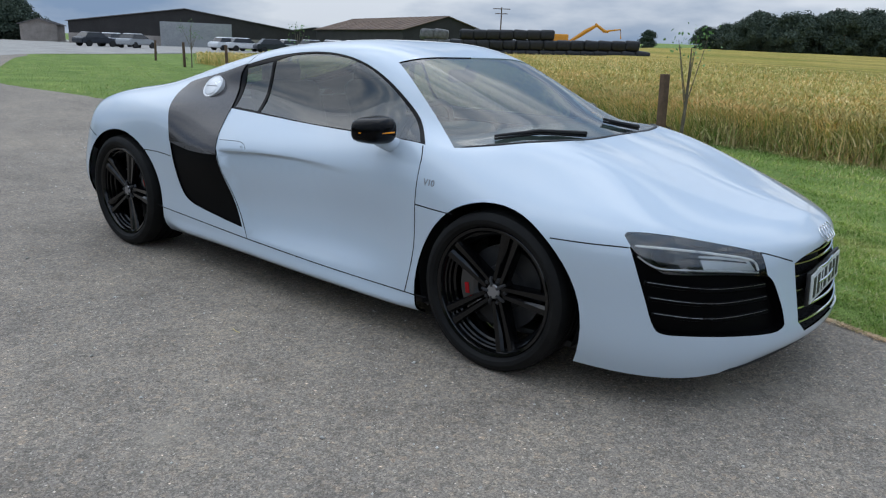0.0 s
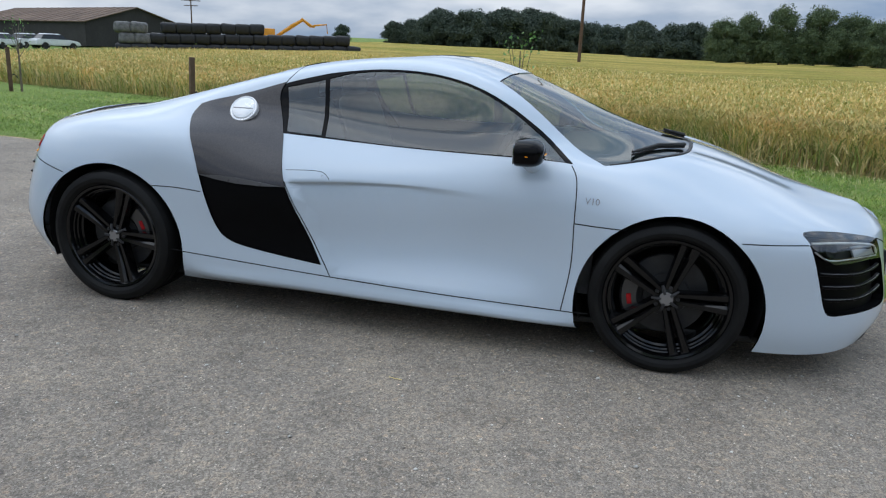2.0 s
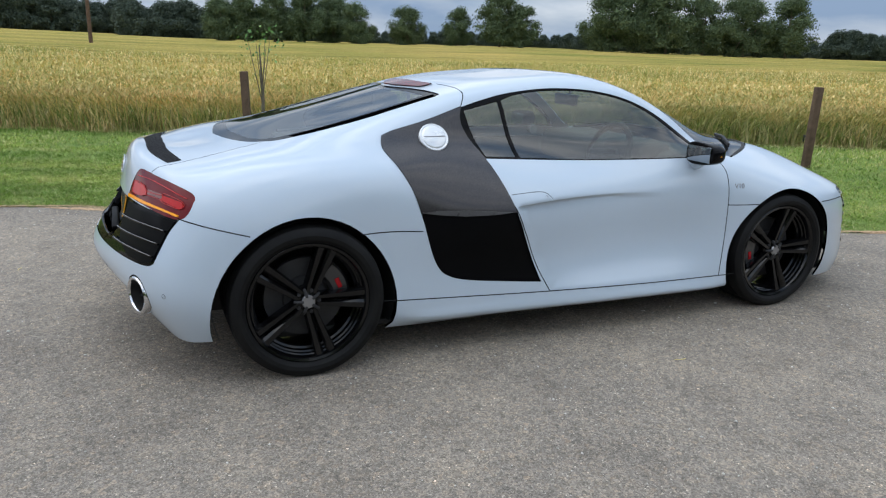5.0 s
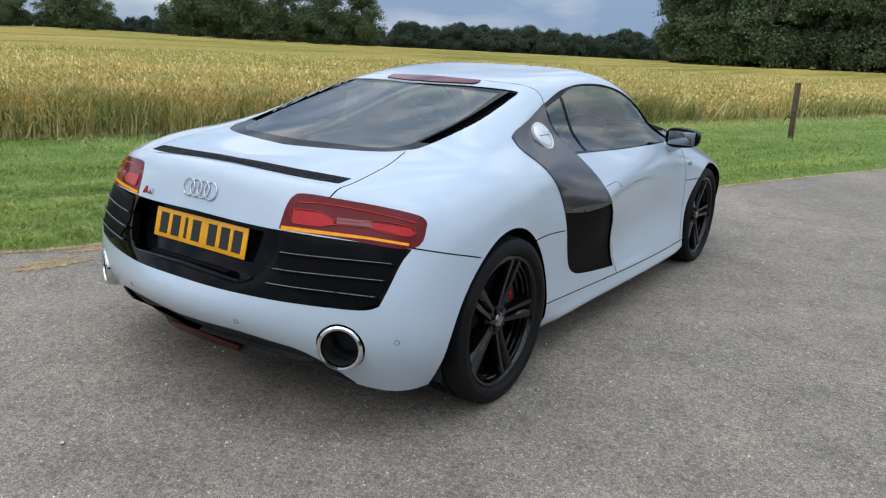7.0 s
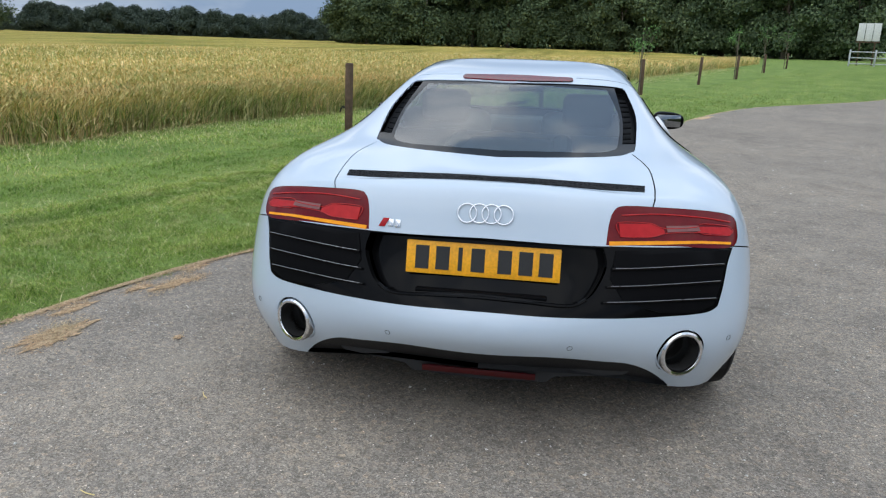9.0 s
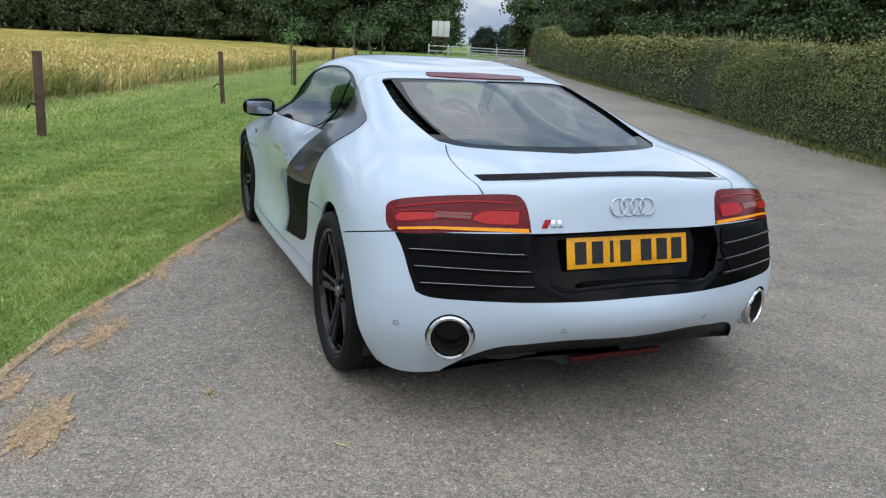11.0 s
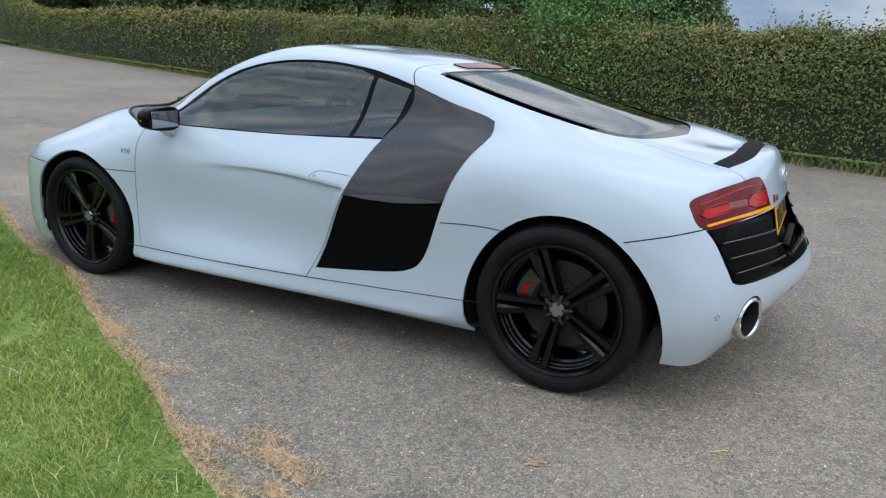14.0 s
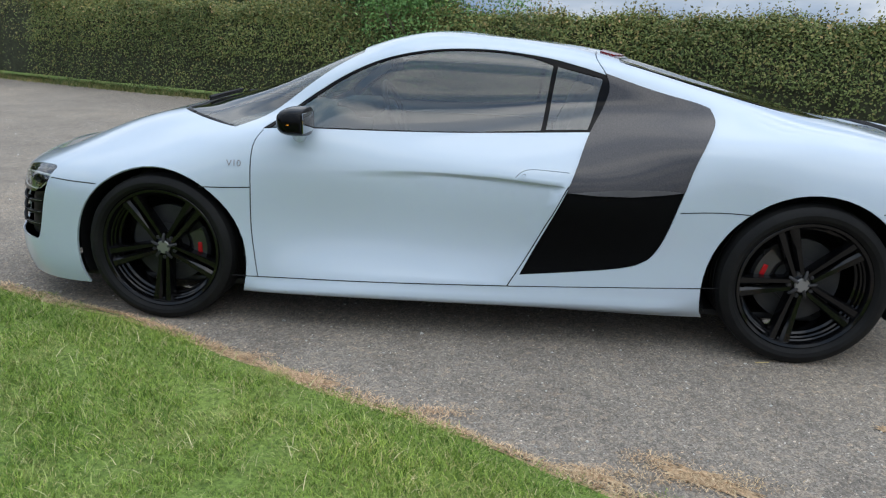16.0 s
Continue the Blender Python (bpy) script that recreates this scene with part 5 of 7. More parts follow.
M_RED = lens_material("red badge enamel", (0.42, 0.01, 0.015), 0.0)
M_TAILLENS = lens_material("dark red lamp lens", (0.15, 0.006, 0.009), 0.015)
M_TAILGLOW = lens_material("bright red lamp bar", (0.44, 0.016, 0.018), 0.10)
M_TAILLINE = lens_material("glowing red light guide", (0.46, 0.026, 0.026), 0.08)
M_AMBER = lens_material("amber indicator strip", (0.80, 0.30, 0.015), 0.22)
M_PINK = lens_material("pale red lamp strip", (0.26, 0.11, 0.105), 0.0)
M_REFLECTOR = lens_material("dull red reflector", (0.06, 0.005, 0.006), 0.0)
M_PLATE = simple("yellow number plate", (0.95, 0.42, 0.010), 0.4, 0.06, 12.0, 0.02)
M_PLATEWHITE = simple("white number plate", (0.62, 0.64, 0.62), 0.4, 0.06, 12.0, 0.02)
M_BAR = simple("black plate bars", (0.02, 0.02, 0.02), 0.5, 0.1, 20.0, 0.0)
M_LEATHER = simple("dark grey leather", (0.05, 0.052, 0.055), 0.55, 0.2, 18.0, 0.3)
M_PALELEATHER = simple("pale grey seat leather", (0.13, 0.133, 0.136), 0.6, 0.15, 18.0, 0.3)
M_PIPE = simple("sooty exhaust pipe", (0.02, 0.019, 0.018), 0.6, 0.3, 20.0, 0.3)


# ---- outlines on the body surface (u in metres round the plan, v in levels) ----
TAIL = [(0.408, 3.345), (0.424, 3.668), (0.452, 3.899), (0.497, 4.006), (0.641, 4.006), (0.80, 3.965), (0.930, 3.86), (0.948, 3.71), (0.865, 3.246), (0.602, 3.312)]
BLACK_REAR = [(0, 3.3), (0.242, 3.316), (0.408, 3.329), (0.601, 3.295), (0.864, 3.237), (0.818, 2.998), (0.771, 2.637), (0.738, 2.366), (0.692, 2.283), (0.585, 2.262), (0.433, 2.259), (0.228, 2.262), (0, 2.268)]
PANEL_REAR = [(0, 3.292), (0.242, 3.309), (0.401, 3.306), (0.41, 3.049), (0.378, 2.716), (0.346, 2.562), (0.313, 2.496), (0.166, 2.536), (0, 2.553)]
DIFFUSER = [(0, 0.969), (0.237, 1.025), (0.415, 0.927), (0.499, 0.864), (0.576, 0.525), (0.652, 0.054), (0.3, 0.0), (0, 0.0)]
SLOT = [(0, 5.196), (0.388, 5.159), (0.724, 4.961), (0.801, 5.19), (0.613, 6.05), (0.42, 7.05), (0.25, 8.0), (0, 8.0)]
DECK_SEAM = [(0.593, 4.017), (0.797, 5.029), (0.95, 5.419), (1.042, 5.611), (1.188, 5.863)]
REAR_GLASS = [(2.035, 8.0), (2.03, 7.1), (2.012, 6.55), (1.66, 6.30), (1.37, 6.17), (1.25, 6.18), (1.14, 6.42), (1.06, 7.2), (1.01, 8.0)]
REAR_WINDOW = [(2.06, 8.0), (2.065, 7.737), (2.08, 7.115), (2.071, 6.451), (2.071, 6.272), (1.69, 6.017), (1.328, 5.874), (1.213, 5.909), (1.106, 6.033), (1.011, 6.437), (0.943, 7.183), (0.897, 8.0)]
VENT = [(2.053, 6.427), (2.047, 6.233), (1.694, 6.005), (1.398, 5.898), (1.368, 6.098), (1.651, 6.233)]
BRAKE_LAMP = [(2.196, 8.0), (2.192, 7.581), (2.184, 7.149), (2.137, 7.116), (2.109, 7.156), (2.086, 7.741), (2.086, 8.0)]
EXHAUST = [(0.701, 1.418), (0.692, 1.655), (0.676, 1.836), (0.654, 1.946), (0.628, 1.981), (0.603, 1.935), (0.582, 1.805), (0.568, 1.593), (0.563, 1.32), (0.568, 1.036), (0.581, 0.807), (0.603, 0.674), (0.632, 0.653), (0.662, 0.738), (0.686, 0.915), (0.699, 1.155)]
SCREEN = [(3.35, 8.0), (3.342, 7.322), (3.313, 6.625), (3.281, 6.204), (3.415, 5.705), (3.54, 5.018), (3.71, 4.277), (3.827, 4.482), (3.964, 4.771), (4.07, 5.256), (4.086, 6.402), (4.074000000000001, 8.0)]
HEADLAMP = [(4.507, 3.219), (4.53, 3.345), (4.673, 3.5), (4.847, 3.527), (5.012, 3.332), (5.034, 3.179), (5.056, 2.541), (4.903, 2.575), (4.694, 2.504), (4.638, 2.536), (4.584, 2.738), (4.541, 2.932)]
INTAKE = [(4.529, 2.98), (4.584, 2.056), (4.621, 1.522), (4.658, 1.369), (4.757, 1.358), (4.925, 1.324), (5.057, 1.288), (5.112, 1.376), (5.12, 1.557), (5.106, 2.008), (5.058, 2.566), (4.91, 2.713), (4.663, 2.744)]
GRILLE = [(5.206, 2.839), (5.265, 3.034), (5.362, 3.215), (5.495, 3.345), (U_END, 3.365), (U_END, 1.237), (5.47, 1.187), (5.334, 1.111), (5.249, 1.056), (5.202, 1.388)]
NOSE_SEAM = [(5.024, 3.309), (5.194, 2.921)]
BLADE = [(2.179, 5.67), (1.983, 5.457), (1.817, 5.338), (1.763, 5.237), (1.766, 4.803), (1.798, 4.102), (1.835, 3.505), (1.879, 2.885), (1.931, 2.319), (1.974, 1.981), (2.02, 1.808), (2.105, 1.684), (2.301, 1.562), (2.48, 1.485), (2.383, 2.29), (2.302, 3.054), (2.249, 4.009), (2.196, 5.195)]
BLADE_SPLIT = [(1.7, 3.2), (1.856, 3.117), (2.065, 2.978), (2.31, 2.926), (2.6, 2.9)]
DOOR = [(2.252, 3.993), (2.667, 3.955), (3.159, 3.947), (3.536, 4.051), (3.573, 3.738), (3.591, 3.375), (3.597, 2.728), (3.592, 1.964), (3.566, 1.13), (3.058, 1.159), (2.529, 1.232), (2.42, 2.063), (2.306, 3.034)]
WINDOW = [(2.145, 5.615), (2.298, 5.745), (2.457, 5.83), (2.68, 5.859), (2.888, 5.826), (3.089, 5.755), (3.229, 5.61), (3.34, 5.322), (3.43, 4.903), (3.545, 4.107), (3.159, 3.977), (2.667, 3.984), (2.200, 4.041)]
DOOR_GLASS = [(2.412, 5.66), (2.511, 5.77), (2.676, 5.81), (2.884, 5.78), (3.08, 5.70), (3.21, 5.545), (3.318, 5.24), (3.412, 4.80), (3.505, 4.135), (3.158, 4.02), (2.666, 4.025), (2.455, 4.03)]
QUARTER_GLASS = [(2.200, 5.53), (2.392, 5.645), (2.436, 4.05), (2.262, 4.08)]
SILL_SEAM = [(1.7, 1.339), (2.131, 1.294), (2.529, 1.232), (3.058, 1.159), (3.566, 1.13), (3.68, 1.095)]
REAR_SEAM = [(1.593, 2.765), (1.727, 2.779), (1.877, 2.744)]
REAR_SEAM_TAIL = [(0.853, 3.258), (1.0, 3.185), (1.153, 2.988)]
FRONT_SEAM = [(3.597, 2.74), (3.69, 2.729), (3.812, 2.726)]
FRONT_SEAM_NOSE = [(4.248, 2.794), (4.377, 2.865), (4.527, 2.95)]
HANDLE = [(2.305, 3.247), (2.447, 3.239), (2.493, 3.183), (2.517, 3.063), (2.402, 3.015), (2.314, 3.034)]
ROOF_SEAM = [(2.178, 5.66), (2.19, 6.2), (2.2, 7.1)]


def jacobian(u, v, e=1e-3):
    p = surface(u, v)[0]
    return p, (surface(u + e, v)[0] - p) / e, (surface(u, v + e)[0] - p) / e


def side_uv(x, z, u, v):
    """The place on the flank that shows at (x, z) from the side."""
    for _ in range(30):
        p, pu, pv = jacobian(u, v)
        a = np.array([[pu[0], pv[0]], [pu[2], pv[2]]])
        d = np.linalg.solve(a, [x - p[0], z - p[2]])
        u, v = u + float(np.clip(d[0], -0.1, 0.1)), v + float(np.clip(d[1], -0.4, 0.4))
    return u, v


def arch_outline(cx, cz, r, u):
    """A wheel arch that widens towards its feet."""
    pts = []
    for k in range(33):
        a = math.pi * (1.16 - 1.32 * k / 32)
        q = r + 0.052 * min(1.0, max(0.0, (0.8 - math.sin(a)) / 1.28)) ** 1.4
        pu, pv = side_uv(cx + q * math.cos(a), cz + q * math.sin(a), u, 2.0)
        pts.append((pu, max(0.0, pv)))
    return [(pts[0][0], 0.0)] + pts + [(pts[-1][0], 0.0)]


ARCH_REAR = arch_outline(-1.320, 0.328, 0.362, 1.357)
ARCH_FRONT = arch_outline(1.320, 0.322, 0.350, 4.012)


def fine(poly, closed=True, corner=38.0, steps=5):
    """An outline drawn smoothly in space between its corners and laid back on the surface."""
    q = np.array(poly, float)
    p = surface(q[:, 0], q[:, 1])
    n = len(q)
    def bend(i):
        if not closed and i in (0, n - 1):
            return True
        a, b = p[i] - p[i - 1], p[(i + 1) % n] - p[i]
        return math.degrees(math.acos(max(-1.0, min(1.0, float(a @ b) / (np.linalg.norm(a) * np.linalg.norm(b) + 1e-12))))) > corner
    corners = [i for i in range(n) if bend(i)]
    both = [tuple(p[i]) + tuple(q[i]) for i in range(n)]
    if not corners:
        run = catmull(both, steps, True)
    else:
        run = []
        ends = corners + ([corners[0] + n] if closed else [])
        for a, b in zip(ends, ends[1:]):
            run += catmull([both[i % n] for i in range(a, b + 1)], steps)[:-1]
        if not closed:
            run.append(both[-1])
    r = np.array(run)
    goal, uv, guess = r[:, :3], r[:, 3:].copy(), r[:, 3:]
    e = 1e-3
    for _ in range(5):
        s = surface(uv[:, 0], uv[:, 1])
        a, b = (surface(uv[:, 0] + e, uv[:, 1]) - s) / e, (surface(uv[:, 0], uv[:, 1] + e) - s) / e
        d = goal - s
        aa, ab, bb = (a * a).sum(1), (a * b).sum(1), (b * b).sum(1)
        da, db = (d * a).sum(1), (d * b).sum(1)
        det = np.maximum(aa * bb - ab * ab, 1e-8)
        uv[:, 0] += np.clip((da * bb - db * ab) / det, -0.03, 0.03)
        uv[:, 1] += np.clip((db * aa - da * ab) / det, -0.15, 0.15)
    lost = (np.abs(uv[:, 0] - guess[:, 0]) > 0.08) | (np.abs(uv[:, 1] - guess[:, 1]) > 0.5)
    uv[lost] = guess[lost]
    for col, val in ((1, 8.0), (1, 0.0), (0, 0.0), (0, U_END)):
        uv[np.abs(guess[:, col] - val) < 1e-6, col] = val
    uv[:, 0], uv[:, 1] = np.clip(uv[:, 0], 0, U_END), np.clip(uv[:, 1], 0, 8.0)
    return [(float(a), float(b)) for a, b in uv]


def strip(line, width, closed=False):
    """A thin band on the surface along a line."""
    pts = fine(line, False, 60.0, 8)
    n = len(pts)
    left, right = [], []
    for i, (u, v) in enumerate(pts):
        a, b = (pts[(i - 1) % n], pts[(i + 1) % n]) if closed else (pts[max(i - 1, 0)], pts[min(i + 1, n - 1)])
        p, pu, pv = jacobian(u, v)
        t = pu * (b[0] - a[0]) + pv * (b[1] - a[1])
        t /= np.linalg.norm(t) + 1e-12
        nn = np.cross(pu, pv)
        o = np.cross(nn / (np.linalg.norm(nn) + 1e-12), t) * width / 2
        d, *_ = np.linalg.lstsq(np.stack([pu, pv], 1), o, rcond=None)
        left.append((u + d[0], v + d[1]))
        right.append((u - d[0], v - d[1]))
    if closed:
        return [left, right]
    return [left + right[::-1]]


BANDS = []
for _line, _closed in ((DOOR, True), (SILL_SEAM, False), (REAR_SEAM, False), (REAR_SEAM_TAIL, False), (FRONT_SEAM, False), (FRONT_SEAM_NOSE, False), (NOSE_SEAM, False), (DECK_SEAM, False), (ROOF_SEAM, False)):
    if _closed:
        # a closed seam is laid as four open runs so that each band stays simple
        runs = (DOOR[3:9], DOOR[8:11], DOOR[10:13])
        for _r in runs:
            BANDS += strip(_r, 0.0048)
    else:
        BANDS += strip(_line, 0.0048)
BANDS += strip(HANDLE[:4], 0.0028)

REGIONS = [(f"gap{i}", b) for i, b in enumerate(BANDS)] + [
    ("arch", ARCH_REAR), ("arch", ARCH_FRONT), ("exhaust_hole", fine(EXHAUST, True, 179)), ("tail", fine(TAIL, True, 70)), ("panel_rear", fine(PANEL_REAR)), ("black_rear", fine(BLACK_REAR)), ("diffuser", fine(DIFFUSER[:6], False) + [(0.652, 0.0), (0.3, 0.0), (0.0, 0.0)]), ("slot", fine(SLOT)),
    ("brake_lamp", fine(BRAKE_LAMP)), ("vent", fine(VENT)), ("rear_glass", fine(REAR_GLASS)), ("rear_window", fine(REAR_WINDOW)), ("screen", fine(SCREEN)), ("headlamp", fine(HEADLAMP)), ("intake", fine(INTAKE, True, 80)), ("grille", fine(GRILLE)),
    ("door_glass", fine(DOOR_GLASS, True, 50)), ("quarter_glass", fine(QUARTER_GLASS)), ("blade", fine(BLADE, True, 50)), ("window", fine(WINDOW)), ("door", [(a, b + 0.12) for a, b in DOOR[:4]] + DOOR[4:])]


def mesh_half():
    """Triangulates half the body in (u, v) with every outline as an edge, and names each triangle's region."""
    from mathutils.geometry import delaunay_2d_cdt
    k = 6.0
    pts, edges = [], []

    def loop(poly, closed=True):
        base = len(pts)
        q = []
        n = len(poly)
        for i in range(n if closed else n - 1):
            a, b = np.array(poly[i], float), np.array(poly[(i + 1) % n], float)
            m = max(1, int(math.hypot((b[0] - a[0]) * k, b[1] - a[1]) / 0.35))
            q += [tuple(a + (b - a) * j / m) for j in range(m)]
        if not closed:
            q.append(tuple(poly[-1]))
        for a in q:
            pts.append(Vector((min(U_END, max(0.0, a[0])) * k, min(8.0, max(0.0, a[1])))))
        m = len(q)
        for i in range(m if closed else m - 1):
            edges.append((base + i, base + (i + 1) % m))
    loop([(0, 0), (U_END, 0), (U_END, 8), (0, 8)])
    for _, poly in REGIONS:
        loop(poly)
    loop(BLADE_SPLIT, False)
    loop([(a, 0.62) for a in np.arange(1.75, 3.75, 0.08)], False)
    for dv in (-0.16, -0.10, -0.05, -0.025, 0.0, 0.07):
        loop([(a, 3.03 + 0.05 * float(ease(2.65, 3.5, a)) + dv) for a in np.arange(2.29, 3.30, 0.03)], False)
    loop(PANEL_SPLIT_NOSE, False)
    loop(PANEL_SPLIT_HOOD, False)
    loop(PANEL_SPLIT_ROOF, False)
    gu, gv = np.meshgrid(np.arange(0.04, U_END, 0.055), np.arange(0.09, 8.0, 0.18))
    for a, b in zip(gu.ravel(), gv.ravel()):
        if 2.2 < a < 3.4 and -0.20 < b - 3.03 - 0.05 * float(ease(2.65, 3.5, a)) < 0.12:
            continue
        pts.append(Vector((a * k, b)))
    v, _, f, *_ = delaunay_2d_cdt(pts, edges, [], 0, 1e-4)
    v = np.array([(q[0] / k, q[1]) for q in v])
    f = np.array([tuple(t) for t in f if len(t) == 3])
    c = v[f].mean(axis=1)
    area = np.abs(np.cross(v[f[:, 1]] - v[f[:, 0]], v[f[:, 2]] - v[f[:, 0]]))
    f, c = f[area > 1e-9], c[area > 1e-9]
    label = np.full(len(f), "", dtype=object)
    for nm, poly in REGIONS:
        hit = inside(poly, c[:, 0], c[:, 1]) & (label == "")
        label[hit] = nm
    low = c[:, 1] < np.interp(c[:, 0], [q[0] for q in BLADE_SPLIT], [q[1] for q in BLADE_SPLIT])
    label[(label == "blade") & low] = "blade_intake"
    p = surface(c[:, 0], c[:, 1])
    free = label == ""
    sill = np.interp(c[:, 0], [q[0] for q in SILL_SEAM], [q[1] for q in SILL_SEAM])
    tailv = np.interp(c[:, 0], [0, 0.4] + [q[0] for q in REAR_SEAM_TAIL], [3.29, 3.31] + [q[1] for q in REAR_SEAM_TAIL])
    nosev = np.interp(c[:, 0], [q[0] for q in PANEL_SPLIT_NOSE], [q[1] for q in PANEL_SPLIT_NOSE])
    deckv = np.interp(c[:, 0], [0.3] + [q[0] for q in DECK_SEAM] + [2.2], [4.03] + [q[1] for q in DECK_SEAM] + [6.3])
    hoodv = np.interp(c[:, 0], [q[0] for q in PANEL_SPLIT_HOOD], [q[1] for q in PANEL_SPLIT_HOOD])
    roofv = np.interp(c[:, 0], [q[0] for q in PANEL_SPLIT_ROOF], [q[1] for q in PANEL_SPLIT_ROOF])
    for nm, cond in (("sill", (c[:, 0] > 1.6) & (c[:, 0] < 3.8) & (c[:, 1] < sill)), ("rear_bumper", (c[:, 0] < 1.36) & (c[:, 1] < tailv)), ("tail_panel", (c[:, 0] < 0.82) & (c[:, 1] > 3.3) & (c[:, 1] < np.interp(c[:, 0], [0, 0.392, 0.725, 0.82], [5.245, 5.185, 4.962, 4.9])) & (c[:, 1] > np.where(c[:, 0] < 0.6, 3.3, deckv))), ("rear_header", (c[:, 0] > 1.95) & (c[:, 0] < 2.25) & (c[:, 1] > 6.3)), ("tailgate", (c[:, 0] < 2.1) & (c[:, 1] > np.where(c[:, 0] < 0.6, 3.3, deckv))),
                     ("front_bumper", (c[:, 0] > 4.0) & (c[:, 1] < nosev)), ("bonnet", (c[:, 0] > 3.72) & (c[:, 1] > hoodv)), ("roof", (c[:, 0] > 2.1) & (c[:, 0] < 3.6) & (c[:, 1] > roofv)),
                     ("front_wing", c[:, 0] > 3.5), ("rear_quarter", c[:, 0] <= 3.5)):
        hit = free & cond & (label == "")
        label[hit] = nm
    # loose scraps of a panel go to the panel beside them
    for nm, other in (("tailgate", "rear_quarter"), ("rear_header", "rear_quarter")):
        idx = np.where(label == nm)[0]
        root = {int(q): int(q) for t in f[idx] for q in t}

        def find(q):
            while root[q] != q:
                root[q] = root[root[q]]
                q = root[q]
            return q
        for i in idx:
            a, b, d = (find(int(q)) for q in f[i])
            root[b] = a
            root[find(d)] = a
        heads = [find(int(f[i][0])) for i in idx]
        if heads:
            big = max(set(heads), key=heads.count)
            for i, h in zip(idx, heads):
                if h != big:
                    label[i] = other
    return v, f, label


PANEL_SPLIT_NOSE = [(4.0, 2.74), (4.248, 2.794), (4.377, 2.865), (4.53, 3.345), (4.673, 3.5), (4.847, 3.527), (5.024, 3.309), (5.194, 2.921), (5.265, 3.034), (5.362, 3.215), (5.495, 3.345), (U_END, 3.365)]
PANEL_SPLIT_HOOD = [(3.72, 4.3), (3.9, 4.55), (4.2, 4.55), (4.5, 4.3), (4.7, 3.9), (4.845, 3.53), (4.86, 2.5), (U_END, 2.5)]
PANEL_SPLIT_ROOF = [(2.1, 5.69), (2.3, 5.79), (2.457, 5.88), (2.679, 5.91), (2.887, 5.88), (3.088, 5.81), (3.228, 5.7), (3.30, 6.0), (3.6, 6.0)]
HV, HF, HL = mesh_half()
HN = surface_normal(HV[:, 0], HV[:, 1])
HP = surface(HV[:, 0], HV[:, 1])
HP[HV[:, 1] > 7.9999, 1] = 0
for _end in (0.0, U_END):
    HP[np.abs(HV[:, 0] - _end) < 1e-6, 1] = 0
_bad = ~np.isfinite(HN).all(axis=1) | (np.linalg.norm(HN, axis=1) < 0.5)
HN[_bad] = (0, 0, 1)
# outward: away from the middle of the body
_out = HP - np.array([0.1, 0, 0.45])
if np.median((HN * _out).sum(1)) < 0:
    HN = -HN
_on_mid = np.abs(HP[:, 1]) < 1e-6
HN[_on_mid, 1] = 0
HN /= np.linalg.norm(HN, axis=1, keepdims=True) + 1e-9


def panel(name, labels, material, parent, offset=0.0, flange=0.010, sides=(1, -1), label="", only=None):
    """One mesh of all triangles of the named regions, on one or both sides, set in or out, with a turned-in edge."""
    verts, faces, norms = [], [], []
    pick = np.isin(HL, labels)
    if only is not None:
        pick &= only
    tri = HF[pick]
    if len(tri) == 0:
        return None
    used = np.unique(tri)
    remap = {int(a): i for i, a in enumerate(used)}
    seen = {}
    for a, b, c in tri:
        for e in ((a, b), (b, c), (c, a)):
            key = (min(e), max(e))
            seen[key] = None if key in seen else e
    rim = [e for e in seen.values() if e is not None]
    for s in sides:
        m = np.array([1, s, 1.0])
        base = len(verts)
        p, n = HP[used] + HN[used] * offset, HN[used]
        verts += list(p * m)
        norms += list(n * m)
        flip = s
        t0 = tri[0]
        for t in tri:
            q = [base + remap[int(i)] for i in t]
            g = np.cross(HP[t[1]] - HP[t[0]], HP[t[2]] - HP[t[0]]) @ HN[t[0]]
            faces.append(tuple(q) if (g > 0) == (s > 0) else tuple(q[::-1]))
        if flange:
            for a, b in rim:
                if HP[a][1] < 1e-6 and HP[b][1] < 1e-6:
                    continue
                i0 = len(verts)
                pa, pb = HP[a] + HN[a] * offset, HP[b] + HN[b] * offset
                quad = [pa, pb, pb - HN[b] * flange, pa - HN[a] * flange]
                verts += [w * m for w in quad]
                e = np.cross(HN[a], pb - pa)
                e /= np.linalg.norm(e) + 1e-12
                norms += [e * m] * 4
                faces.append((i0, i0 + 1, i0 + 2, i0 + 3))
    me = bpy.data.meshes.new(name)
    me.from_pydata([tuple(w) for w in verts], [], faces)
    me.polygons.foreach_set("use_smooth", [True] * len(me.polygons))
    me.normals_split_custom_set_from_vertices([tuple(w) for w in norms])
    me.materials.append(material)
    ob = new(name, me)
    ob.parent = parent
    if label:
        ob["label"] = label
    return ob


def on_body(u, v, off=0.0, side=1):
    p, n = surface(u, v)[0], surface_normal(u, v)[0]
    if n @ (p - np.array([0.1, 0, 0.45])) < 0:
        n = -n
    return Vector((p + n * off) * np.array([1, side, 1.0])), Vector(n * np.array([1, side, 1.0]))


def rod_on_body(line, off, radius, side, sides=6, flat=1.0):
    pts = [on_body(u, v, off, side)[0] for u, v in catmull(line, 6)]
    return tube_bm(pts, [radius] * len(pts), sides)


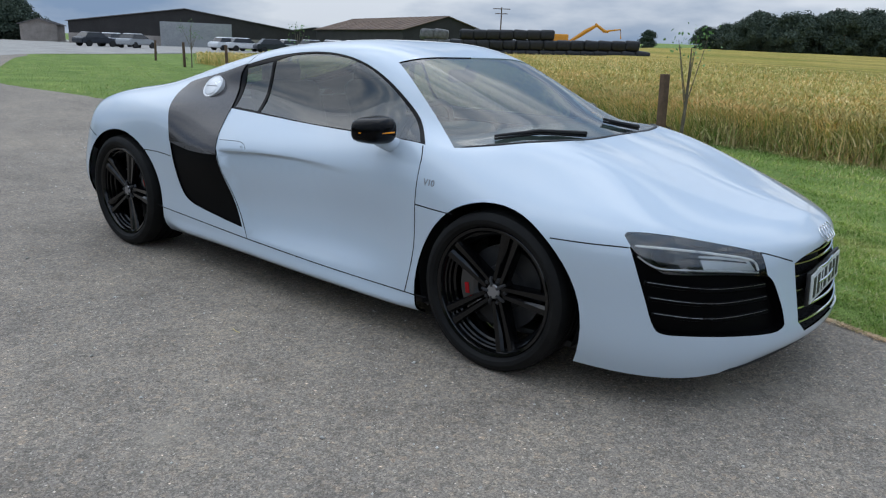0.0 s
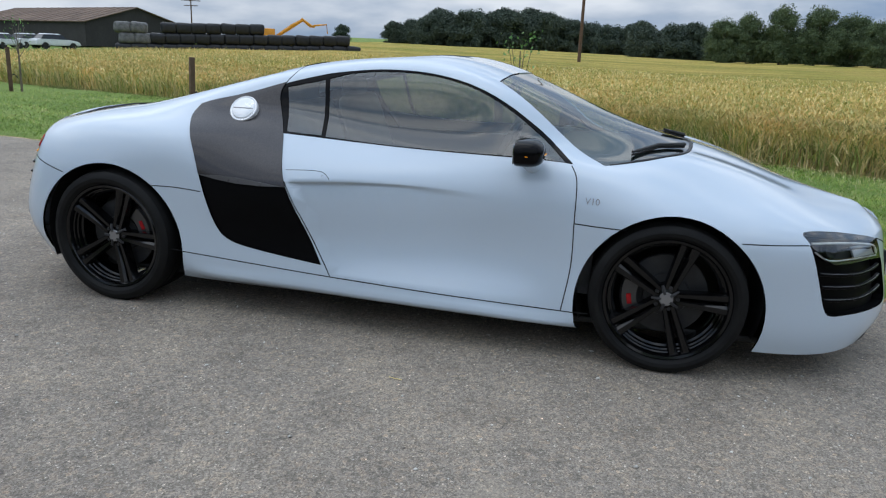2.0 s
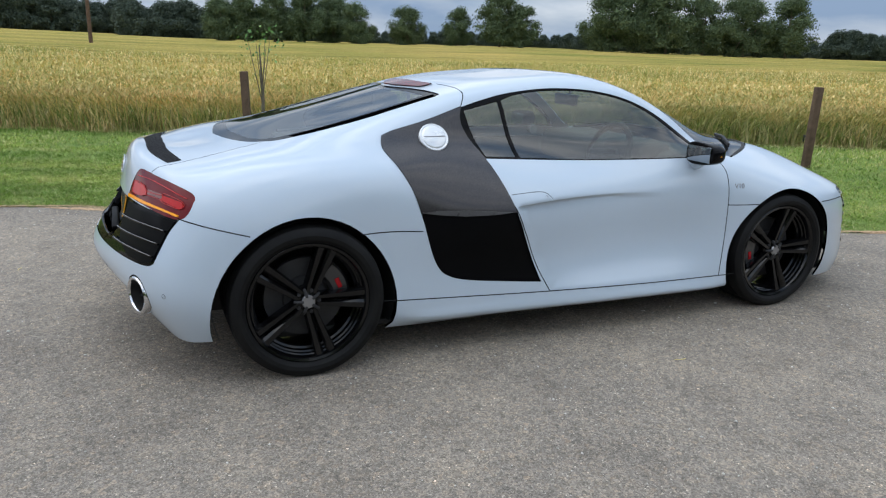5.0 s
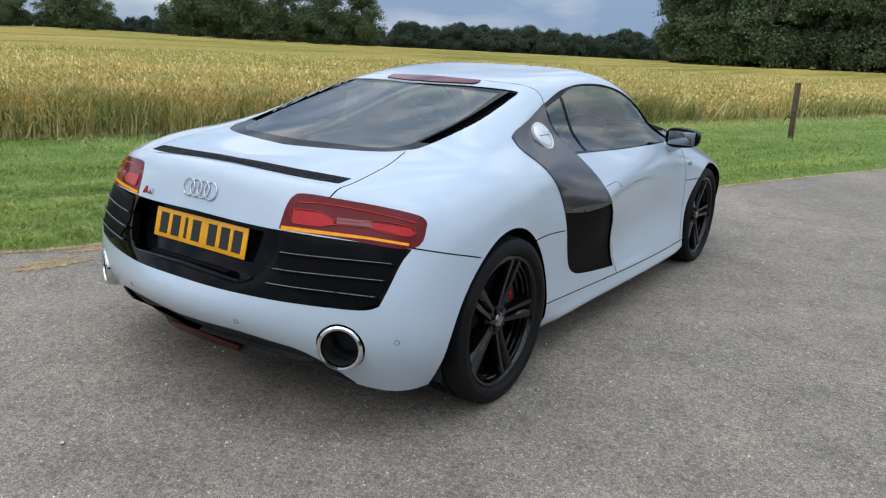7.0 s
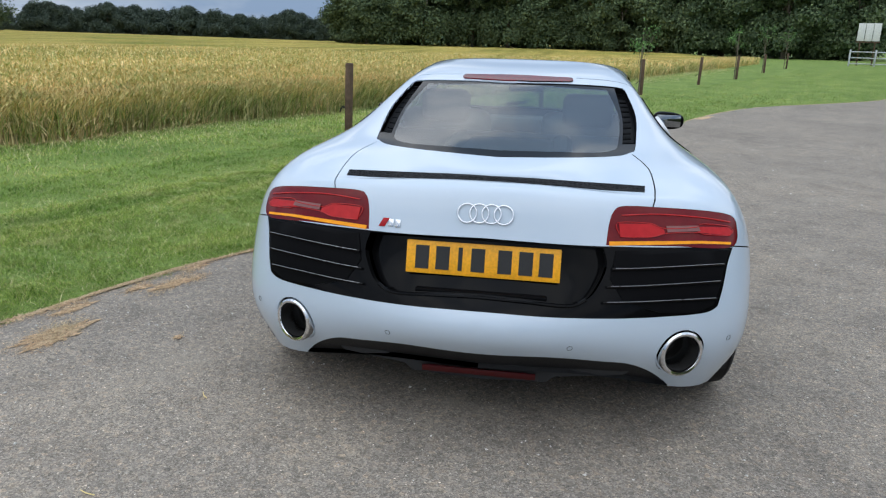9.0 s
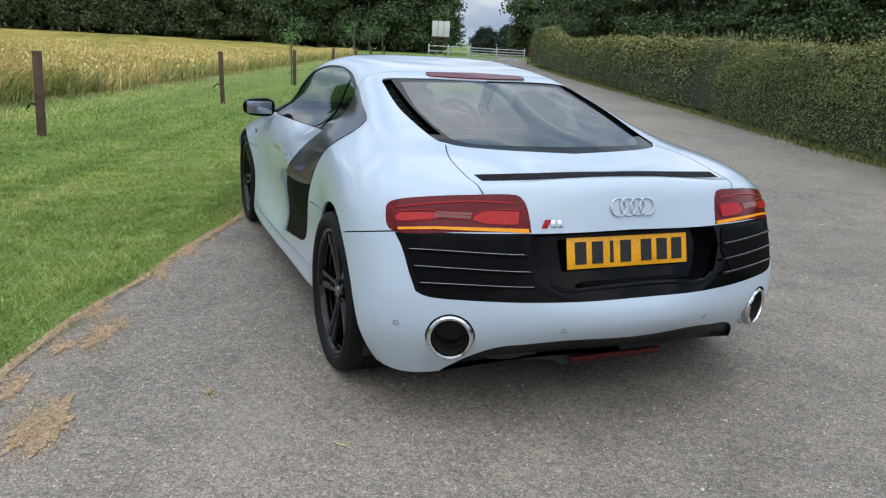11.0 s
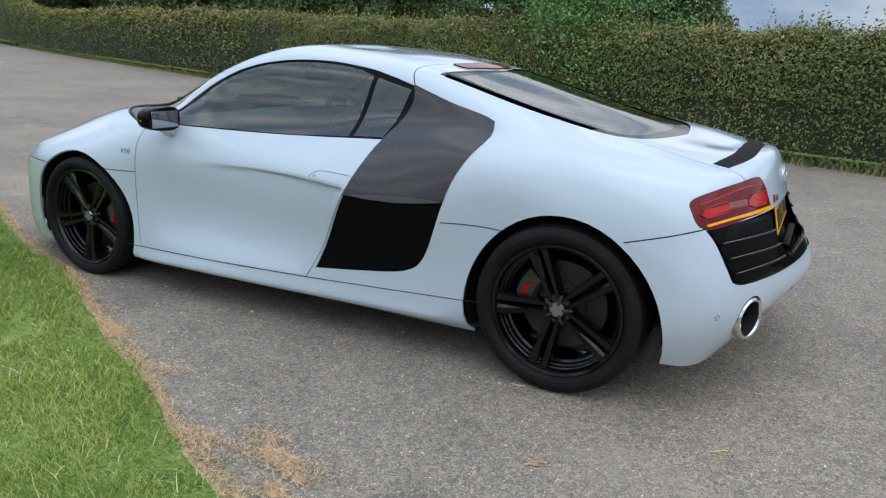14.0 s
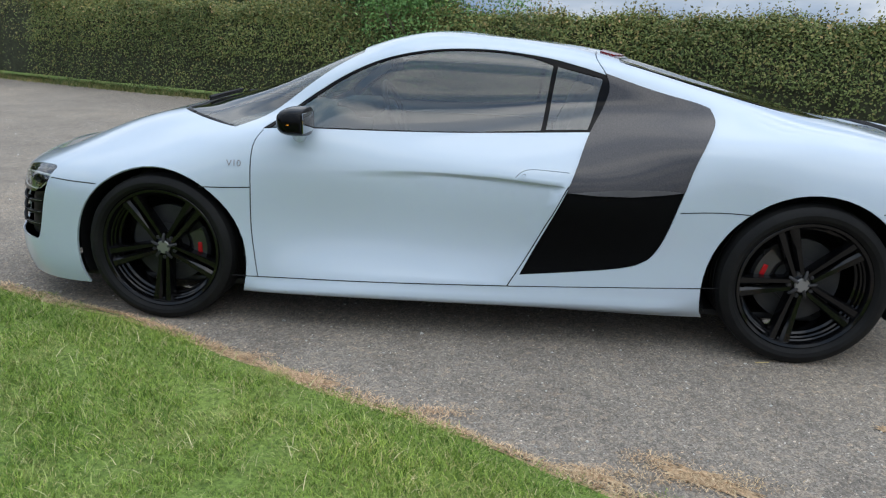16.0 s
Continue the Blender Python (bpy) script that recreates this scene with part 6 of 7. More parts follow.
def patch_on_body(poly, off, side, thick=0.004):
    """A small shaped piece lying on the body surface."""
    v, f = cdt_sheet([(a * 6, b) for a, b in poly], 0.3)
    bm = bmesh.new()
    top = [bm.verts.new(on_body(a / 6, b, off, side)[0]) for a, b in v]
    for t in f:
        bm.faces.new([top[i] for i in t])
    geo = bmesh.ops.extrude_face_region(bm, geom=bm.faces[:])
    n = on_body(*poly[0], 0, side)[1]
    bmesh.ops.translate(bm, vec=-n * thick, verts=[g for g in geo["geom"] if isinstance(g, bmesh.types.BMVert)])
    return bm


# ---- the sports car ----
def lathe_bm(profile, seg=64, axis_y=True):
    """Turns (radius, along) points round the y axis."""
    bm = bmesh.new()
    rings = []
    for k in range(seg):
        a = 2 * math.pi * k / seg
        rings.append([bm.verts.new((r * math.cos(a), y, r * math.sin(a))) for r, y in profile])
    for k in range(seg):
        r0, r1 = rings[k], rings[(k + 1) % seg]
        for i in range(len(profile) - 1):
            bm.faces.new((r0[i], r0[i + 1], r1[i + 1], r1[i]))
    return bm


def spoke_bm(a, side):
    """One of a pair of straight parallel spokes: narrow and raised at the hub, flaring to a flat facet at the rim."""
    bm = bmesh.new()
    axis, across = Vector((math.cos(a), 0, math.sin(a))), Vector((-math.sin(a), 0, math.cos(a)))
    rows = []
    for t in np.linspace(0, 1, 8):
        r = 0.040 + (0.243 - 0.040) * t
        off = side * (0.0135 + 0.0125 * t)
        w = 0.025 + 0.016 * t ** 1.3
        y = -0.030 + 0.022 * t ** 1.4
        c = axis * r + across * off
        prof = ((-0.5, -0.055), (-0.5, -0.013), (-0.22, 0.0), (0.34, 0.002), (0.5, -0.012), (0.5, -0.055))
        rows.append([bm.verts.new(c + across * (q * w * side) + Vector((0, y + d * (1 - 0.3 * t), 0))) for q, d in prof])
    for q0, q1 in zip(rows, rows[1:]):
        for i in range(6):
            f = (q0[i], q0[(i + 1) % 6], q1[(i + 1) % 6], q1[i])
            bm.faces.new(f if side > 0 else f[::-1])
    bm.faces.new(rows[0])
    bm.faces.new(rows[-1][::-1])
    bmesh.ops.recalc_face_normals(bm, faces=bm.faces[:])
    return bm


WHEEL_MESHES = {}


def wheel_piece(key, maker, material, name, parent, m=None, label=""):
    """A wheel's piece; alike wheels share the mesh."""
    if key not in WHEEL_MESHES:
        ob = part(name, maker(), material, parent, label, sharp=28)
        WHEEL_MESHES[key] = ob.data
    else:
        ob = new(name, WHEEL_MESHES[key])
        ob.parent = parent
        if label:
            ob["label"] = label
    if m is not None:
        ob.matrix_basis = m
    return ob


def build_wheel(car, x, side, radius, width, rear):
    key = "rear" if rear else "front"
    rr = 0.254
    face = 0.930 if rear else 0.922
    spin = (2 if rear else 12) if side > 0 else (32 if rear else 35)
    m = pose(x, side * face, radius - 0.003, 0, 0, 0 if side > 0 else 180) @ pose(0, 0, 0, 0, spin, 0)

    def rim():
        prof = [(rr + 0.004, -0.006), (rr + 0.006, 0.0), (rr + 0.001, 0.004), (rr - 0.010, 0.0), (rr - 0.016, -0.010), (rr - 0.018, -0.022), (rr - 0.023, -0.026), (rr - 0.024, -0.040), (rr - 0.030, -0.044), (rr - 0.032, -0.062), (rr - 0.040, -0.068), (rr - 0.043, -0.12), (rr - 0.026, -width + 0.06), (rr + 0.004, -width + 0.03)]
        return lathe_bm(prof, 72)
    wheel = wheel_piece("rim" + key, rim, M_WHEEL, "wheel", car, m, "gloss black alloy wheel with five twin spokes")

    def tyre():
        h = radius - rr
        prof = [(rr + 0.002, -0.004), (rr + 0.010, 0.006), (rr + h * 0.28, 0.0155), (rr + h * 0.5, 0.019), (rr + h * 0.72, 0.014), (rr + h * 0.9, 0.002), (radius - 0.004, -0.014), (radius, -0.03)]
        tread = []
        n = 5
        for i in range(n):
            y0, y1 = -0.03 - (width - 0.06) * i / n, -0.03 - (width - 0.06) * (i + 1) / n
            tread += [(radius, y1 + 0.009), (radius - 0.006, y1 + 0.008), (radius - 0.006, y1 + 0.001), (radius, y1)]
        prof += tread + [(radius - 0.006, -width + 0.018), (rr + h * 0.5, -width - 0.006), (rr + 0.004, -width + 0.02)]
        return lathe_bm(prof, 84)
    wheel_piece("tyre" + key, tyre, M_TYRE, "tyre", wheel, None, "black low-profile tyre")

    for k in range(5):
        for s in (-1, 1):
            def one(k=k, s=s):
                return spoke_bm(radians(70 + 72 * k), s)
            wheel_piece(f"spoke{k}{s}", one, M_WHEEL, "spoke", wheel)

    def hub():
        return lathe_bm([(0.0, -0.022), (0.027, -0.023), (0.031, -0.026), (0.033, -0.032), (0.052, -0.038), (0.060, -0.05), (0.06, -0.08)], 40)
    wheel_piece("hub", hub, M_WHEEL, "hub", wheel)
    wheel_piece("cap", lambda: lathe_bm([(0.0, -0.018), (0.026, -0.0185), (0.029, -0.023)], 32), M_STEEL, "hub_cap", wheel, None, "grey metal hub cap")
    for k in range(5):
        a = radians(70 + 36 + 72 * k)
        c, q = math.cos(a), math.sin(a)
        wheel_piece(f"prong{k}", lambda: tube_bm([(0.02 * c, -0.023, 0.02 * q), (0.045 * c, -0.024, 0.045 * q), (0.058 * c, -0.031, 0.058 * q)], [0.0075, 0.007, 0.0055], 8), M_DISC, "hub_prong", wheel, None, "dark metal hub prong")
        wheel_piece("nut", lambda: lathe_bm([(0.0, 0.006), (0.007, 0.005), (0.009, 0.0), (0.009, -0.02)], 8), M_DISC, "wheel_bolt", wheel, pose(0.047 * math.cos(a + 0.628), -0.034, 0.047 * math.sin(a + 0.628)))

    def disc():
        return lathe_bm([(0.055, -0.085), (0.09, -0.085), (0.095, -0.10), (0.17, -0.10), (0.17, -0.125), (0.06, -0.125)], 60)
    wheel_piece("disc", disc, M_DISC, "brake_disc", wheel, None, "dark steel brake disc")
    a = radians(((18 if rear else 180) if side > 0 else (157 if rear else -10)) + spin)

    def caliper():
        bm = bmesh.new()
        rows = []
        for t in np.linspace(-0.5, 0.5, 9):
            rows.append([bm.verts.new((r * math.cos(t), y, r * math.sin(t))) for r, y in ((0.105, -0.07), (0.12, -0.058), (0.18, -0.058), (0.19, -0.07), (0.19, -0.14), (0.105, -0.14))])
        for q0, q1 in zip(rows, rows[1:]):
            for i in range(6):
                bm.faces.new((q0[i], q0[(i + 1) % 6], q1[(i + 1) % 6], q1[i]))
        bm.faces.new(rows[0])
        bm.faces.new(rows[-1][::-1])
        return bm
    turn = pose(0, 0, 0, 0, -math.degrees(a), 0)
    wheel_piece("caliper", caliper, M_CALIPER, "brake_caliper", wheel, turn)
    wheel_piece("calbadge", lambda: box_bm((0.02, 0.003, 0.045), (0.15, -0.056, 0), 0.002), M_RED, "caliper_badge", wheel, turn, "small red caliper badge")
    return wheel


def build_interior(car):
    tub = join_bm(box_bm((1.75, 1.5, 0.04), (0.15, 0, 0.28)), box_bm((0.06, 1.45, 0.62), (-0.62, 0, 0.6)), *[box_bm((1.7, 0.05, 0.5), (0.15, s * 0.78, 0.52)) for s in (-1, 1)])
    part("cabin_tub", tub, M_LEATHER, car)
    part("parcel_shelf", box_bm((0.95, 1.1, 0.05), (-1.05, 0, 0.80), 0.02), M_LEATHER, car)
    eng = join_bm(box_bm((0.5, 0.42, 0.08), (-1.0, 0, 0.86), 0.03), *[tube_bm([(-1.2, s * 0.24, 0.86), (-0.8, s * 0.24, 0.88)], [0.05, 0.05], 10) for s in (-1, 1)])
    part("engine_cover", eng, M_SATIN, car)
    dash = box_bm((0.42, 1.42, 0.2), (0.92, 0, 0.74), 0.07, None, 4)
    part("dashboard", dash, M_LEATHER, car, "dark dashboard")
    part("instrument_hood", box_bm((0.22, 0.36, 0.1), (0.72, -0.36, 0.83), 0.04, None, 3), M_LEATHER, car)
    part("centre_console", box_bm((0.9, 0.22, 0.3), (0.25, 0, 0.45), 0.05, None, 3), M_LEATHER, car)
    # steering wheel on the right-hand side
    ring = bmesh.new()
    for i in range(40):
        a = 2 * math.pi * i / 40
        for j in range(10):
            b = 2 * math.pi * j / 10
            r = 0.178 + 0.016 * math.cos(b)
            ring.verts.new((0.016 * math.sin(b), r * math.cos(a), r * math.sin(a)))
    ring.verts.ensure_lookup_table()
    for i in range(40):
        for j in range(10):
            ring.faces.new([ring.verts[((i + p) % 40) * 10 + (j + q) % 10] for p, q in ((0, 0), (1, 0), (1, 1), (0, 1))])
    ring = join_bm(ring, box_bm((0.04, 0.12, 0.10), (0.02, 0, 0), 0.02), box_bm((0.02, 0.34, 0.03), (0.01, 0, 0.0), 0.005), box_bm((0.02, 0.03, 0.17), (0.01, 0, -0.09), 0.005))
    bmesh.ops.transform(ring, matrix=Matrix.Translation((0.52, -0.36, 0.80)) @ Matrix.Rotation(radians(22), 4, "Y"), verts=ring.verts)
    part("steering_wheel", ring, M_SATIN, car, "black steering wheel")
    for s in (-1, 1):
        back = box_bm((0.12, 0.46, 0.62), (0, 0, 0.31), 0.055, None, 4)
        bmesh.ops.transform(back, matrix=Matrix.Translation((-0.32, s * 0.36, 0.42)) @ Matrix.Rotation(radians(-20), 4, "Y"), verts=back.verts)
        base = box_bm((0.5, 0.48, 0.16), (-0.02, s * 0.36, 0.40), 0.06, None, 4)
        bol = [box_bm((0.46, 0.09, 0.14), (-0.02, s * 0.36 + q * 0.21, 0.46), 0.04, None, 3) for q in (-1, 1)]
        seat = part("seat", join_bm(back, base, *bol), M_PALELEATHER, car, "grey leather bucket seat")
        head = box_bm((0.09, 0.25, 0.17), (-0.545, s * 0.36, 1.02), 0.04, None, 4)
        part("headrest", head, M_LEATHER, seat)
    part("inner_mirror", join_bm(box_bm((0.03, 0.22, 0.065), (0.46, 0, 1.08), 0.012, None, 3), tube_bm([(0.47, 0, 1.10), (0.50, 0, 1.135)], [0.008, 0.008], 6)), M_SATIN, car)
    part("headlining", box_bm((0.62, 0.70, 0.02), (-0.06, 0, 1.165), 0.008), M_LEATHER, car)


def text_mesh(name, body, size, material, parent, m, extrude=0.001):
    cu = bpy.data.curves.new(name, "FONT")
    cu.body, cu.size, cu.extrude, cu.align_x, cu.align_y = body, size, extrude, "CENTER", "CENTER"
    tmp = bpy.data.objects.new(name, cu)
    scene.collection.objects.link(tmp)
    me = bpy.data.meshes.new_from_object(tmp.evaluated_get(bpy.context.evaluated_depsgraph_get()))
    bpy.data.objects.remove(tmp)
    me.materials.clear()
    me.materials.append(material)
    ob = new(name, me)
    ob.parent = parent
    ob.matrix_basis = m
    return ob


def frame_on(u, v, off, side, along=None):
    """A pose on the body: x runs along the flank as read from outside, z points out."""
    p, n = on_body(u, v, off, side)
    up = Vector((0, 0, 1))
    up = (up - n * up.dot(n)).normalized()
    xx = up.cross(n).normalized()
    return Matrix(((xx.x, up.x, n.x, p.x), (xx.y, up.y, n.y, p.y), (xx.z, up.z, n.z, p.z), (0, 0, 0, 1)))


def torus_bm(r, t, seg=36, sub=8):
    bm = bmesh.new()
    for i in range(seg):
        a = 2 * math.pi * i / seg
        for j in range(sub):
            b = 2 * math.pi * j / sub
            q = r + t * math.cos(b)
            bm.verts.new((q * math.cos(a), q * math.sin(a), t * 0.7 * math.sin(b)))
    bm.verts.ensure_lookup_table()
    for i in range(seg):
        for j in range(sub):
            bm.faces.new([bm.verts[((i + p) % seg) * sub + (j + q) % sub] for p, q in ((0, 0), (1, 0), (1, 1), (0, 1))])
    return bm


def rear_edge(v):
    """Where the black rear trim ends at the corner, at a height v."""
    q = sorted((b, a) for a, b in BLACK_REAR[4:9])
    return float(np.interp(v, [a for a, _ in q], [b for _, b in q]))


def build_car():
    car = thing("sports_car", "glossy white two-door sports coupe with black side blades and black wheels", "car")
    # skin
    panel("bonnet", ["bonnet"], M_PAINT, car)
    panel("front_bumper", ["front_bumper"], M_PAINT, car)
    panel("rear_bumper", ["rear_bumper"], M_PAINT, car)
    panel("roof", ["roof"], M_PAINT, car)
    tailgate = panel("tailgate", ["tailgate"], M_PAINT, car)
    panel("tail_panel", ["tail_panel"], M_PAINT, car)
    panel("rear_header", ["rear_header"], M_PAINT, car)
    for s in (1, -1):
        for k in range(len(BANDS)):
            panel("panel_gap", [f"gap{k}"], M_GAP, car, -0.006, 0.0, (s,), "dark gap between body panels")
    panel("rear_glass", ["rear_glass"], M_SCREEN, car, -0.004, 0.004, label="tinted sloping rear window")
    panel("glass_border", ["rear_window"], M_PIANO, car, -0.004, 0.006, label="black printed border of the rear window")
    panel("windscreen", ["screen"], M_SCREEN, car, -0.004, 0.006, label="sloping windscreen glass")
    panel("brake_light", ["brake_lamp"], M_TAILLENS, car, 0.006, 0.014, label="slim red high-level brake light")
    panel("deck_grille", ["slot"], M_MESH, tailgate, 0.002, 0.006, label="black mesh strip across the tail")
    lower = panel("rear_diffuser", ["diffuser"], M_SATIN, car, -0.02, -0.018, label="satin black rear diffuser")
    back = panel("rear_panel", ["panel_rear"], M_PIANO, car, -0.062, -0.060, label="gloss black panel behind the number plate")
    panel("nose_grille", ["grille"], M_MESH, car, -0.065, -0.06)
    for s, nm in ((1, "left"), (-1, "right")):
        sd = (s,)
        panel("rear_quarter", ["rear_quarter"], M_PAINT, car, sides=sd)
        panel("front_wing", ["front_wing"], M_PAINT, car, sides=sd)
        panel("sill", ["sill"], M_PAINT, car, sides=sd)
        door = panel("door", ["door"], M_PAINT, car, sides=sd)
        panel("window_trim", ["window"], M_PIANO, car, -0.002, 0.006, sd, "gloss black window surround")
        panel("door_glass", ["door_glass"], M_GLASS, door, -0.005, 0.004, sd, "tinted side window")
        panel("quarter_glass", ["quarter_glass"], M_GLASS, car, -0.005, 0.004, sd, "small tinted quarter window")
        blade = panel("side_blade", ["blade"], M_CARBON, car, 0.004, 0.02, sd, "dark carbon side blade")
        panel("blade_intake", ["blade_intake"], M_INTAKE, blade, -0.008, 0.02, sd, "black air intake in the blade")
        # lens-shaped lip patch; its pale tone is the edge's highlight put into colour
        part("blade_lip", patch_on_body([(1.862, 3.10), (1.95, 3.11), (2.08, 3.07), (2.2, 3.0), (2.296, 2.935), (2.2, 2.935), (2.065, 2.965), (1.95, 3.03)], 0.005, s, 0.012), M_LIP, blade, "lower lip of the blade with its highlight painted pale grey")
        panel("vent", ["vent"], M_INTAKE, car, -0.03, -0.028, sd)
        for k in range(11):
            t = (k + 0.5) / 11
            a = (2.05 + (1.40 - 2.05) * t, 6.24 + (5.94 - 6.24) * t + 0.02)
            b = (2.04 + (1.375 - 2.04) * t, 6.40 + (6.08 - 6.40) * t)
            part("louvre", rod_on_body([a, b], -0.020, 0.004, s, 5), M_INTAKE, car)
        # rear lamp
        tail = panel("tail_light", ["tail"], M_TAILLENS, car, -0.001, 0.012, sd, "dark red tail light with bright bars")
        part("light_bar", patch_on_body([(0.455, 3.46), (0.455, 3.66), (0.56, 3.66), (0.60, 3.56), (0.60, 3.50), (0.56, 3.46)], 0.003, s), M_TAILGLOW, tail, "bright red light bar")
        part("light_bar", patch_on_body([(0.72, 3.50), (0.72, 3.60), (0.87, 3.60), (0.885, 3.52), (0.86, 3.44)], 0.003, s), M_TAILGLOW, tail, "bright red light bar")
        part("light_line", rod_on_body([(0.47, 3.80), (0.60, 3.84), (0.75, 3.79), (0.90, 3.71)], 0.0005, 0.0025, s), M_TAILGLOW, tail)
        for run in ([(0.452, 3.50), (0.452, 3.67), (0.555, 3.67), (0.605, 3.58), (0.715, 3.59), (0.75, 3.65), (0.87, 3.62), (0.888, 3.52), (0.86, 3.44)], [(0.46, 3.46), (0.555, 3.455), (0.605, 3.50), (0.715, 3.50), (0.75, 3.46), (0.85, 3.44)]):
            part("light_guide", rod_on_body(run, 0.003, 0.0014, s), M_TAILLINE, tail, "thin glowing red light guide")
        part("reverse_lamp", patch_on_body([(0.61, 3.52), (0.61, 3.62), (0.73, 3.62), (0.73, 3.52)], 0.0032, s), M_PINK, tail, "grey reversing lamp")
        part("indicator", patch_on_body([(0.418, 3.338), (0.418, 3.395), (0.60, 3.385), (0.72, 3.36), (0.855, 3.326), (0.85, 3.285), (0.72, 3.318), (0.60, 3.335)], 0.0045, s, 0.008), M_AMBER, tail, "amber indicator strip")
        # rear grilles
        gr = panel("rear_grille", ["black_rear"], M_PIANO, car, -0.003, 0.03, sd, "gloss black lower rear trim", only=None)
        part("grille_mesh", patch_on_body([(0.44, 3.27), (0.60, 3.27), (rear_edge(3.2) - 0.015, 3.2), (rear_edge(2.95) - 0.015, 2.95), (rear_edge(2.62) - 0.015, 2.62), (rear_edge(2.4) - 0.018, 2.4), (0.67, 2.30), (0.56, 2.33), (0.46, 2.55), (0.42, 2.9)], 0.0008, s), M_INTAKE, gr, "black honeycomb grille")
        for v0, v1, u0 in ((3.02, 2.98, 0.425), (2.77, 2.74, 0.41), (2.53, 2.50, 0.40)):
            part("grille_slat", rod_on_body([(u0, v0), (0.58, (v0 + v1) / 2 + 0.01), (rear_edge(v1) - 0.02, v1)], 0.006, 0.005, s), M_PIANO, gr)
            part("slat_edge", rod_on_body([(u0 + 0.01, v0 + 0.012), (0.58, (v0 + v1) / 2 + 0.022), (rear_edge(v1) - 0.028, v1 + 0.012)], 0.0112, 0.0012, s, 5), M_STEEL, gr)
        # exhaust
        axis = Matrix.Translation((-1.958, s * 0.676, 0.353)) @ Matrix.Rotation(radians(90 - 24 * s), 4, "Z")
        bm = lathe_bm([(0.060, -0.08), (0.062, 0.004), (0.066, 0.012), (0.073, 0.014), (0.079, 0.009), (0.081, 0.0), (0.081, -0.05)], 48)
        bmesh.ops.transform(bm, matrix=axis, verts=bm.verts)
        pipe = part("exhaust_tip", bm, M_CHROME, car, "round chrome exhaust tip")
        bm = lathe_bm([(0.0, -0.12), (0.060, -0.12), (0.0615, 0.006)], 40)
        bmesh.ops.transform(bm, matrix=axis, verts=bm.verts)
        part("exhaust_pipe", bm, M_PIPE, pipe)
        bm = lathe_bm([(0.0795, -0.016), (0.083, -0.018), (0.0845, -0.030), (0.0848, -0.09)], 40)
        bmesh.ops.transform(bm, matrix=axis, verts=bm.verts)
        part("exhaust_surround", bm, M_PAINT, pipe, "body-coloured collar round the exhaust")
        for u, v in ((0.312, 1.496), (0.79, 1.75)):
            bm = torus_bm(0.009, 0.0009, 20, 5)
            bmesh.ops.transform(bm, matrix=frame_on(u, v, 0.0005, s), verts=bm.verts)
            part("parking_sensor", bm, M_SATIN, car)
        # front lamp and intake
        intake = panel("front_intake", ["intake"], M_INTAKE, car, -0.045, -0.043, sd, "black front air intake")
        for v0 in (2.28, 2.0, 1.72):
            part("intake_slat", rod_on_body([(4.585 + (2.28 - v0) * 0.055, v0), (4.82, v0 - 0.05), (5.05, v0 + 0.06)], -0.012, 0.009, s), M_INTAKE, intake)
            # thin steel rod added to draw the highlight along the black slat's edge
            part("slat_edge", rod_on_body([(4.592 + (2.28 - v0) * 0.055, v0 + 0.025), (4.82, v0 - 0.025), (5.045, v0 + 0.085)], -0.004, 0.0008, s, 5), M_STEEL, intake)
        lamp = panel("headlight", ["headlamp"], M_SATIN, car, -0.03, -0.027, sd, "headlight with silver bezel and clear lens")
        panel("lamp_lens", ["headlamp"], M_CLEAR, lamp, -0.001, 0.004, sd)
        part("lamp_bezel", rod_on_body([(4.56, 2.80), (4.63, 2.60), (4.75, 2.62), (4.9, 2.66), (5.02, 2.64)], -0.008, 0.0035, s), M_LAMP, lamp)
        part("light_guide", rod_on_body([(4.55, 3.03), (4.7, 3.12), (4.85, 3.14), (4.99, 3.02), (5.02, 2.7)], -0.007, 0.0045, s), M_WHITEBOARD, lamp, "white daytime light guide")
        part("lamp_reflector", patch_on_body([(4.80, 2.66), (4.79, 3.02), (4.86, 3.08), (4.985, 3.02), (5.015, 2.68)], -0.014, s, 0.006), M_LAMP, lamp, "silver reflector block")
        part("lamp_brow", patch_on_body([(4.515, 3.2), (4.535, 3.33), (4.671, 3.48), (4.842, 3.535), (4.995, 3.40), (4.99, 3.22), (4.84, 3.30), (4.67, 3.24)], -0.003, s), M_PIANO, lamp)
        bm = lathe_bm([(0.0, 0.0), (0.03, 0.006), (0.036, -0.01)], 24)
        bmesh.ops.transform(bm, matrix=frame_on(4.65, 2.87, -0.016, s) @ Matrix.Rotation(radians(90), 4, "X"), verts=bm.verts)
        part("projector", bm, M_PIANO, lamp)
        part("lamp_divider", patch_on_body([(4.60, 2.78), (4.60, 2.98), (4.67, 3.03), (4.70, 2.98), (4.70, 2.78), (4.66, 2.72)], -0.022, s, 0.004), M_PIANO, lamp)
        part("lamp_divider", patch_on_body([(4.72, 2.93), (4.85, 2.99), (4.97, 2.95), (4.975, 2.90), (4.85, 2.93), (4.725, 2.87)], -0.011, s, 0.004), M_PIANO, lamp)
        # mirror
        mx, my, mz = 0.700, s * 0.928, 0.880
        bm = bmesh.new()
        bmesh.ops.create_uvsphere(bm, u_segments=28, v_segments=18, radius=1.0)
        for v in bm.verts:
            x, y, z = v.co
            sx = lambda q, p: math.copysign(abs(q) ** p, q)
            x, y, z = sx(x, 0.7), sx(y, 0.62), sx(z, 0.7)
            if x < -0.45:
                x = -0.45 + (x + 0.45) * 0.1
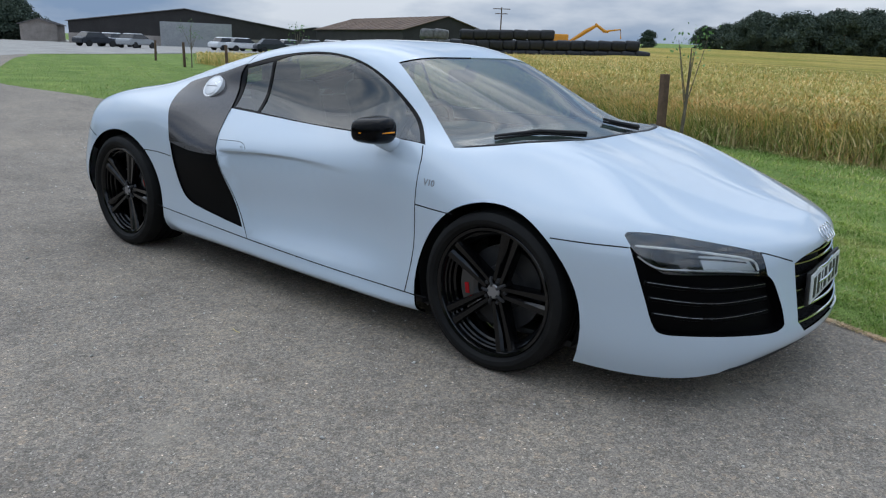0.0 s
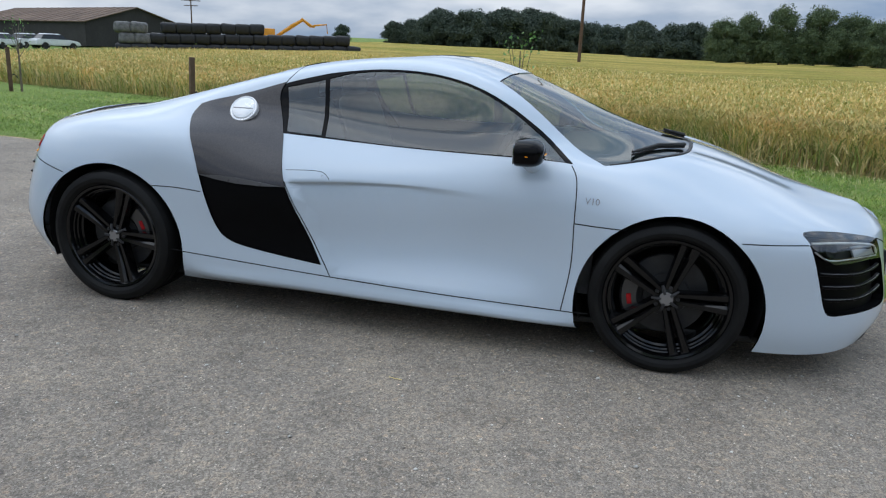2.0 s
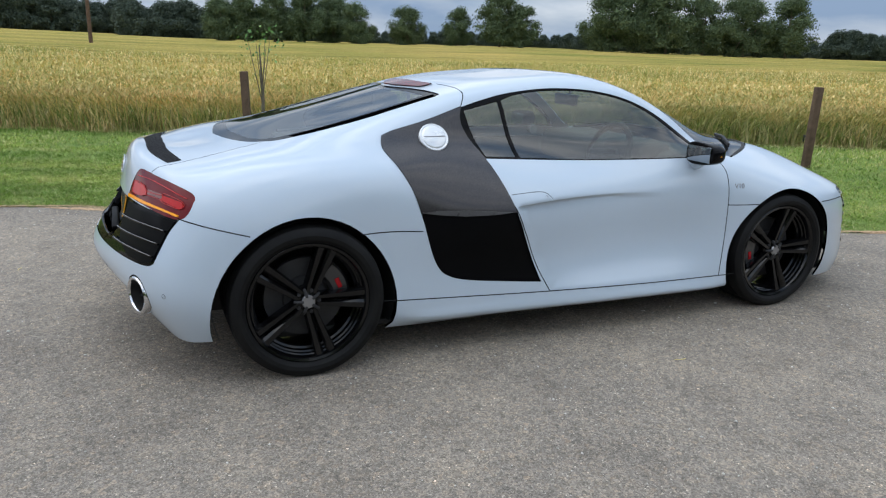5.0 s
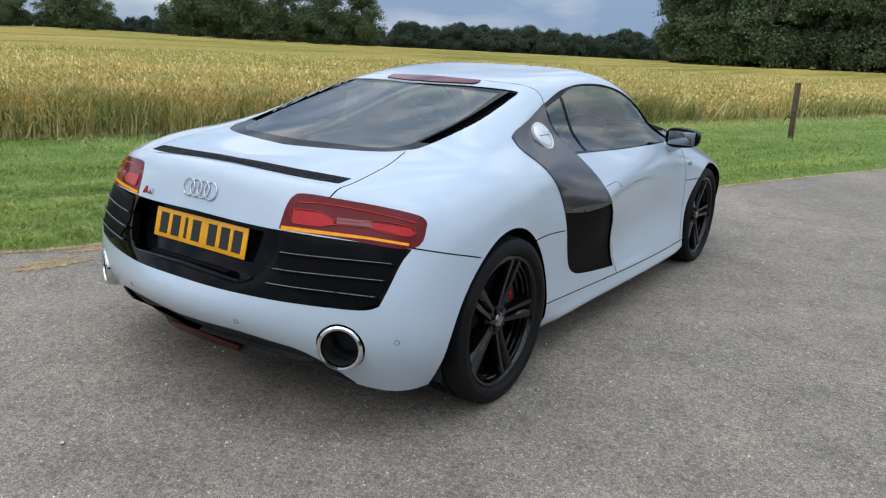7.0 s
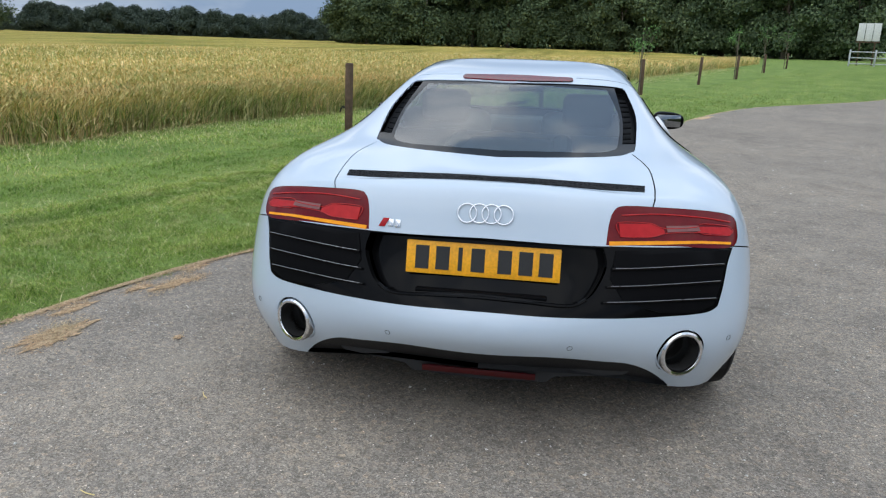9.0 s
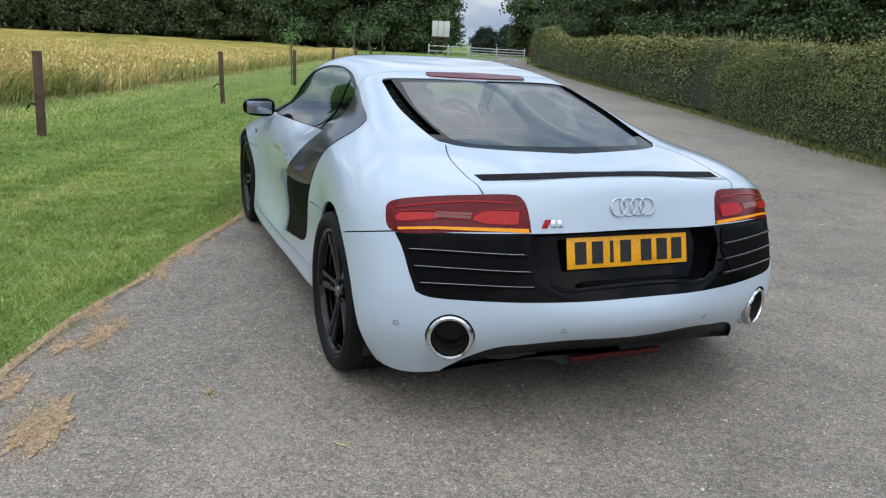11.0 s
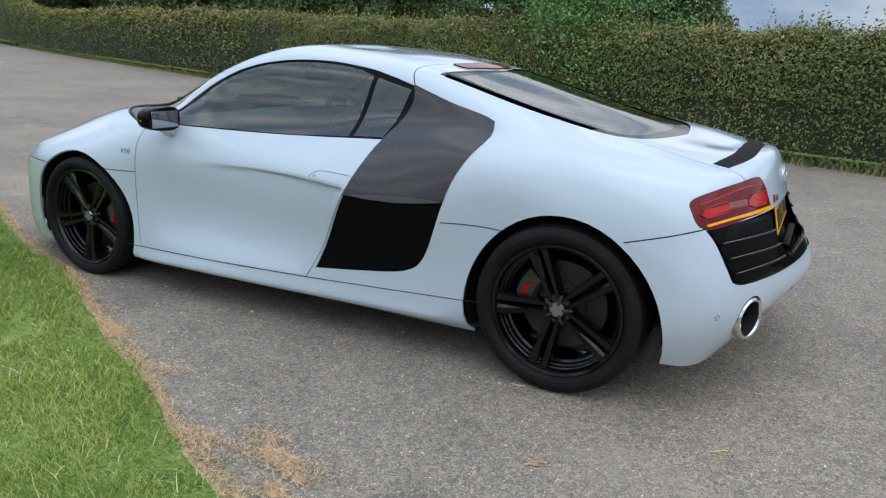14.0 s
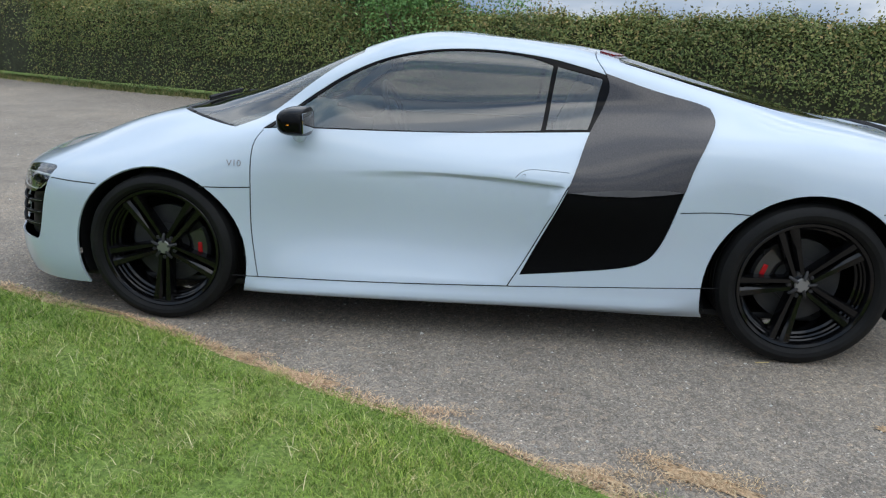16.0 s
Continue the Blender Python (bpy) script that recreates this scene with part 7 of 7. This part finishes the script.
            v.co = (mx + 0.078 * x, my + 0.098 * y * (1 - 0.08 * x), mz + 0.056 * z * (1 - 0.12 * y * s))
        mirror = part("door_mirror", bm, M_PIANO, car, "gloss black door mirror with amber strip", sharp=60)
        arm = tube_bm([(mx + 0.03, s * 0.805, mz - 0.070), (mx + 0.016, s * 0.865, mz - 0.058), (mx + 0.0, s * 0.915, mz - 0.035)], [0.034, 0.030, 0.026], 14)
        part("mirror_arm", arm, M_PAINT, mirror, "body-coloured mirror arm")
        part("mirror_indicator", tube_bm([(mx + 0.079, my - s * 0.04, mz - 0.004), (mx + 0.074, my + s * 0.03, mz - 0.004), (mx + 0.052, my + s * 0.077, mz - 0.004), (mx + 0.01, my + s * 0.097, mz - 0.004)], [0.003] * 4, 6), M_AMBER, mirror, "amber indicator strip")
        part("mirror_glass", box_bm((0.006, 0.155, 0.078), (mx - 0.040, my, mz), 0.002), M_MIRROR, mirror, "mirror glass")
        # badge on the wing
        text_mesh("wing_badge", "V10", 0.038, M_STEEL, car, frame_on(3.67, 3.215, 0.001, s))
        # lock in the handle
        bm = lathe_bm([(0.0, 0.002), (0.006, 0.0015), (0.007, -0.002)], 16)
        bmesh.ops.transform(bm, matrix=frame_on(2.485, 3.12, 0.0, s) @ Matrix.Rotation(radians(-90), 4, "X"), verts=bm.verts)
        part("door_lock", bm, M_STEEL, door)
        # wheels and their wells
        for x, rad, w, rear, ar in ((-1.316, 0.328, 0.29, True, 0.385), (1.316, 0.320, 0.235, False, 0.372)):
            build_wheel(car, x, s, rad, w, rear)
            bm = bmesh.new()
            rows = []
            for k in range(25):
                a = math.pi * (1.12 - 1.24 * k / 24)
                rows.append([bm.verts.new((x + ar * math.cos(a), s * yy, rad + ar * math.sin(a))) for yy in (0.5, 0.90)])
            for q0, q1 in zip(rows, rows[1:]):
                bm.faces.new((q0[0], q0[1], q1[1], q1[0]))
            bm.faces.new([q[0] for q in rows])
            part("wheel_well", bm, M_SATIN, car)
    # fuel cap on the right blade
    CAP_POSE = Matrix.Translation(on_body(*side_uv(-0.690, 0.955, 2.0, 4.9), 0.020, -1)[0]) @ Matrix.Rotation(radians(90 - 36), 4, "X")
    bm = lathe_bm([(0.0, 0.006), (0.050, 0.006), (0.055, 0.004), (0.058, 0.001), (0.066, 0.003), (0.069, 0.0), (0.069, -0.05)], 48)
    bmesh.ops.transform(bm, matrix=CAP_POSE @ Matrix.Rotation(radians(90), 4, "X"), verts=bm.verts)
    cap = part("fuel_cap", bm, M_ALU, car, "round silver fuel filler cap")
    part("cap_groove", box_bm((0.10, 0.004, 0.003), (0, 0, 0), 0.001, CAP_POSE @ Matrix.Translation((0, 0, 0.0065))), M_STEEL, cap)
    # badges on the tail and nose
    for u0, v0, r in ((0.0, 3.64, 0.0315), (None, None, 0.032)):
        rings = []
        for k in (-1.5, -0.5, 0.5, 1.5):
            bm = torus_bm(r, 0.0034)
            if u0 is not None:
                side = 1 if k < 0 else -1
                m = frame_on(abs(k) * r * 1.36, v0, 0.004, side)
            else:
                side = 1 if k > 0 else -1
                m = frame_on(U_END - abs(k) * r * 1.36, 3.95, 0.004, side)
            bmesh.ops.transform(bm, matrix=m, verts=bm.verts)
            rings.append(bm)
        part("ring_badge", join_bm(*rings), M_CHROME, car, "row of interlocked chrome rings")
    # tail badge as plain bars
    fr = frame_on(0.335, 3.46, 0.002, 1)
    slash = box_bm((0.022, 0.030, 0.003), (-0.022, 0, 0), 0.001, None)
    for v in slash.verts:
        v.co.x += v.co.y * 0.5
    bmesh.ops.transform(slash, matrix=fr, verts=slash.verts)
    part("badge_red_bar", slash, M_RED, car, "slanted red badge bar")
    for dx in (0.004, 0.028):
        bm = box_bm((0.019, 0.026, 0.003), (dx, 0, 0), 0.001)
        bmesh.ops.transform(bm, matrix=fr, verts=bm.verts)
        part("badge_bar", bm, M_CHROME, car)
    # number plates with plain bars for the characters
    tilt = Matrix.Translation((-1.983, 0.002, 0.6325)) @ Matrix.Rotation(radians(-90), 4, "Z") @ Matrix.Rotation(radians(90 - 14), 4, "X")
    plate = part("number_plate", box_bm((0.52, 0.111, 0.005), (0, 0, 0), 0.002, tilt), M_PLATE, car, "yellow rear number plate")
    for k, dx in enumerate((-0.205, -0.135, -0.075, -0.015, 0.075, 0.145, 0.212)):
        w = 0.014 if k == 2 else 0.046
        part("plate_bar", box_bm((w, 0.079, 0.002), (0, 0, 0), 0.0, tilt @ Matrix.Translation((dx, 0, 0.0035))), M_BAR, plate)
    part("plate_recess", box_bm((0.03, 0.44, 0.016), (-2.03, 0, 0.532), 0.006), M_INTAKE, back)
    part("recess_edge", join_bm(*[rod_on_body([(0.0, 2.50), (0.16, 2.49), (0.30, 2.47), (0.35, 2.58)], -0.004, 0.007, q, 8) for q in (1, -1)]), M_PIANO, back)
    tiltf = Matrix.Translation((2.304, 0, 0.402)) @ Matrix.Rotation(radians(90), 4, "Z") @ Matrix.Rotation(radians(86), 4, "X")
    platef = part("number_plate", box_bm((0.52, 0.111, 0.006), (0, 0, 0), 0.002, tiltf), M_PLATEWHITE, car, "white front number plate")
    for k, dx in enumerate((-0.205, -0.135, -0.075, -0.015, 0.075, 0.145, 0.212)):
        w = 0.012 if k == 2 else 0.036
        part("plate_bar", box_bm((w, 0.079, 0.002), (0, 0, 0), 0.0, tiltf @ Matrix.Translation((dx, 0, 0.004))), M_BAR, platef)
    part("plate_holder", box_bm((0.54, 0.13, 0.012), (0, 0, 0), 0.003, tiltf @ Matrix.Translation((0, 0, -0.01))), M_SATIN, platef)
    # nose grille bars
    for v0 in (3.05, 2.8, 2.45, 2.1, 1.7, 1.35):
        u0 = 5.215 + max(0, v0 - 2.84) * 0.35
        line = [(u0, v0), (5.38, v0 + 0.02), (U_END, v0 + 0.03)]
        bms = [rod_on_body(line, -0.012, 0.005, s, 6) for s in (1, -1)]
        part("grille_bar", join_bm(*bms), M_CHROME, car, "chrome grille bar")
    # front splitter, underbody, diffuser fins
    lip = [(4.74, 0.03, -0.016, 0.006), (4.82, 0.03, -0.010, 0.009), (4.92, 0.03, -0.006, 0.011), (5.05, 0.03, -0.004, 0.012), (5.2, 0.03, -0.003, 0.012), (5.35, 0.03, -0.003, 0.012), (U_END, 0.03, -0.003, 0.012)]
    bm = join_bm(*[tube_bm([on_body(u, v, off, s)[0] for u, v, off, _ in lip], [q[3] for q in lip], 8) for s in (1, -1)])
    part("front_splitter", bm, M_SATIN, car, "thin black front splitter")
    part("underbody", box_bm((3.5, 1.6, 0.03), (0.15, 0, 0.15), 0.01), M_SATIN, car)
    half = [(0.0, 0.202), (0.235, 0.205), (0.265, 0.228), (0.50, 0.236), (0.56, 0.275), (0.57, 0.33), (0.0, 0.34)]
    ring = half + [(-y, z) for y, z in half[-2:0:-1]]
    bm = bmesh.new()
    near = [bm.verts.new((-1.985 + 0.085 * (abs(y) / 0.57) ** 2, y, z)) for y, z in ring]
    bm.faces.new(near)
    geo = bmesh.ops.extrude_face_region(bm, geom=bm.faces[:])
    bmesh.ops.translate(bm, vec=(0.22, 0, 0.0), verts=[g for g in geo["geom"] if isinstance(g, bmesh.types.BMVert)])
    part("rear_underbody", bm, M_SATIN, lower, sharp=20)
    part("rear_reflector", box_bm((0.012, 0.40, 0.022), (-1.982, 0, 0.226), 0.003), M_REFLECTOR, lower, "dark red reflector strip")
    # black boards behind the openings so that no daylight shows through the shell
    for bx, bw, bh, bz in ((-1.72, 1.5, 0.5, 0.45), (1.95, 1.2, 0.45, 0.4), (1.12, 1.4, 0.55, 0.42), (-0.72, 1.4, 0.5, 0.45)):
        part("bulkhead", box_bm((0.05, bw, bh), (bx, 0, bz)), M_GAP, car)
    # black cowl and wipers
    cowl = join_bm(*[rod_on_body([(3.74, 4.36), (3.85, 4.60), (3.98, 4.90), (4.06, 5.4), (4.075, 6.4), (4.06, 8.0)], -0.006, 0.009, s, 8) for s in (1, -1)])
    part("scuttle", cowl, M_SATIN, car, "black scuttle trim under the windscreen")
    for pts in ([(4.04, 6.3, -1), (3.93, 5.6, -1), (3.83, 4.95, -1)], [(4.05, 7.0, 1), (3.97, 7.6, 1), (3.90, 7.9, 1)]):
        q = [on_body(a, b, 0.016, s)[0] for a, b, s in pts]
        w = part("wiper", tube_bm(q, [0.010, 0.008, 0.006], 6), M_SATIN, car, "black windscreen wiper")
        part("wiper_blade", tube_bm([v - Vector((0, 0, 0.012)) for v in q], [0.005] * 3, 5), M_RUBBER, w)
    build_interior(car)
    return car


M_MIRROR = gloss("tinted mirror glass", (0.30, 0.32, 0.34), 0.03, 0.0, 1.0, 0.02)
M_ALU = gloss("polished aluminium", (0.78, 0.79, 0.80), 0.2, 0.0, 0.35, 0.04)
build_car()
